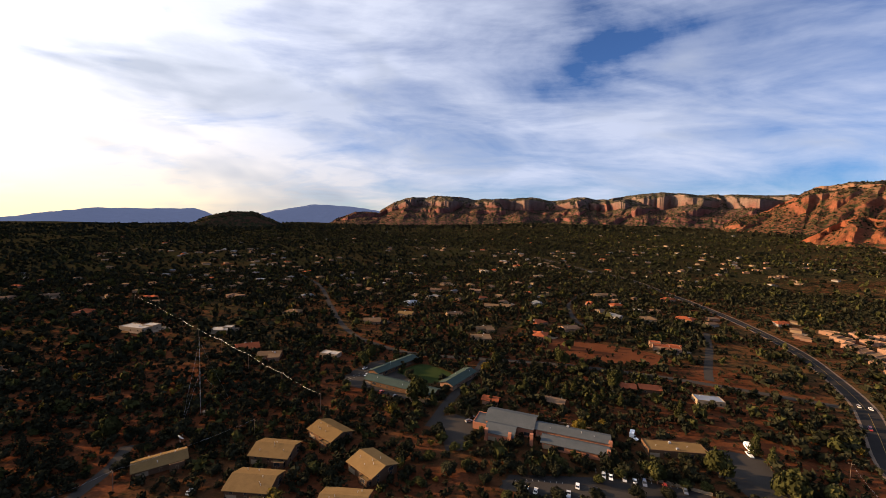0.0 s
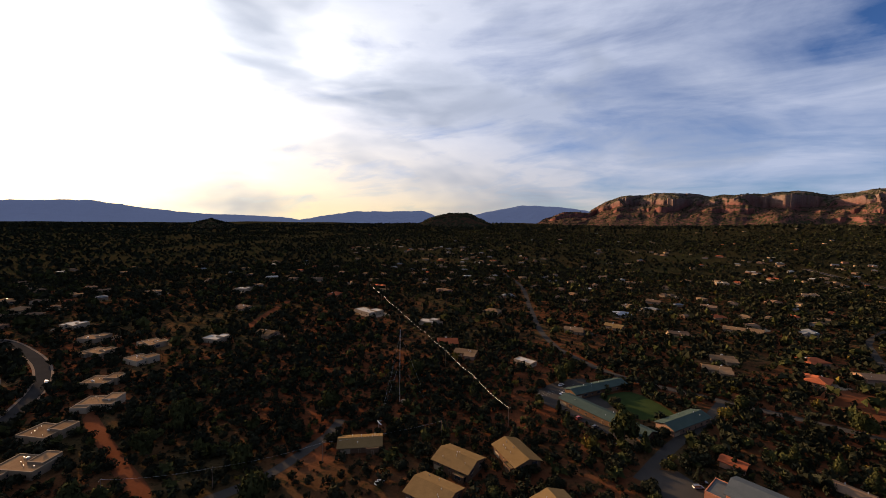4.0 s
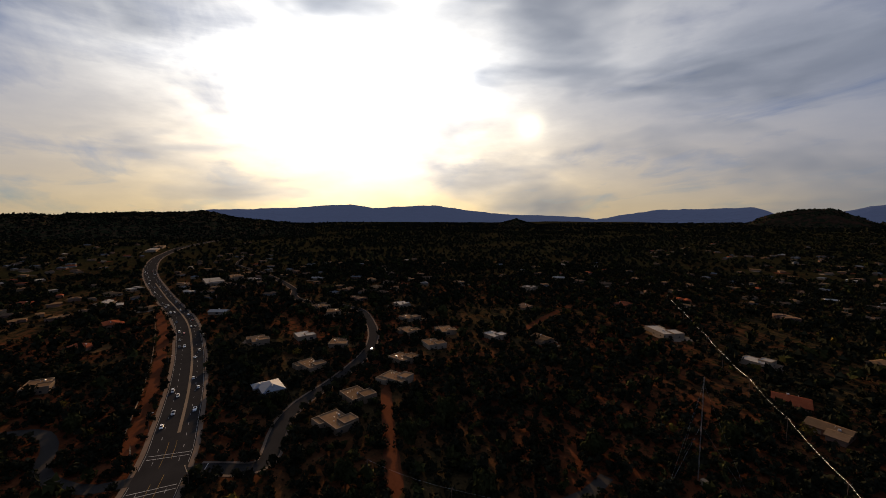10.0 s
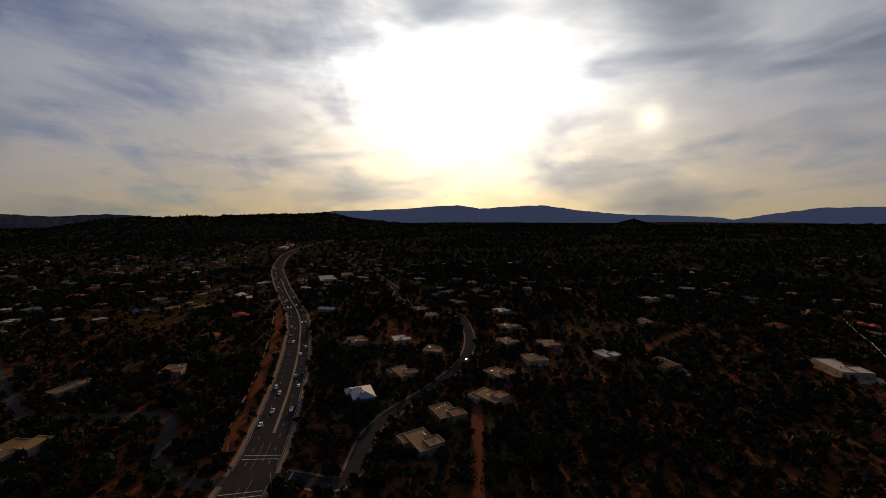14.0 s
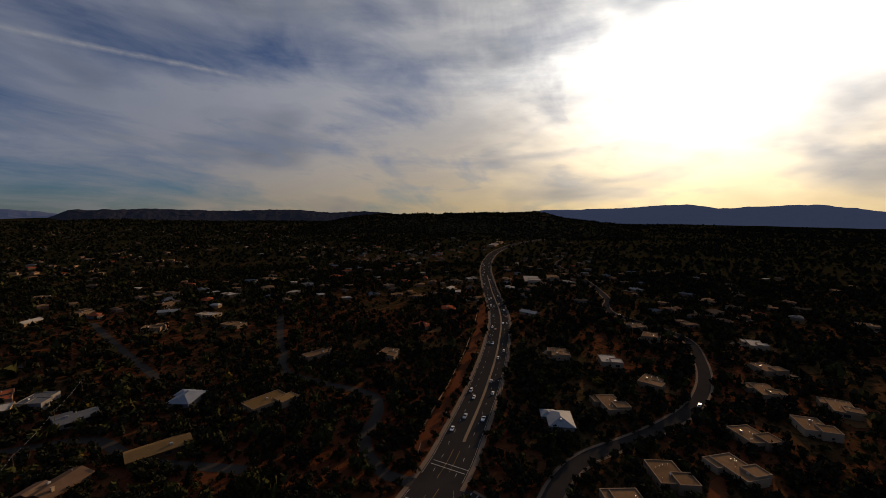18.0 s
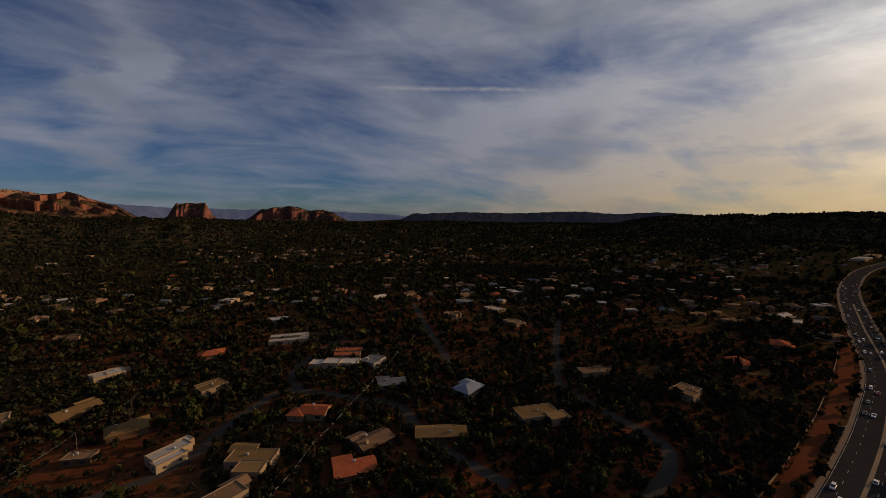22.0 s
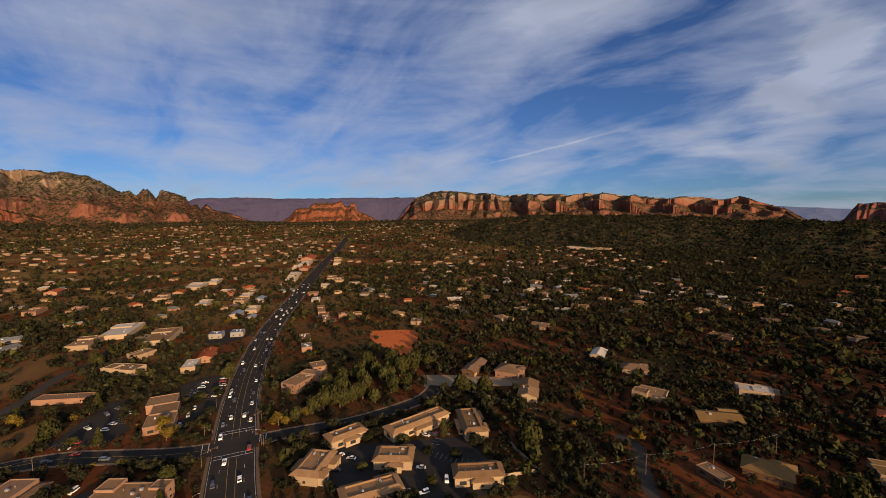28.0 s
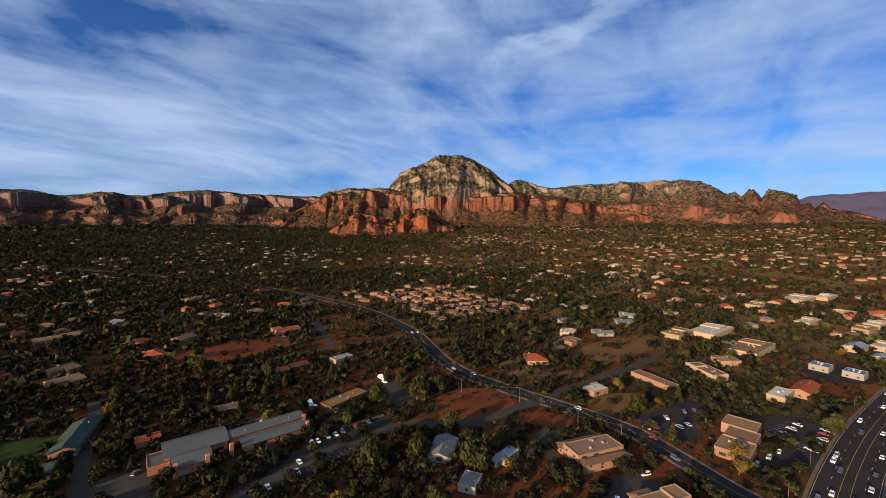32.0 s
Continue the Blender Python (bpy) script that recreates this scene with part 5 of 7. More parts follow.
# houses along the winding road
FLAT1 = [(0, 0, 17, 13, 3.8, "flat"), (6, 5, 9, 9, 4.6, "flat")]
FLAT2 = [(0, 0, 20, 12, 3.6, "flat"), (-6, -6, 9, 7, 3.2, "flat"), (5, 4, 8, 9, 4.4, "flat")]
GAB1 = [(0, 0, 18, 11, 3.4, "gable"), (5, -6, 8, 9, 3.2, "gable")]
HIP1 = [(0, 0, 18, 13, 3.4, "hip"), (-6, -6, 8, 7, 3.2, "hip")]
def home(x, y, deg, vols, wall, roof, label):
    """A house of the neighbourhood, plainer the farther off it stands."""
    building(x, y, deg, vols, wall, roof, label, coping=roof in (WHITE, TAN), units=1, pipes=5 if "flat-roofed" in label and x < -230 and y > 0 else 1, lean=9.0 if math.hypot(x + 50, y - 48) > 260 else 0, chimney=W_CREAM if "chimney" in label else None)


home(-423, 47, 8, FLAT2, W_TAN, TAN, "flat-roofed tan stucco house")
home(-422, 85, 12, FLAT1, W_CREAM, WHITE, "flat-roofed house with a white roof")
home(-389, 113, -20, FLAT1, W_TAN, TAN, "flat-roofed tan stucco house")
home(-342, 87, 25, FLAT2, W_TAN, TAN, "flat-roofed tan stucco house")
home(-309, 60, 15, HIP1, W_GREY, M_BLUE_METAL, "house with a pale blue metal roof")
home(-278, 110, 20, FLAT1, W_TAN, TAN, "flat-roofed tan stucco house with a patio")
home(-249, 95, 24, FLAT2, W_TAN, TAN, "flat-roofed tan house with skylights")
home(-295, 141, 35, FLAT2, W_CREAM, TAN, "flat-roofed cream stucco house")
home(-331, 155, 30, FLAT1, W_TAN, TAN, "flat-roofed tan stucco house")
home(-402, 182, 10, FLAT2, W_TAN, TAN, "flat-roofed tan stucco house")
home(-357, 190, 5, FLAT1, W_CREAM, TAN, "flat-roofed cream stucco house")
home(-391, 217, -8, FLAT2, W_TAN, TAN, "flat-roofed tan stucco house")
home(-518, 208, 0, FLAT2, W_CREAM, WHITE, "pale house with a white roof")
home(-359, 252, 15, FLAT1, W_CREAM, WHITE, "pale house with a white flat roof")
home(-539, 112, 10, FLAT2, W_TAN, TAN, "flat-roofed tan stucco house")
home(-508, 122, -10, FLAT1, W_TAN, TAN, "flat-roofed tan stucco house")
home(-450, 196, 25, FLAT1, W_TAN, TAN, "flat-roofed tan stucco house")
home(-334, 290, 10, GAB1, W_TAN, TAN, "tan stucco house with gabled roofs")
home(-449, 348, 0, GAB1, W_TAN, BROWN, "brown house with gabled shingle roofs")
home(-560, 425, 15, FLAT2, W_CREAM, WHITE, "pale house with a white flat roof")
home(-640, 338, -5, FLAT1, W_TAN, TAN, "flat-roofed tan stucco house")
home(-312, 411, -15, [(0, 0, 30, 13, 4, "flat"), (10, 8, 14, 10, 4.8, "flat"), (-12, 6, 10, 8, 3.4, "flat")], W_CREAM, WHITE, "large white flat-roofed house")
home(-225, 410, 10, FLAT1, W_CREAM, WHITE, "small house with a white roof")
home(-174, 360, 30, GAB1, W_PINK, RED, "pink stucco house with gabled roofs")
home(-145, 340, 10, GAB1, W_PINK, TAN, "pink house with a tan roof")
home(-95, 346, -15, [(0, 0, 16, 9, 3.2, "flat")], W_CREAM, WHITE, "house with a bright white flat roof")
home(-80, 465, 10, GAB1, W_TAN, TAN, "tan stucco house with gabled roofs")
home(-44, 503, -10, GAB1, W_TAN, OCHRE, "tan house with an ochre roof")
home(-42, 570, 20, HIP1, W_GREY, M_BLUE_METAL, "house with a slate blue roof")
home(-182, 497, -5, HIP1, W_TAN, TAN, "tan house with a hipped roof")
home(40, 408, 5, GAB1, W_TAN, TAN, "tan stucco house with gabled roofs")
home(77, 557, -8, [(0, 0, 34, 12, 4, "gable"), (12, 6, 12, 10, 4, "gable")], W_TAN, TAN, "long tan house on a hillside")
home(257, 664, 15, HIP1, W_TAN, TAN, "tan house with a hipped roof")
home(259, 504, -20, HIP1, W_CREAM, TAN, "cream house with a tan roof")
home(212, 885, 0, FLAT2, W_CREAM, TAN, "cream stucco house with flat roof")
home(100, 948, 10, FLAT2, W_CREAM, WHITE, "pale house with a white flat roof")
home(46, 440, 15, GAB1, W_TAN, TAN, "tan stucco house with gabled roofs")
home(275, 668, 0, GAB1, W_TAN, BROWN, "house with a brown gabled roof")
home(-162, -339, -12, [(0, 0, 34, 9, 4, "flat"), (0, 14, 34, 8, 4, "flat"), (-13, 7, 8, 8, 3.6, "flat")], W_CREAM, WHITE, "large white flat-roofed building round a court")
home(-183, -249, -34, [(-10, 0, 14, 13, 4, "flat"), (3, 2, 13, 12, 4.4, "flat"), (15, 3, 10, 11, 3.6, "flat")], W_CREAM, WHITE, "long house with stepped white flat roofs")
home(-199, -272, -25, [(0, 0, 22, 9, 3.6, "flat"), (0, 11, 22, 8, 3.6, "flat")], W_PINK, RED, "house with red tiled roofs round a court")
home(-150, -176, -35, [(0, 0, 15, 11, 4, "gable"), (9, 3, 9, 9, 3.4, "hip")], W_TAN, RED, "house with a red tiled gable roof")
home(-246, -158, 20, HIP1, W_GREY, M_BLUE_METAL, "house with a pale slate-blue roof")
home(-114, -144, -30, [(0, 0, 22, 11, 4, "flat"), (-3, 9, 13, 9, 4.2, "flat"), (7, -7, 12, 7, 3.6, "gable")], W_TAN, OCHRE, "wide house with ochre flat roofs")
home(-79, -169, 30, [(0, 0, 18, 8, 4.2, "flat"), (3, 6, 14, 6, 3.8, "flat"), (-9, -4, 7, 6, 3.4, "flat")], W_CREAM, WHITE, "modern white house with stepped roofs")
home(-42, -186, -20, [(0, 0, 13, 7, 3.4, "flat")], W_WOOD, TAN, "small house with a pale slatted roof")
home(-97, -248, 25, FLAT1, W_TAN, OCHRE, "house with a flat ochre roof")
home(-27, -246, 35, [(0, 0, 22, 13, 3.8, "gable"), (-8, -8, 9, 8, 3.4, "gable")], W_WOOD, OCHRE, "brown house with broad ochre roofs")
home(-57, -207, 10, HIP1, W_WOOD, OCHRE, "brown house with a hipped roof")
home(-101, -117, 25, [(0, 0, 16, 10, 5.6, "flat"), (-8, -6, 9, 7, 3.8, "gable")], W_CREAM, TAN, "two-storey cream stucco house")
home(-203, -119, -25, [(0, 0, 26, 11, 3.6, "gable")], W_WOOD, OCHRE, "long low house with an ochre roof")
home(-262, -110, -15, [(0, 0, 24, 14, 3.8, "flat"), (-9, 8, 12, 9, 4.2, "flat")], W_TAN, OCHRE, "wide house with flat ochre roofs")
home(-343, -136, -22, [(0, 0, 24, 10, 3.6, "flat")], W_TAN, TAN, "flat-roofed tan stucco house")
home(-169, -130, 15, GAB1, W_WOOD, BROWN, "brown house with a tall white chimney")
home(-209, -240, 30, FLAT1, W_GREY, GREY, "grey garage with a flat roof")
home(-205, -192, -15, GAB1, W_GREY, GREY, "grey house with gabled roofs")
home(-97, -320, 0, HIP1, W_PINK, RED, "house with terracotta roofs")
home(-31, -309, 20, FLAT2, W_CREAM, WHITE, "white stucco house with flat roof")
home(12, -254, 10, FLAT1, W_TAN, TAN, "flat-roofed tan stucco house")
home(-154, -112, -10, GAB1, W_PINK, RED, "house with a red tiled roof")
home(-367, -84, 5, FLAT1, W_TAN, TAN, "flat-roofed tan stucco house")
home(40, -290, 30, HIP1, W_TAN, BROWN, "brown house with a hipped roof")

# commercial strip along the highway
def store(x, y, deg, w, d, wall, roof):
    """A low building of the commercial strip."""
    style = "gable" if roof in (M_BLUE_METAL, RED) else "flat"
    building(x, y, deg, [(0, 0, w, d, 4.6, style)] + ([(w * 0.25, d * 0.15, w * 0.3, d * 0.8, 5.6, "flat")] if w > 20 and style == "flat" else []), wall, roof, "low commercial building with a %s roof" % ("metal" if roof is M_BLUE_METAL else "tiled" if roof is RED else "flat pale"), "commercial_building", "shop", "commercial strip", windows=w < 30, units=3 if style == "flat" else 0)


store(449, -3, -22, 52, 24, W_CREAM, WHITE)
store(396, -32, -22, 50, 22, W_CREAM, TAN)
store(419, 27, -24, 34, 18, W_CREAM, TAN)
store(446, -113, -28, 22, 12, W_CREAM, M_BLUE_METAL)
store(464, -137, -28, 26, 14, W_CREAM, WHITE)
store(415, -121, -28, 14, 9, W_CREAM, M_BLUE_METAL)
store(364, -73, -26, 12, 12, W_GREY, M_SOLAR)
store(357, -91, -26, 12, 12, W_GREY, M_SOLAR)
store(299, -52, -22, 26, 10, W_PINK, RED)
store(279, -36, -22, 20, 10, W_CREAM, WHITE)
store(306, 5, 40, 28, 13, W_CREAM, TAN)
store(552, -99, -28, 34, 14, W_CREAM, WHITE)
store(540, -143, -30, 26, 14, W_TAN, TAN)
store(527, -166, -30, 22, 12, W_GREY, M_BLUE_METAL)
store(572, -160, -30, 26, 14, W_CREAM, WHITE)
store(600, -178, -30, 22, 12, W_TAN, BROWN)
store(735, -124, -26, 60, 26, W_CREAM, WHITE)
store(770, -160, -26, 44, 16, W_CREAM, WHITE)
store(644, -63, -24, 36, 18, W_TAN, TAN)
store(676, -88, -24, 22, 14, W_PINK, RED)
store(602, -25, 10, 16, 12, W_PINK, RED)
store(648, 76, -20, 30, 14, W_PINK, TAN)
store(618, 35, -20, 30, 14, W_PINK, TAN)
store(824, 64, -16, 30, 16, W_PINK, RED)
store(398, -201, -24, 40, 9, W_PINK, TAN)
store(350, -216, 66, 28, 9, W_PINK, TAN)
store(353, -186, -24, 40, 8, W_PINK, TAN)
store(471, -226, -28, 16, 12, W_GREY, WHITE)
store(292, -135, -20, 15, 10, W_PINK, BROWN)
store(262, -124, -20, 14, 9, W_PINK, GREY)
store(626, -344, -30, 30, 16, W_TAN, TAN)
store(575, -290, -30, 26, 14, W_CREAM, WHITE)
store(893, -370, -30, 50, 18, W_CREAM, WHITE)
store(909, 168, -16, 34, 16, W_CREAM, WHITE)
store(1101, 188, -16, 40, 18, W_CREAM, WHITE)
store(700, -280, -30, 40, 18, W_CREAM, WHITE)
store(760, -310, -30, 50, 20, W_CREAM, WHITE)
store(660, -345, -30, 36, 16, W_TAN, TAN)
store(850, -370, -30, 46, 20, W_PINK, RED)
store(960, -420, -31, 70, 24, W_CREAM, WHITE)
store(1100, -490, -31, 90, 30, W_PINK, RED)
store(900, -480, -31, 30, 16, W_CREAM, WHITE)
store(1010, -540, -31, 40, 18, W_TAN, TAN)
store(-790, -40, 14, 60, 26, W_CREAM, WHITE)
store(-830, -10, 12, 40, 20, W_TAN, TAN)
store(-1500, -300, 5, 90, 24, W_CREAM, WHITE)
store(-1620, -310, 5, 70, 24, W_CREAM, TAN)
store(708, -1398, 20, 80, 30, W_CREAM, WHITE)
store(760, -1440, 30, 60, 26, W_CREAM, WHITE)
store(650, -1440, 10, 50, 24, W_CREAM, TAN)

# townhouse colony on the north side of the creek road
town = building(348, 274, 25, [(0, 0, 18, 9, 3.6, "flat"), (2, 7, 15, 6, 4.4, "flat"), (-3, -6, 13, 5, 3.2, "flat")], W_PINK, TAN, "tan stucco townhouse with stepped flat roofs", "townhouse", "house", "townhouse colony", units=0, pipes=0, lean=9.0)
for i in range(6):
    for j in range(8):
        u, v = i * 25 + HR.uniform(-3, 3), j * 30 + HR.uniform(-4, 4)
        a = radians(63)
        x, y = 352 + u * math.cos(a + 1.57) * -1 + v * math.cos(a), 270 + u * math.sin(a + 1.57) * -1 + v * math.sin(a)
        if (i, j) == (0, 0) or apart([(x, y)], ROADS["creek_road"][0])[0] < 18:
            continue
        copy_thing(town, pose(x, y, 0, 0, 0, 25 + 90 * HR.randrange(2) + HR.uniform(-6, 6)))
        BUILT.append((x, y, 11))

# scattered houses of the town, from a few plans
def settle(plans, lo, hi, count, gap, group):
    """Copies of the plans over a ring of the town, clear of roads, lots and one another."""
    placed, tries = 0, 0
    taken = [(b[0], b[1]) for b in BUILT]
    cells = {}
    for x, y in taken:
        cells.setdefault((int(x // 60), int(y // 60)), []).append((x, y))
    while placed < count and tries < count * 30:
        tries += 1
        r, a = math.sqrt(HR.uniform(lo * lo, hi * hi)), HR.uniform(0, 2 * math.pi)
        x, y = -50 + r * math.cos(a), 48 + r * math.sin(a)
        share = TOWN(x, y)
        if HR.random() > share:
            continue
        if any((x - p) ** 2 + (y - q) ** 2 < gap * gap for gx in (-1, 0, 1) for gy in (-1, 0, 1) for p, q in cells.get((int(x // 60) + gx, int(y // 60) + gy), ())):
            continue
        if any(apart([(x, y)], line)[0] < half + 13 for line, half in ROADS.values()):
            continue
        if 115 < x < 180 and -185 < y < -50 or any(inside(np.array([(x, y)]), poly)[0] for poly, _ in AREAS):
            continue
        vols, wall, roof, label = plans[placed % len(plans)]
        deg = HR.uniform(0, 360)
        if placed < len(plans):
            MADE.append(building(x, y, deg, vols, wall, roof, label, group=group, lean=13.0, units=1, pipes=0))
        else:
            copy_thing(MADE[-len(plans) + placed % len(plans)], pose(x, y, float(land(x, y)), 0, 0, deg))
            BUILT.append((x, y, 10))
        cells.setdefault((int(x // 60), int(y // 60)), []).append((x, y))
        placed += 1


def TOWN(x, y):
    """How built-up a place is: thick east and north, thin in the western scrub, gathered in clusters."""
    return quarter(x, y) * float(np.clip((fbm(x / 210, y / 210, 2, 77) - 0.36) / 0.2, 0.08, 1.0))


def quarter(x, y):
    head = math.degrees(math.atan2(-(x + 50), y - 48)) % 360
    r = math.hypot(x + 50, y - 48)
    if r < 400 and (head < 80 or head > 350):
        return 0.0
    if 200 < head < 300:
        return 1.0
    if 300 <= head < 335:
        return 0.55 if r < 1500 else 0.15
    if 90 < head <= 200:
        return 0.9 if r < 1300 else 0.35
    if head >= 335 or head < 40:
        return 0.55 if r < 1400 else 0.12
    return 0.5 if 330 < r < 1000 else 0.0


MADE = []
settle([(FLAT1, W_TAN, TAN, "flat-roofed tan stucco house among junipers"), (FLAT2, W_CREAM, WHITE, "pale stucco house with a white flat roof"), (GAB1, W_TAN, BROWN, "gabled house with a brown shingle roof"),
    (HIP1, W_PINK, RED, "pink stucco house with a terracotta roof"), (GAB1, W_GREY, GREY, "gabled house with a grey shingle roof"), (FLAT2, W_PINK, TAN, "flat-roofed pink stucco house"), (HIP1, W_CREAM, TAN, "cream house with a tan hip roof"), ([(0, 0, 20, 10, 3.4, "gable")], W_CREAM, WHITE, "long house with a white roof")], 170, 760, 105, 32, "houses across the town")


def far_houses(count):
    """The rest of the town, too far off to pick apart: walls and roofs in one mesh."""
    mats = [W_TAN, W_CREAM, W_PINK, W_GREY, TAN, WHITE, RED, BROWN, GREY]
    verts, quads, index = [], [], []
    cells = {}
    for x, y, _ in BUILT:
        cells.setdefault((int(x // 30), int(y // 30)), []).append((x, y))
    spots = []
    while len(spots) < count:
        r, a = 560 + 2240 * HR.random() ** 1.25, HR.uniform(0, 2 * math.pi)
        x, y = -50 + r * math.cos(a), 48 + r * math.sin(a)
        if HR.random() < TOWN(x, y):
            spots.append((x, y))
    xy = np.array(spots)
    ok = np.ones(len(xy), bool)
    for line, half in ROADS.values():
        ok &= apart(xy, line[::3]) > half + 14
    for poly, _ in AREAS:
        ok &= ~inside(xy, poly)
    for x, y in xy[ok]:
        key = (int(x // 30), int(y // 30))
        if any((x - p) ** 2 + (y - q) ** 2 < 700 for gx in (-1, 0, 1) for gy in (-1, 0, 1) for p, q in cells.get((key[0] + gx, key[1] + gy), ())):
            continue
        cells.setdefault(key, []).append((x, y))
        BUILT.append((x, y, 6))
        base, deg = float(land(x, y)), HR.uniform(0, math.pi)
        wall, roof = HR.choice((0, 0, 0, 1, 2, 2, 2, 3)), HR.choice((4, 4, 4, 4, 5, 6, 7, 7, 7, 7, 8, 8))
        blocks = [(0, 0, HR.uniform(9, 16), HR.uniform(6.5, 9.5))] + ([(HR.uniform(-7, 7), HR.uniform(4, 8), HR.uniform(7, 11), HR.uniform(6, 9))] if HR.random() < 0.6 else [])
        for bx, by, w, d in blocks:
            h = HR.uniform(2.7, 3.5)
            rise = 0.0 if roof in (4, 5) and HR.random() < 0.8 else d * 0.17
            b = len(verts)
            for px, py, pz in ((-w / 2, -d / 2, -2), (w / 2, -d / 2, -2), (w / 2, d / 2, -2), (-w / 2, d / 2, -2), (-w / 2, -d / 2, h), (w / 2, -d / 2, h), (w / 2, d / 2, h), (-w / 2, d / 2, h),
                    (-w / 2 - 0.6, -d / 2 - 0.6, h), (w / 2 + 0.6, -d / 2 - 0.6, h), (w / 2 + 0.6, d / 2 + 0.6, h), (-w / 2 - 0.6, d / 2 + 0.6, h), (-w / 2 + d * 0.3, 0, h + rise + 0.3), (w / 2 - d * 0.3, 0, h + rise + 0.3)):
                qx, qy = px + bx, py + by
                verts.append((x + qx * math.cos(deg) - qy * math.sin(deg), y + qx * math.sin(deg) + qy * math.cos(deg), base + pz))
            for q, m in (((0, 1, 5, 4), wall), ((1, 2, 6, 5), wall), ((2, 3, 7, 6), wall), ((3, 0, 4, 7), wall), ((8, 9, 13, 12), roof), ((10, 11, 12, 13), roof), ((9, 10, 13, 13), roof), ((11, 8, 12, 12), roof)):
                quads.append([b + i for i in q])
                index.append(m)
    me = bpy.data.meshes.new("distant_houses")
    me.from_pydata(verts, [], [list(dict.fromkeys(q)) for q in quads])
    for m in mats:
        me.materials.append(m)
    me.polygons.foreach_set("material_index", np.array(index, np.int32))
    tagged(new("distant_houses", me), "distant town houses with tan, white and red roofs", "houses", kind="stuff")


far_houses(3200)


def make_yards():
    """Gravel yards, drives and swept earth round the houses, as low uneven patches."""
    mats = [M_GRAVEL, M_DIRT, M_DRYGRASS, M_OLD_ASPHALT, M_CONCRETE]
    verts, faces, index = [], [], []
    yr = random.Random(23)
    for k, (x, y, r) in enumerate(BUILT):
        far = math.hypot(x + 50, y - 48)
        if far < 340 or yr.random() < 0.45:
            continue
        turn, wide = yr.uniform(0, 6.28), r + yr.uniform(2, 8)
        cx, cy = x + yr.uniform(-6, 6), y + yr.uniform(-6, 6)
        if any(inside(np.array([(cx, cy)]), poly)[0] for poly, _ in AREAS) or (far < 700 and any(apart([(cx, cy)], line)[0] < half + wide * 1.1 for line, half in ROADS.values())):
            continue
        b, n = len(verts), 16
        for i in range(n):
            a = turn + 6.283 * i / n
            q = wide * (0.9 + 0.16 * math.sin(2 * a + k) + 0.1 * math.sin(5 * a + 2.3 * k) + yr.uniform(-0.05, 0.05))
            px, py = cx + q * 1.25 * math.cos(a) * math.cos(turn) - q * 0.8 * math.sin(a) * math.sin(turn), cy + q * 1.25 * math.cos(a) * math.sin(turn) + q * 0.8 * math.sin(a) * math.cos(turn)
            verts.append((px, py, float(land(px, py)) + 0.10 + (k % 40) * 0.005))
        faces.append(list(range(b, b + n)))
        index.append(yr.choice((0, 0, 1, 1, 2, 2, 2, 3, 4)))
    me = bpy.data.meshes.new("house_yards")
    me.from_pydata(verts, [], faces)
    for m in mats:
        me.materials.append(m)
    me.polygons.foreach_set("material_index", np.array(index, np.int32))
    tagged(new("house_yards", me), "gravel, swept earth and dry grass yards", "yards", kind="stuff")


make_yards()

# ---- trees ----
RNG = np.random.default_rng(7)


def clump_tree(rng, n, size, tall=1.0, kind="round", corners=4):
    """Leaf clumps of a crown about 1 m in radius, standing on the ground: a list of quads."""
    quads = []
    lumps = [(rng.uniform(-0.45, 0.45), rng.uniform(-0.45, 0.45), rng.uniform(0.5, 1.15) * tall, rng.uniform(0.4, 0.68)) for _ in range(6)]
    if kind == "cone":
        lumps = [(rng.uniform(-0.1, 0.1), rng.uniform(-0.1, 0.1), 0.25 + k * 0.42 * tall, 0.80 - 0.13 * k) for k in range(6)]
    for i in range(n):
        lx, ly, lz, lr = lumps[i % len(lumps)]
        d = rng.normal(size=3)
        d /= np.linalg.norm(d)
        c = np.array([lx, ly, lz]) + d * lr * rng.uniform(0.62, 1.05) * np.array([1, 1, 0.85])
        c[2] = max(c[2], 0.12)
        nrm = d + rng.normal(size=3) * 0.5
        nrm /= np.linalg.norm(nrm)
        a = np.cross(nrm, rng.normal(size=3))
        a /= np.linalg.norm(a)
        b = np.cross(nrm, a)
        s = size * rng.uniform(0.6, 1.3)
        k = rng.uniform(0.5, 1.2)
        if corners == 3:
            quads.append([c + a * s * 1.3, c - a * s * 0.6 + b * s * k, c - a * s * rng.uniform(0.4, 1.0) - b * s * k])
        else:
            quads.append([c + a * s, c + b * s * k, c - a * s * rng.uniform(0.6, 1.1), c - b * s * k * rng.uniform(0.5, 1.1)])
    return np.array(quads)


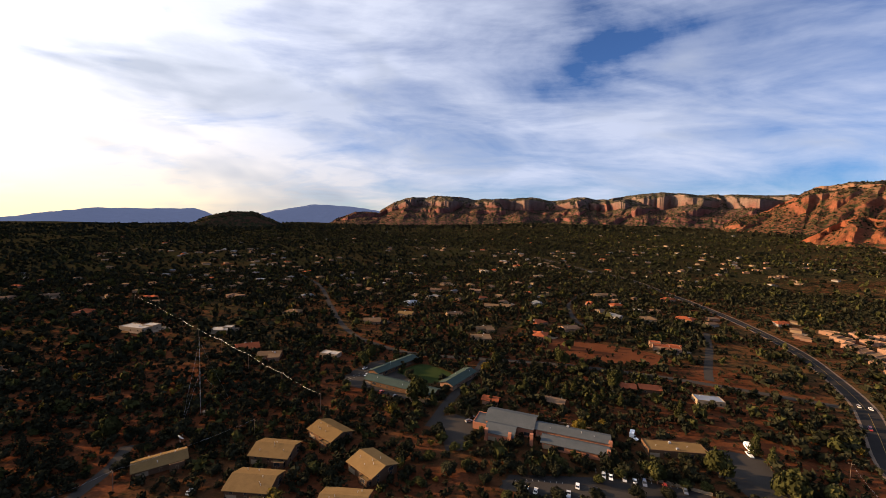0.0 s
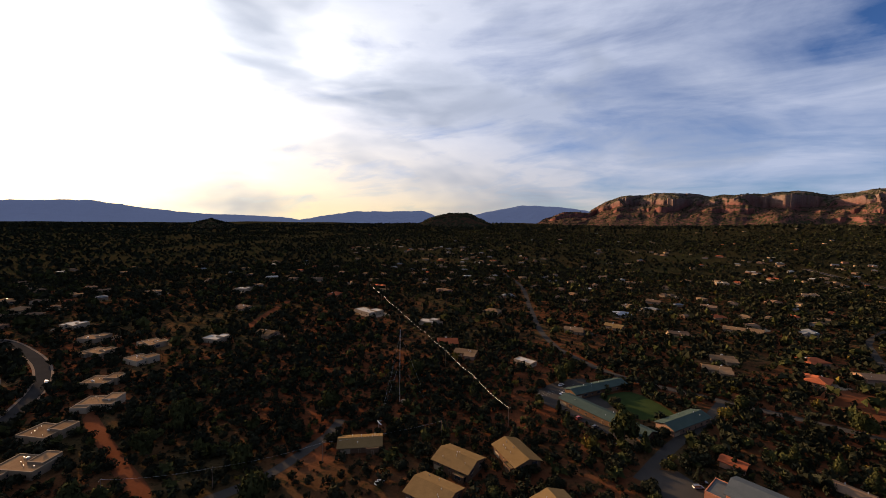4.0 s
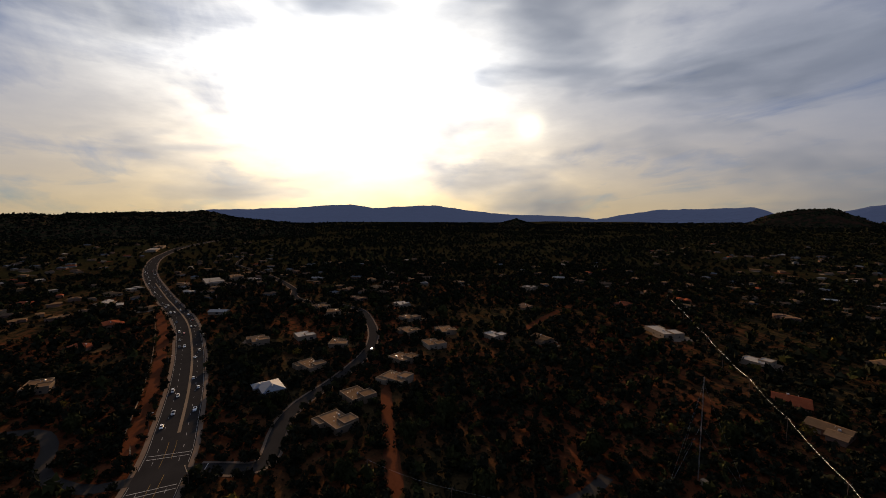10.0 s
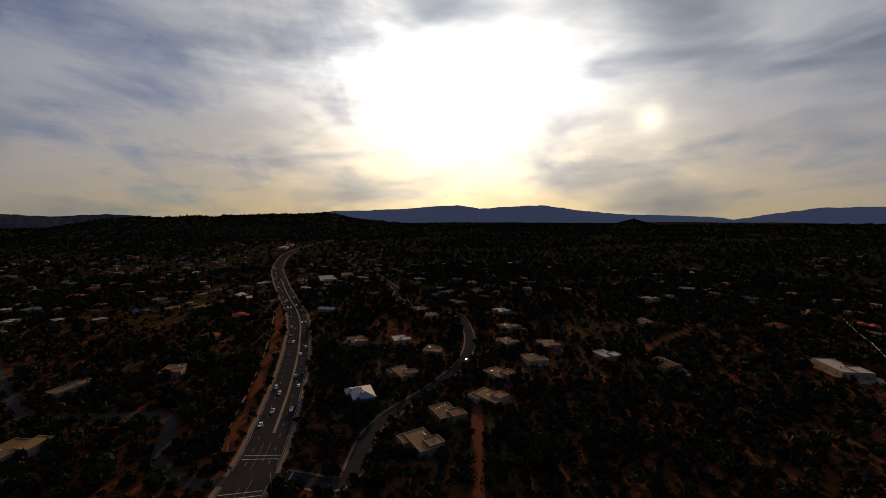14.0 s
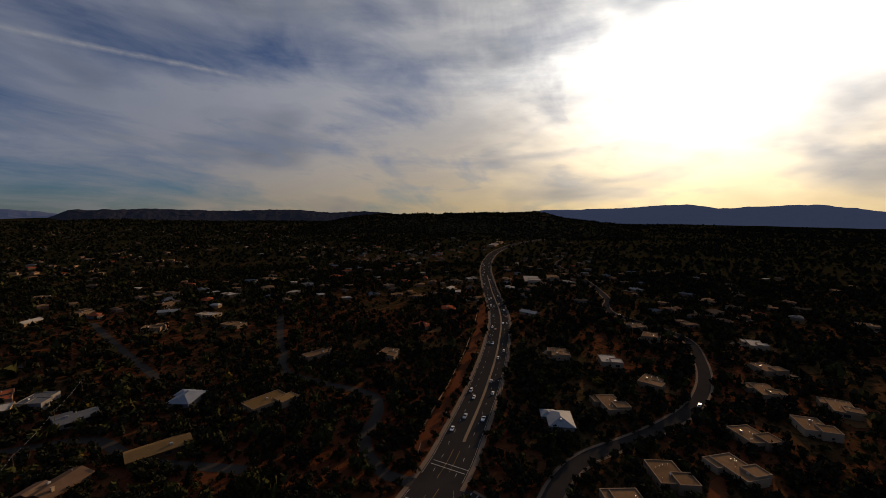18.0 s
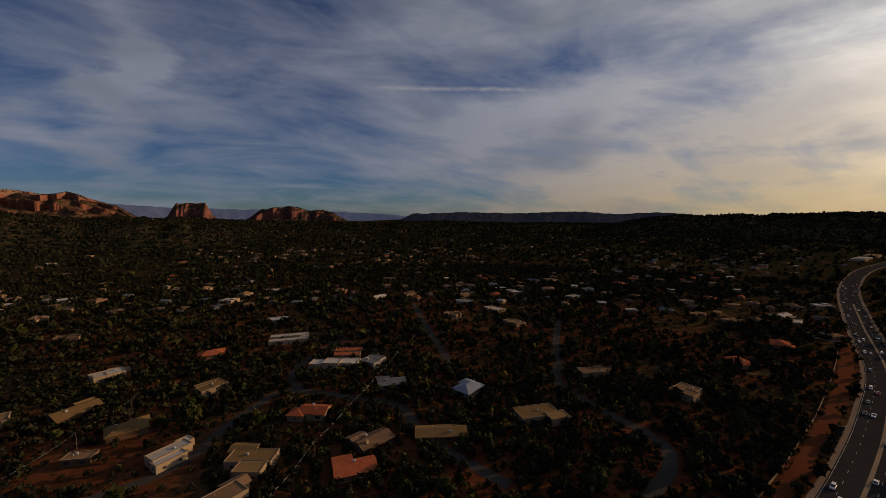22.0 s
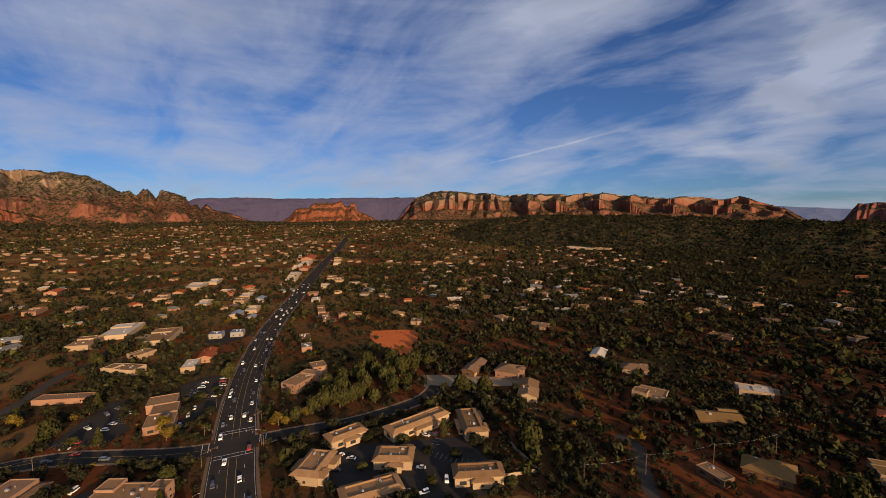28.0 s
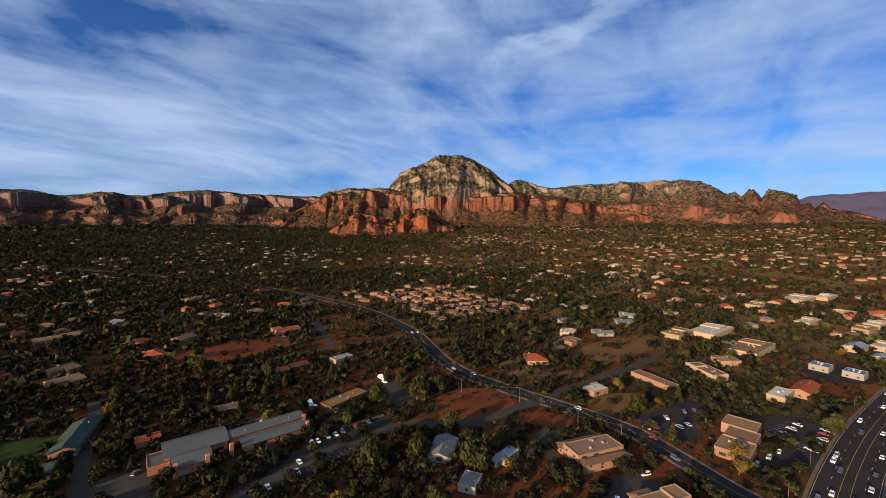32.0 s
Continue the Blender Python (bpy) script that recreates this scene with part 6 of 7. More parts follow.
def plant(name, spots, radii, protos, mat, label, category="scrub trees", ground=None):
    """Many trees as one mesh: each spot takes one of the grown shapes, turned and scaled."""
    n = len(spots)
    if n == 0:
        return
    pick = RNG.integers(0, len(protos), n)
    turn = RNG.uniform(0, 2 * math.pi, n)
    tall = RNG.uniform(0.8, 1.25, n)
    ground = land(spots[:, 0], spots[:, 1]) if ground is None else ground
    chunks = []
    for k, proto in enumerate(protos):
        m = pick == k
        c, s = np.cos(turn[m])[:, None, None], np.sin(turn[m])[:, None, None]
        r = radii[m][:, None, None]
        x, y, z = proto[None, ..., 0], proto[None, ..., 1], proto[None, ..., 2]
        X = spots[m, 0][:, None, None] + (x * c - y * s) * r
        Y = spots[m, 1][:, None, None] + (x * s + y * c) * r
        Z = ground[m][:, None, None] + z * r * tall[m][:, None, None]
        chunks.append(np.stack([X, Y, Z], -1).reshape(-1, 3))
    v = np.concatenate(chunks)
    f = np.arange(len(v), dtype=np.int32).reshape(-1, protos[0].shape[1])
    tagged(new(name, mesh_from(name, v, f, mat)), label, category, kind="stuff")


def open_spots(xy, margin):
    """Which spots lie off roads, lots and buildings."""
    ok = np.ones(len(xy), bool)
    for line, half in ROADS.values():
        near = (xy[:, 0] > line[:, 0].min() - 20) & (xy[:, 0] < line[:, 0].max() + 20) & (xy[:, 1] > line[:, 1].min() - 20) & (xy[:, 1] < line[:, 1].max() + 20)
        i = np.where(near)[0]
        if len(i):
            ok[i[apart(xy[i], line) < half + margin + (1.5 if half > 5 else 0)]] = False
    for poly, keep in AREAS:
        i = np.where(ok)[0]
        hit = inside(xy[i], poly)
        if not keep:
            hit &= RNG.random(len(i)) < 0.8
        ok[i[hit]] = False
    b = np.array(BUILT)
    if len(b):
        cell = {}
        for x, y, r in b:
            for gx in range(int((x - r - 3) // 40), int((x + r + 3) // 40) + 1):
                for gy in range(int((y - r - 3) // 40), int((y + r + 3) // 40) + 1):
                    cell.setdefault((gx, gy), []).append((x, y, r))
        for j in np.where(ok)[0]:
            for x, y, r in cell.get((int(xy[j, 0] // 40), int(xy[j, 1] // 40)), ()):
                if (xy[j, 0] - x) ** 2 + (xy[j, 1] - y) ** 2 < (r * 0.86 + margin) ** 2:
                    ok[j] = False
                    break
    return ok


def spread(lo, hi, count):
    """Spots over a ring round the crossroads."""
    r = np.sqrt(RNG.uniform(lo**2, hi**2, count))
    a = RNG.uniform(0, 2 * math.pi, count)
    return np.stack([-50 + r * np.cos(a), 48 + r * np.sin(a)], 1)


def thinned(xy, scale, lo, hi, floor):
    """Clearings and thickets; the built-up east side is more open."""
    d = fbm(xy[:, 0] / scale, xy[:, 1] / scale, 3, 3)
    head = np.degrees(np.arctan2(-(xy[:, 0] + 50), xy[:, 1] - 48)) % 360
    d = d - 0.12 * np.clip(1.3 - np.abs(head - 258) / 48, 0, 1) + 0.08 * np.clip(1.3 - np.abs(head - 175) / 50, 0, 1) + 0.09 * np.clip(1.4 - np.abs((head + 160) % 360 - 160 - 15) / 60, 0, 1)
    return RNG.random(len(xy)) < np.clip((d - lo) / (hi - lo), floor, 1)


def make_woods():
    near_j = [clump_tree(RNG, 112, 0.205, corners=3) for _ in range(7)]
    mid_j = [clump_tree(RNG, 18, 0.44, corners=3) for _ in range(6)]
    far_j = [clump_tree(RNG, 7, 0.85, corners=3) for _ in range(6)]
    brush = [clump_tree(RNG, 12, 0.50, 0.6, corners=3) for _ in range(4)]
    a = spread(105, 360, 27000)
    a = a[thinned(a, 70, 0.30, 0.50, 0.3)]
    a = a[open_spots(a, 0.6)]
    ra = RNG.gamma(6, 0.335, len(a)).clip(0.8, 4.2)
    warm = RNG.random(len(a))
    close = np.hypot(a[:, 0] + 50, a[:, 1] - 48) < 235
    some_j = [clump_tree(RNG, 42, 0.33, corners=3) for _ in range(6)]
    for near, shapes in ((close, near_j), (~close, some_j)):
        m = near & (warm < 0.86)
        plant("juniper_scrub", a[m], ra[m], shapes, M_JUNIPER, "dark green juniper and pinyon scrub")
    plant("broadleaf_scrub", a[(warm >= 0.86) & (warm < 0.95)], ra[(warm >= 0.86) & (warm < 0.95)] * 1.2, some_j, M_COTTONWOOD, "brighter green oak and mesquite scrub")
    plant("autumn_scrub", a[warm >= 0.99], ra[warm >= 0.99] * 1.1, near_j, M_AUTUMN, "yellow autumn bushes")
    g = spread(105, 420, 13000)
    g = g[open_spots(g, 0.8)]
    plant("low_brush", g, RNG.uniform(0.3, 0.9, len(g)), brush, M_SAGE, "low grey-green desert brush", "brush")
    b = spread(360, 950, 56000)
    b = b[thinned(b, 90, 0.28, 0.48, 0.3)]
    b = b[open_spots(b, 0.8)]
    rb = RNG.gamma(6, 0.46, len(b)).clip(1.3, 5.2)
    warm = RNG.random(len(b))
    plant("juniper_scrub", b[warm < 0.88], rb[warm < 0.88], mid_j, M_JUNIPER, "dark green juniper scrub farther off")
    plant("broadleaf_scrub", b[(warm >= 0.88) & (warm < 0.975)], rb[(warm >= 0.88) & (warm < 0.975)] * 1.25, mid_j, M_COTTONWOOD, "green broadleaf scrub farther off")
    plant("autumn_scrub", b[warm >= 0.994], rb[warm >= 0.994], mid_j, M_AUTUMN, "yellow autumn trees farther off")
    c = spread(950, 2500, 62000)
    c = c[thinned(c, 160, 0.33, 0.53, 0.25)]
    c = c[open_spots(c, 0.0)]
    rc = RNG.uniform(2.2, 5.0, len(c))
    # more of the brighter foliage in the far east, standing in for sunlit crowns
    warm = RNG.random(len(c)) + 0.22 * (c[:, 0] > 600)
    plant("far_woods", c[warm < 0.85], rc[warm < 0.85], far_j, M_JUNIPER, "distant dark juniper woodland", "woods")
    plant("far_woods", c[warm >= 0.85], rc[warm >= 0.85], far_j, M_COTTONWOOD, "distant green woodland", "woods")
    h = np.concatenate(SCRUB)
    plant("hillside_scrub", h, RNG.uniform(2.6, 5.5, len(h)), [clump_tree(RNG, 4, 0.92, corners=3) for _ in range(4)], M_JUNIPER, "scrub and junipers on the rocky slopes", "scrub", h[:, 2] - 1.0)
    d = spread(2500, 4000, 26000)
    d = d[thinned(d, 260, 0.30, 0.50, 0.4)]
    plant("far_woods", d, RNG.uniform(4.0, 7.5, len(d)), [clump_tree(RNG, 4, 1.1, corners=3) for _ in range(4)], M_JUNIPER, "distant dark juniper woodland", "woods")


make_woods()

# ---- single trees ----
def limb_mesh(tall, spread_, seed):
    rng = random.Random(seed)
    bm = bmesh.new()
    tube(bm, (0, 0, -0.3), (0.1, 0.05, tall * 0.45), 0.05 * tall * 0.8, 0.03 * tall, 7)
    for k in range(5):
        a = k * 1.26 + rng.uniform(-0.3, 0.3)
        z = tall * rng.uniform(0.28, 0.45)
        tube(bm, (0.08, 0.04, z), (math.cos(a) * spread_ * 0.55, math.sin(a) * spread_ * 0.55, z + tall * rng.uniform(0.2, 0.34)), 0.02 * tall, 0.008 * tall, 5)
    return finish(bm, "trunk", M_BARK)


def crown_mesh(tall, spread_, n, size, mat, kind, seed):
    rng = np.random.default_rng(seed)
    q = clump_tree(rng, n, size, 1.0, kind, 3)
    low, top = q[..., 2].min(), q[..., 2].max()
    q[..., 2] = (q[..., 2] - low) / (top - low) * tall * 0.93 + tall * 0.07
    q[..., :2] *= spread_ * 1.15
    return mesh_from("crown", q.reshape(-1, 3), np.arange(n * 3).reshape(-1, 3), mat)


def tree(x, y, tall, spread_, mat, label, name="tree", n=1000, size=0.115, kind="round", seed=1, group=""):
    t = thing(name, pose(x, y, 0), label, "tree", group)
    part("trunk", limb_mesh(tall, spread_, seed), t)
    part("crown", crown_mesh(tall, spread_, n, size, mat, kind, seed), t)
    return t


TREES = {
    "green": [tree(137, -65, 10, 4.2, M_COTTONWOOD, "tall green cottonwood beside the road", "cottonwood", seed=2), tree(141, -77, 12, 4.6, M_COTTONWOOD, "tall green cottonwood with a wide crown", "cottonwood", seed=3)],
    "yellow": [tree(140, -56, 8, 4.4, M_AUTUMN, "cottonwood with yellow autumn leaves", "cottonwood", seed=4), tree(97, 233, 5, 2.6, M_AUTUMN, "small tree with yellow autumn leaves", "cottonwood", seed=5)],
    "pine": [tree(68, 266, 9, 3.0, M_JUNIPER, "dark green conical cypress tree", "cypress", kind="cone", seed=6), tree(102, 259, 11, 3.4, M_COTTONWOOD, "tall bright green cypress tree", "cypress", kind="cone", seed=7)],
    "juniper": [tree(35, 190, 6, 3.6, M_JUNIPER, "full dark green juniper", "juniper", seed=8), tree(48, 185, 5, 3.0, M_JUNIPER, "rounded dark green juniper", "juniper", seed=9), tree(102, 192, 4.5, 2.8, M_COTTONWOOD, "small green parking lot tree", "ash_tree", seed=10)],
}
TR = random.Random(5)


def more(kind, spots):
    for x, y in spots:
        src = TREES[kind][TR.randrange(len(TREES[kind]))]
        ob = copy_thing(src, pose(x, y, 0, 0, 0, TR.uniform(0, 360)))
        ob.scale = [TR.uniform(1.1, 1.5) if kind == "green" else TR.uniform(0.8, 1.2)] * 3


more("green", [(137, -93), (138, -110), (144, -132), (154, -151), (155, -167), (154, -178), (141, -84), (126, -112), (133, -129), (139, -103), (133, -143), (154, -120), (165, -108), (162, -96), (150, -100), (148, -118), (160, -135), (144, -88), (101, -166), (90, -177), (150, -140), (172, -155), (176, -136), (104, 338), (47, 335), (126, 291), (335, 20), (318, 263), (168, -122), (158, -158), (-59, 341), (-62, 321), (98, 130), (128, 129), (80, 144)])
more("yellow", [(138, -60), (141, -72), (164, -5), (36, 315), (80, 226), (-213, 390), (304, 252), (339, 193), (318, 258), (170, -10), (-60, 330), (177, -7), (240, 60)])
more("pine", [(95, 281), (60, 279), (77, 280), (86, 272), (110, 268), (120, 262), (34, 261), (126, 99), (-4, 255), (150, 247)])
more("juniper", [(16, 207), (125, 197), (124, 183), (75, 181), (-28, 257), (-4, 196), (-36, 204), (-58, 184), (-104, 181), (60, 192), (184, 231), (125, 69), (211, 58), (283, 81), (128, 118), (136, 281), (102, 172), (88, 172), (70, 170), (52, 168)])
more("juniper", [(30, 168), (112, 186), (22, 180), (14, 190), (5, 185), (-8, 176), (-16, 204), (-50, 180), (-62, 190), (95, -45), (104, -56), (70, -70), (55, -75), (76, -98), (48, -110), (92, -92), (60, -102), (110, -98), (40, -88), (130, 2)])
more("juniper", [(122, 46), (150, 30), (166, 44), (172, 64), (156, 82), (138, 96), (100, 60), (84, 36), (76, 58), (212, -14), (230, 30), (248, 44), (200, 50)])
for k in range(150):
    r, a = TR.uniform(60, 260), TR.uniform(0, 2 * math.pi)
    p = np.array([[-50 + r * math.cos(a), 48 + r * math.sin(a)]])
    if open_spots(p, 4.0)[0]:
        more(TR.choice(("juniper", "juniper", "juniper", "green", "pine")), [tuple(p[0])])


# trees and shrubs in the planted rims of the lots
for ob in [o for o in bpy.data.objects if o.name.split(".")[0] == "parking_lot"]:
    rim = [ob.matrix_world @ v.co for v in ob.data.vertices]
    mid = sum(rim, Vector()) / len(rim)
    if math.hypot(mid.x + 50, mid.y - 48) > 330:
        continue
    for p, q in zip(rim, rim[1:] + rim[:1]):
        for k in range(int((q - p).length / 7.5)):
            spot = p.lerp(q, (k + TR.uniform(0.2, 0.8)) * 7.5 / (q - p).length)
            spot += (spot - mid).normalized() * TR.uniform(-0.5, 2.5)
            if TR.random() < 0.55 and all((spot.x - x) ** 2 + (spot.y - y) ** 2 > (r * 0.8 + 2) ** 2 for x, y, r in BUILT) and all(apart([(spot.x, spot.y)], line)[0] > half + 1.5 for line, half in ROADS.values()):
                more(TR.choice(("juniper", "juniper", "green", "pine") if TR.random() < 0.5 else ("juniper",)), [(spot.x, spot.y)])


# ---- vehicles ----
def car_proto(x, y, z, deg, length, width, height, name, label, style="sedan", paint=None):
    car = thing(name, pose(x, y, z, 0, 0, deg), label, "car", "cars on the roads and lots")
    l, w = length / 2, width / 2
    bm = bmesh.new()
    waist = height * 0.55
    outline = [(-l, 0.35), (l * 0.98, 0.32), (l, 0.6), (l * 0.92, waist * 0.92), (l * 0.45, waist), (-l * 0.95, waist), (-l, waist * 0.8)]
    sides = [[bm.verts.new((px, s * w * (0.98 if pz > 0.5 else 0.92), pz)) for px, pz in outline] for s in (-1, 1)]
    bm.faces.new(sides[0])
    bm.faces.new(sides[1][::-1])
    for i in range(len(outline)):
        j = (i + 1) % len(outline)
        bm.faces.new((sides[0][j], sides[0][i], sides[1][i], sides[1][j]))
    front, rear = (0.42, -0.75) if style == "sedan" else (0.45, -0.96) if style == "suv" else (0.42, -0.1)
    roof_f, roof_r = front - 0.28, rear + (0.22 if style == "sedan" else 0.06)
    box_top = [(roof_r * l, -w * 0.72), (roof_f * l, -w * 0.72), (roof_f * l, w * 0.72), (roof_r * l, w * 0.72)]
    t0 = [bm.verts.new((px, py, height - 0.06)) for px, py in box_top]
    t1 = [bm.verts.new((px, py, height)) for px, py in box_top]
    bm.faces.new(t1)
    bm.faces.new(t0[::-1])
    for i in range(4):
        bm.faces.new((t0[i], t0[(i + 1) % 4], t1[(i + 1) % 4], t1[i]))
    bmesh.ops.recalc_face_normals(bm, faces=bm.faces)
    part("body", finish(bm, "body", paint or M_PAINT), car)
    bm = bmesh.new()
    b = [bm.verts.new(p) for p in ((rear * l, -w * 0.88, waist - 0.02), (front * l, -w * 0.88, waist - 0.02), (front * l, w * 0.88, waist - 0.02), (rear * l, w * 0.88, waist - 0.02))]
    t = [bm.verts.new((px, py, height - 0.06)) for px, py in box_top]
    for i in range(4):
        bm.faces.new((b[i], b[(i + 1) % 4], t[(i + 1) % 4], t[i]))
    part("cabin_glass", finish(bm, "cabin_glass", M_GLASS), car, "dark tinted glass")
    wheel = bmesh.new()
    tube(wheel, (0, -0.12, 0), (0, 0.12, 0), 0.34, 0.34, 12)
    wheel = finish(wheel, "wheel", M_RUBBER)
    for px in (-0.62, 0.62):
        for py in (-1, 1):
            part("wheel", wheel, car, m=pose(px * l, py * (w - 0.1), 0.34))
    return car


M_WHITE_PAINT = mottled("white_vehicle_paint", (0.74, 0.74, 0.72), (0.80, 0.80, 0.78), 0.3, 2.0, 0.35)
LOTZ = 0.06
CARS = [car_proto(20, 241, LOTZ, 30, 4.6, 1.8, 1.45, "car", "sedan parked on the asphalt lot"), car_proto(54, 173, LOTZ, 70, 4.7, 1.9, 1.75, "car", "sport utility car parked in a bay", "suv"), car_proto(164, 207, LOTZ, 80, 5.4, 1.95, 1.8, "pickup_truck", "pickup truck with an open bed", "pickup")]
CR = random.Random(9)


def put_car(x, y, deg, z=LOTZ):
    copy_thing(CARS[CR.choice((0, 0, 1, 1, 2))], pose(x, y, z, 0, 0, deg))


for x, y, deg in ((18, 236, 30), (58, 172, 70), (71, 175, 70), (79, 186, 250), (82, 185, 250), (88, 184, 250), (92, 182, 250), (96, 181, 250), (110, 221, 100), (-106, 168, 80), (115, 40, 20), (100, 33, -40), (141, 32, 140), (209, 27, 20), (224, 18, 10), (217, 7, 10), (193, 32, 60), (189, 36, 60)):
    put_car(x, y, deg)
for x, y, deg in ((177, -13, 170), (188, -19, 165), (197, -24, 165), (168, -16, 120), (78, -61, 40), (82, -71, 40), (88, -68, 80), (74, -112, 200), (72, -115, 200), (70, -118, 200), (68, -121, 200), (38, -95, 140), (43, -77, 75), (38, -82, 75), (53, -92, 45), (44, 174, 70), (40, 175, 70), (64, 178, 70)):
    put_car(x, y, deg)
for x, y, deg in ((104, 178, 250), (112, 176, 250), (208, -38, 60), (216, -42, 60), (224, -46, 60), (232, -48, 60), (238, -50, 60), (222, -30, 60), (230, -34, 60), (238, -38, 60), (-30, 268, 60), (-40, 274, 60), (-52, 310, 60), (-56, 304, 60), (-60, 318, 60), (200, 20, 50), (206, 16, 50), (228, 12, 30)):
    put_car(x, y, deg)


def traffic(name, offset, way, start, stop, gap):
    """Cars in one lane: way is 1 along the line, -1 against it."""
    line, _ = ROADS[name]
    t, side = sides_of(line)
    run = np.concatenate([[0], np.cumsum(np.hypot(*np.diff(line, axis=0).T))])
    s = start + CR.uniform(0, gap)
    while s < stop:
        k = min(int(np.searchsorted(run, s)), len(line) - 1)
        p = line[k] + side[k] * offset
        deg = math.degrees(math.atan2(t[k, 1], t[k, 0])) + (0 if way > 0 else 180)
        z = float(land(line[k, 0], line[k, 1])) + LEVELS[name] + 0.01
        put_car(p[0], p[1], deg, z)
        s += gap * CR.uniform(0.35, 1.9)


HW_RUN = np.concatenate([[0], np.cumsum(np.hypot(*np.diff(hw, axis=0).T))])
at_x = lambda x: float(HW_RUN[int(np.argmin(np.abs(hw[:, 0] - x)))])
for off, way, gap in ((-3.6, 1, 46), (-7.2, 1, 38), (3.6, -1, 44), (7.2, -1, 40)):
    traffic("highway", off, way, at_x(-1000), at_x(-250), gap * 1.6)
    traffic("highway", off, way, at_x(60), at_x(620), gap)
traffic("creek_road", -2.8, 1, 30, 400, 60)
traffic("creek_road", 2.8, -1, 30, 400, 60)
traffic("winding_road", -2.6, 1, 60, 500, 140)


def motorhome(x, y, deg, length, label):
    t = thing("motorhome", pose(x, y, LOTZ, 0, 0, deg), label, "motorhome", "white motorhomes and trailers")
    bm = bmesh.new()
    box(bm, -length / 2, length / 2 - 1.4, -1.2, 1.2, 0.5, 3.2, 0, 0.12)
    box(bm, length / 2 - 1.4, length / 2, -1.1, 1.1, 0.5, 2.2, 0, 0.15)
    part("body", finish(bm, "body", M_WHITE_PAINT), t)
    bm = bmesh.new()
    box(bm, length / 2 - 1.0, length / 2 + 0.02, -0.95, 0.95, 1.45, 2.05)
    part("windscreen", finish(bm, "windscreen", M_GLASS), t)
    for s in (-1, 1):
        bm = bmesh.new()
        box(bm, -length * 0.3, length * 0.2, s * 1.21 - 0.02, s * 1.21 + 0.02, 1.6, 2.3)
        part("side_window", finish(bm, "side_window", M_GLASS), t)
    wheel = bmesh.new()
    tube(wheel, (0, -0.14, 0), (0, 0.14, 0), 0.42, 0.42, 12)
    wheel = finish(wheel, "wheel", M_RUBBER)
    for px in (-0.3, 0.36):
        for s in (-1, 1):
            part("wheel", wheel, t, m=pose(px * length, s * 1.05, 0.42))


for x, y, deg, ln in ((168, 213, 75, 8.0), (110, 224, 60, 6.5), (44, 238, -20, 7.0)):
    motorhome(x, y, deg, ln, "white motorhome parked on bare ground")


# ---- poles, signals, wires ----
def street_lamp(x, y, deg):
    t = thing("street_lamp", pose(x, y, 0.1, 0, 0, deg), "brown steel street lamp over the pavement", "street lamp", "street lamps along the highway")
    bm = bmesh.new()
    tube(bm, (0, 0, 0), (0, 0, 9.0), 0.13, 0.08, 8)
    part("pole", finish(bm, "pole", M_DARK_STEEL), t)
    bm = bmesh.new()
    tube(bm, (0, 0, 8.9), (2.0, 0, 9.4), 0.06, 0.05, 6)
    part("arm", finish(bm, "arm", M_DARK_STEEL), t)
    bm = bmesh.new()
    box(bm, 1.8, 2.7, -0.16, 0.16, 9.33, 9.5, 0, 0.04)
    part("lamp_head", finish(bm, "lamp_head", M_STEEL), t)
    return t


LAMP = None
for s in np.arange(at_x(-640), at_x(520), 52.0):
    k = int(np.searchsorted(HW_RUN, s))
    tt, ss = sides_of(hw)
    sign = 1 if int(s / 52) % 2 else -1
    p = hw[k] + ss[k] * sign * 13.0
    deg = math.degrees(math.atan2(-ss[k, 1] * sign, -ss[k, 0] * sign))
    if min(apart([p], ln)[0] - hf for nm, (ln, hf) in ROADS.items()) < 1.0:
        continue
    LAMP = street_lamp(p[0], p[1], deg) if LAMP is None else copy_thing(LAMP, pose(p[0], p[1], 0.1, 0, 0, deg)) and LAMP


def signal(x, y, deg, reach):
    t = thing("traffic_signal", pose(x, y, 0.1, 0, 0, deg), "traffic signal on a rust-brown mast arm", "traffic signal", "signals of the crossroads")
    bm = bmesh.new()
    tube(bm, (0, 0, 0), (0, 0, 7.5), 0.16, 0.11, 8)
    part("pole", finish(bm, "pole", M_DARK_STEEL), t)
    bm = bmesh.new()
    tube(bm, (0, 0, 6.2), (reach, 0, 6.7), 0.11, 0.06, 7)
    part("mast_arm", finish(bm, "mast_arm", M_DARK_STEEL), t)
    for k in (0.55, 0.95):
        bm = bmesh.new()
        box(bm, reach * k - 0.2, reach * k + 0.2, -0.18, 0.18, 5.5, 6.6, 0, 0.04)
        for j in range(3):
            tube(bm, (reach * k, 0.17, 5.72 + 0.33 * j), (reach * k, 0.27, 5.72 + 0.33 * j), 0.12, 0.12, 8)
        part("signal_head", finish(bm, "signal_head", M_DARK_STEEL), t)


for x, y, deg, reach in ((153, -21, 195, 9), (122, -42, 20, 9), (124, -14, 285, 8), (151, -50, 110, 8), (-218, 30, 200, 8), (-252, 0, 15, 8)):
    signal(x, y, deg, reach)


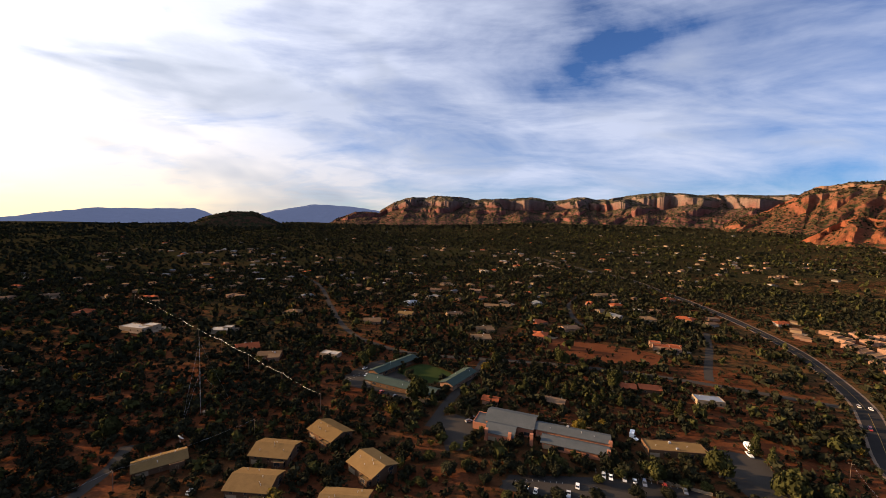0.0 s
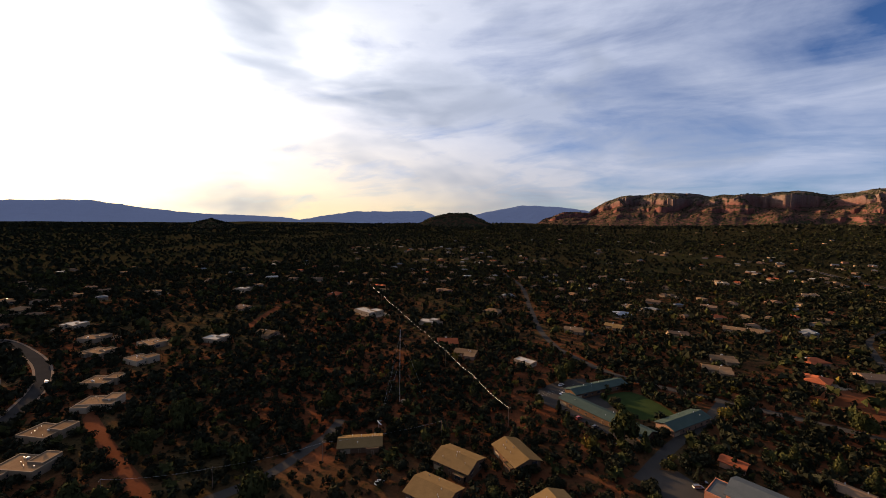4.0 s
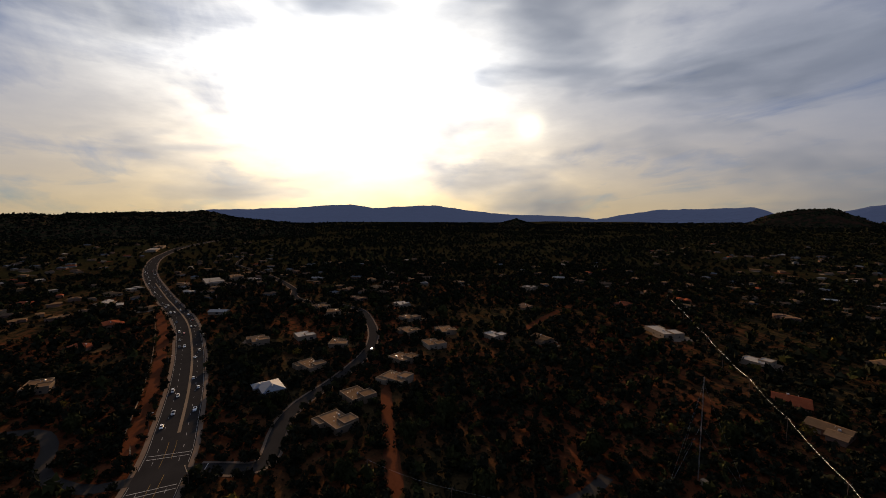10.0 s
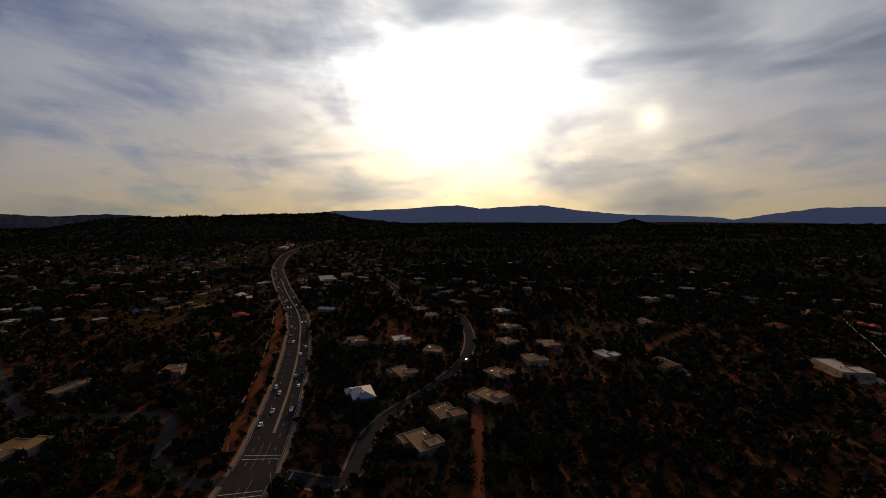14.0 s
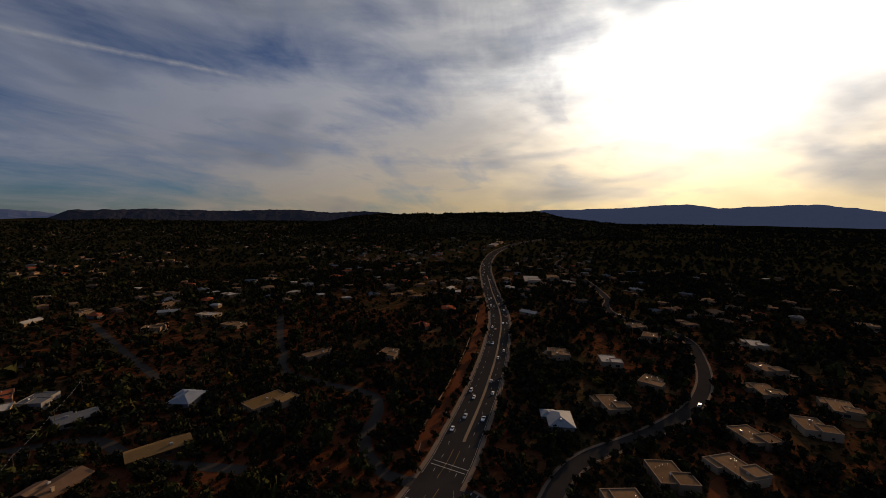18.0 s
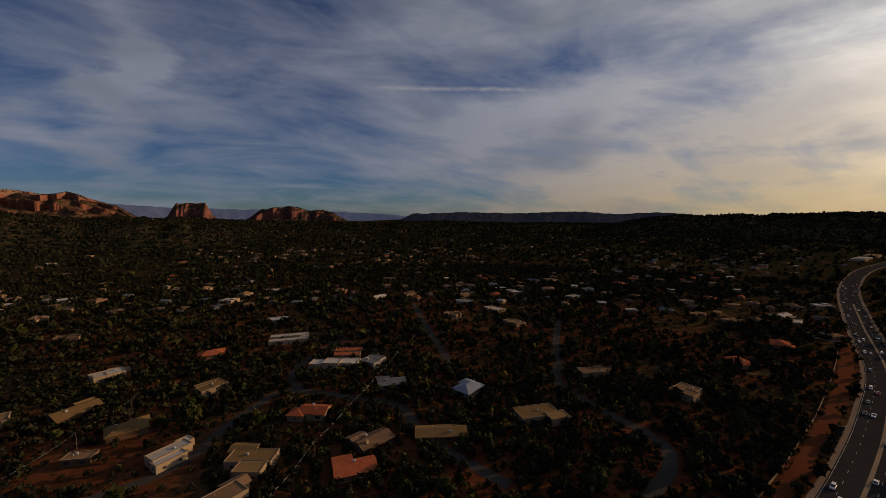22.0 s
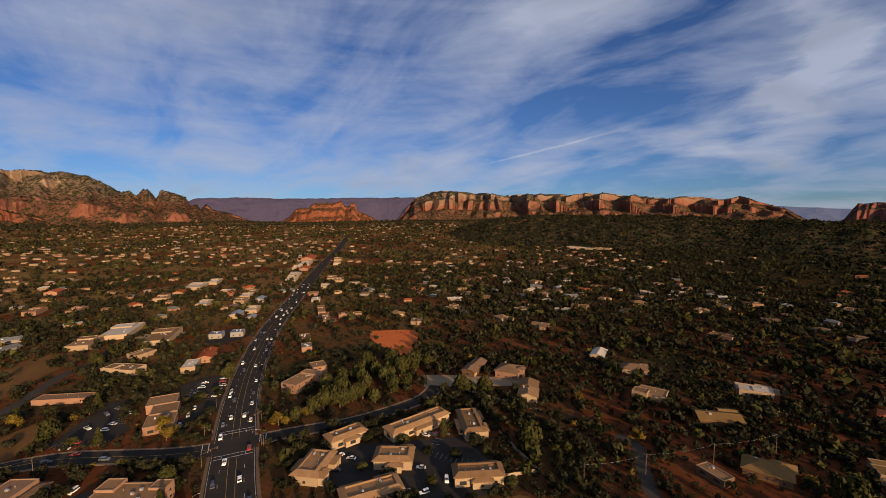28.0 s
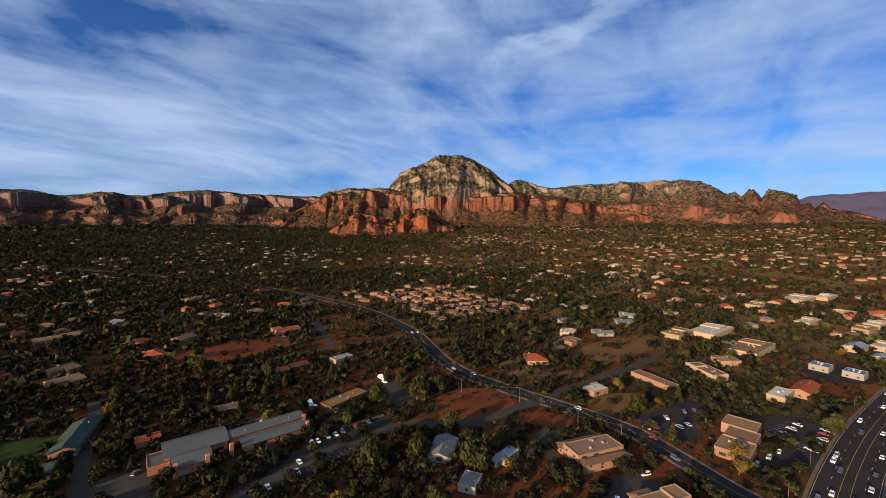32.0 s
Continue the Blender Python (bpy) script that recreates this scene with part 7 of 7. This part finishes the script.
def utility_pole(x, y, deg, tall=11.0):
    t = thing("utility_pole", pose(x, y, float(land(x, y)), 0, 0, deg), "weathered wooden utility pole with a crossarm", "utility pole", "utility poles")
    bm = bmesh.new()
    tube(bm, (0, 0, -0.5), (0, 0, tall), 0.17, 0.11, 8)
    part("pole", finish(bm, "pole", M_WOODPOLE), t)
    bm = bmesh.new()
    box(bm, -0.07, 0.07, -1.2, 1.2, tall - 0.7, tall - 0.55, 0, 0.02)
    part("crossarm", finish(bm, "crossarm", M_WOODPOLE), t)
    for py in (-1.1, 0.0, 1.1):
        bm = bmesh.new()
        tube(bm, (0, py, tall - 0.55), (0, py, tall - 0.3), 0.05, 0.04, 6)
        part("insulator", finish(bm, "insulator", M_STEEL), t)
    return t


def wire_run(points, tall=11.0, thick=0.035):
    """Poles with sagging wires between them."""
    first = None
    for i, (x, y) in enumerate(points):
        a, b = points[max(0, i - 1)], points[min(len(points) - 1, i + 1)]
        deg = math.degrees(math.atan2(b[1] - a[1], b[0] - a[0]))
        utility_pole(x, y, deg, tall)
    for (ax, ay), (bx, by) in zip(points, points[1:]):
        d = Vector((bx - ax, by - ay, 0))
        n = Vector((-d.y, d.x, 0)).normalized()
        bm = bmesh.new()
        rings = []
        for k in range(13):
            u = k / 12
            p = Vector((ax, ay, tall - 0.3 - 5.0 * u * (1 - u))) + d * u
            p.z += float(land(p.x, p.y))
            rings.append([bm.verts.new(p + n * thick * c + Vector((0, 0, thick * e))) for c, e in ((1, 0), (0, 1), (-1, 0), (0, -1))])
        for a, b in zip(rings, rings[1:]):
            for i in range(4):
                bm.faces.new((a[i], a[(i + 1) % 4], b[(i + 1) % 4], b[i]))
        tagged(new("power_line", finish(bm, "power_line", M_STEEL)), "sagging steel power lines between poles", "power line", "power lines")


wire_run([(-72, 240), (-108, 272), (-148, 308), (-188, 343), (-226, 374), (-262, 406), (-330, 465), (-400, 525)], 13.5, 0.035)
wire_run([(-95, -70), (-117, -100), (-140, -130), (-166, -159), (-196, -193), (-226, -228)], 11, 0.022)
wire_run([(-5, -138), (-20, -166), (-38, -199), (-56, -232)], 10, 0.02)
wire_run([(-196, 102), (-165, 129), (-139, 167), (-100, 214)], 10, 0.02)
wire_run([(166, 46), (172, 70), (184, 110), (178, 150), (196, 186)], 10, 0.02)


def radio_mast(x, y, tall):
    t = thing("radio_mast", pose(x, y, 0), "slim guyed steel lattice radio mast", "radio mast")
    legs = [(0.22 * math.cos(a), 0.22 * math.sin(a)) for a in (0, 2.094, 4.189)]
    for px, py in legs:
        bm = bmesh.new()
        tube(bm, (px, py, 0), (px, py, tall), 0.03, 0.03, 5)
        part("leg", finish(bm, "leg", M_STEEL), t)
    bm = bmesh.new()
    for k in range(int(tall / 1.5)):
        for i in range(3):
            a, b = legs[i], legs[(i + 1) % 3]
            tube(bm, (*a, k * 1.5), (*b, k * 1.5 + 1.5), 0.014, 0.014, 3)
    part("bracing", finish(bm, "bracing", M_STEEL), t)
    for z in (tall * 0.5, tall):
        bm = bmesh.new()
        tube(bm, (0, 0, z - 0.1), (0, 0, z + 0.4), 0.3, 0.2, 8)
        part("beacon", finish(bm, "beacon", M_TRIM), t, "pale beacon housing")
    for i in range(3):
        a = 0.5 + i * 2.094
        bm = bmesh.new()
        tube(bm, (0, 0, tall * 0.95), (18 * math.cos(a), 18 * math.sin(a), 0), 0.02, 0.02, 3)
        tube(bm, (0, 0, tall * 0.55), (18 * math.cos(a), 18 * math.sin(a), 0), 0.02, 0.02, 3)
        part("guy_wire", finish(bm, "guy_wire", M_STEEL), t)
    bm = bmesh.new()
    box(bm, 1.5, 4.0, -1.2, 1.2, 0, 2.4, 0, 0.05)
    part("equipment_hut", finish(bm, "equipment_hut", M_TRIM), t)


radio_mast(-143, 237, 47)


def satellite_dish(x, y, deg):
    t = thing("satellite_dish", pose(x, y, 0, 0, 0, deg), "large white satellite dish on a steel post", "satellite dish")
    bm = bmesh.new()
    tube(bm, (0, 0, 0), (0, 0, 3.6), 0.14, 0.12, 8)
    part("post", finish(bm, "post", M_STEEL), t)
    bm = bmesh.new()
    rings = []
    for k in range(6):
        r = 2.0 * k / 5 + 0.02
        rings.append([bm.verts.new((r * math.cos(a), r * math.sin(a), 0.16 * r * r)) for a in (2 * math.pi * i / 20 for i in range(20))])
    for a, b in zip(rings, rings[1:]):
        for i in range(20):
            bm.faces.new((a[i], a[(i + 1) % 20], b[(i + 1) % 20], b[i]))
    bmesh.ops.solidify(bm, geom=bm.faces[:], thickness=0.05)
    part("bowl", finish(bm, "bowl", M_WHITE_PAINT), t, m=pose(0, 0, 3.8, 52, 0, 0))
    bm = bmesh.new()
    for a in (0.5, 2.6, 4.7):
        tube(bm, (1.9 * math.cos(a), 1.9 * math.sin(a), 0.6), (0, 0, 1.7), 0.03, 0.03, 4)
    tube(bm, (0, 0, 1.6), (0, 0, 1.95), 0.12, 0.12, 8)
    part("feed", finish(bm, "feed", M_STEEL), t, m=pose(0, 0, 3.8, 52, 0, 0))


satellite_dish(-134, 204, 150)


def wall_run(points, tall, mat, label, name="garden_wall", step=6):
    t = thing(name, pose(points[0][0], points[0][1], 0), label, "wall")
    for (ax, ay), (bx, by) in zip(points, points[1:]):
        ln, deg = math.hypot(bx - ax, by - ay), math.degrees(math.atan2(by - ay, bx - ax))
        bm = bmesh.new()
        box(bm, 0, ln, -0.12, 0.12, -0.1, tall)
        part("wall_panel", finish(bm, "wall_panel", mat), t, m=pose(ax - points[0][0], ay - points[0][1], 0, 0, 0, deg))
        bm = bmesh.new()
        box(bm, -0.05, ln + 0.05, -0.17, 0.17, tall + 0.003, tall + 0.12, 0, 0.02)
        part("wall_cap", finish(bm, "wall_cap", M_TRIM), t, m=pose(ax - points[0][0], ay - points[0][1], 0, 0, 0, deg))
        for k in range(int(ln / step) + 1):
            bm = bmesh.new()
            box(bm, -0.22, 0.22, -0.22, 0.22, -0.1, tall + 0.3)
            u = min(k * step / ln, 1.0)
            part("pier", finish(bm, "pier", mat), t, m=pose(ax - points[0][0] + (bx - ax) * u, ay - points[0][1] + (by - ay) * u, 0, 0, 0, deg))


wall_run([(48, -143), (14, -131), (24, -112)], 1.7, W_CREAM, "cream stucco boundary wall of the offices")
wall_run([(84, 191), (98, 186), (123, 174)], 1.3, W_CREAM, "low cream wall along the parking bays")
wall_run([(96, -170), (70, -176), (48, -182)], 1.5, W_CREAM, "cream garden wall among the trees")
wall_run([(34, 247), (60, 240), (92, 228)], 1.6, W_WOOD, "brown wall behind the grey-roofed building")


wall_run([(-262, -8), (-337, -18), (-402, -29), (-468, -43), (-530, -58), (-590, -74)], 1.1, W_TAN, "low tan retaining wall along the red verge", "retaining_wall", 30)


def bays(x, y, deg, count, pitch=2.7, length=5.2):
    """Painted parking bay lines."""
    a = radians(deg)
    d, s = Vector((math.cos(a), math.sin(a))), Vector((-math.sin(a), math.cos(a)))
    verts, faces = [], []
    for k in range(count + 1):
        b = len(verts)
        for u, w in ((k * pitch - 0.07, 0), (k * pitch + 0.07, 0), (k * pitch + 0.07, length), (k * pitch - 0.07, length)):
            p = Vector((x, y)) + d * u + s * w
            verts.append((p.x, p.y, 0.045))
        faces.append((b, b + 1, b + 2, b + 3))
    lay("bay_lines", (verts, faces), M_WHITE, "white painted parking bay lines", "road marking")


for x, y, deg, n in ((36, 178, -4, 8), (62, 168, -8, 14), (74, 190, -18, 14), (205, -36, -30, 12), (218, -26, -30, 10), (184, 24, 45, 8), (204, 10, -12, 10), (36, -118, 28, 10), (62, -112, -60, 8), (-66, 294, 58, 12), (-30, 262, -26, 8), (104, 26, 50, 5)):
    bays(x, y, deg, n)
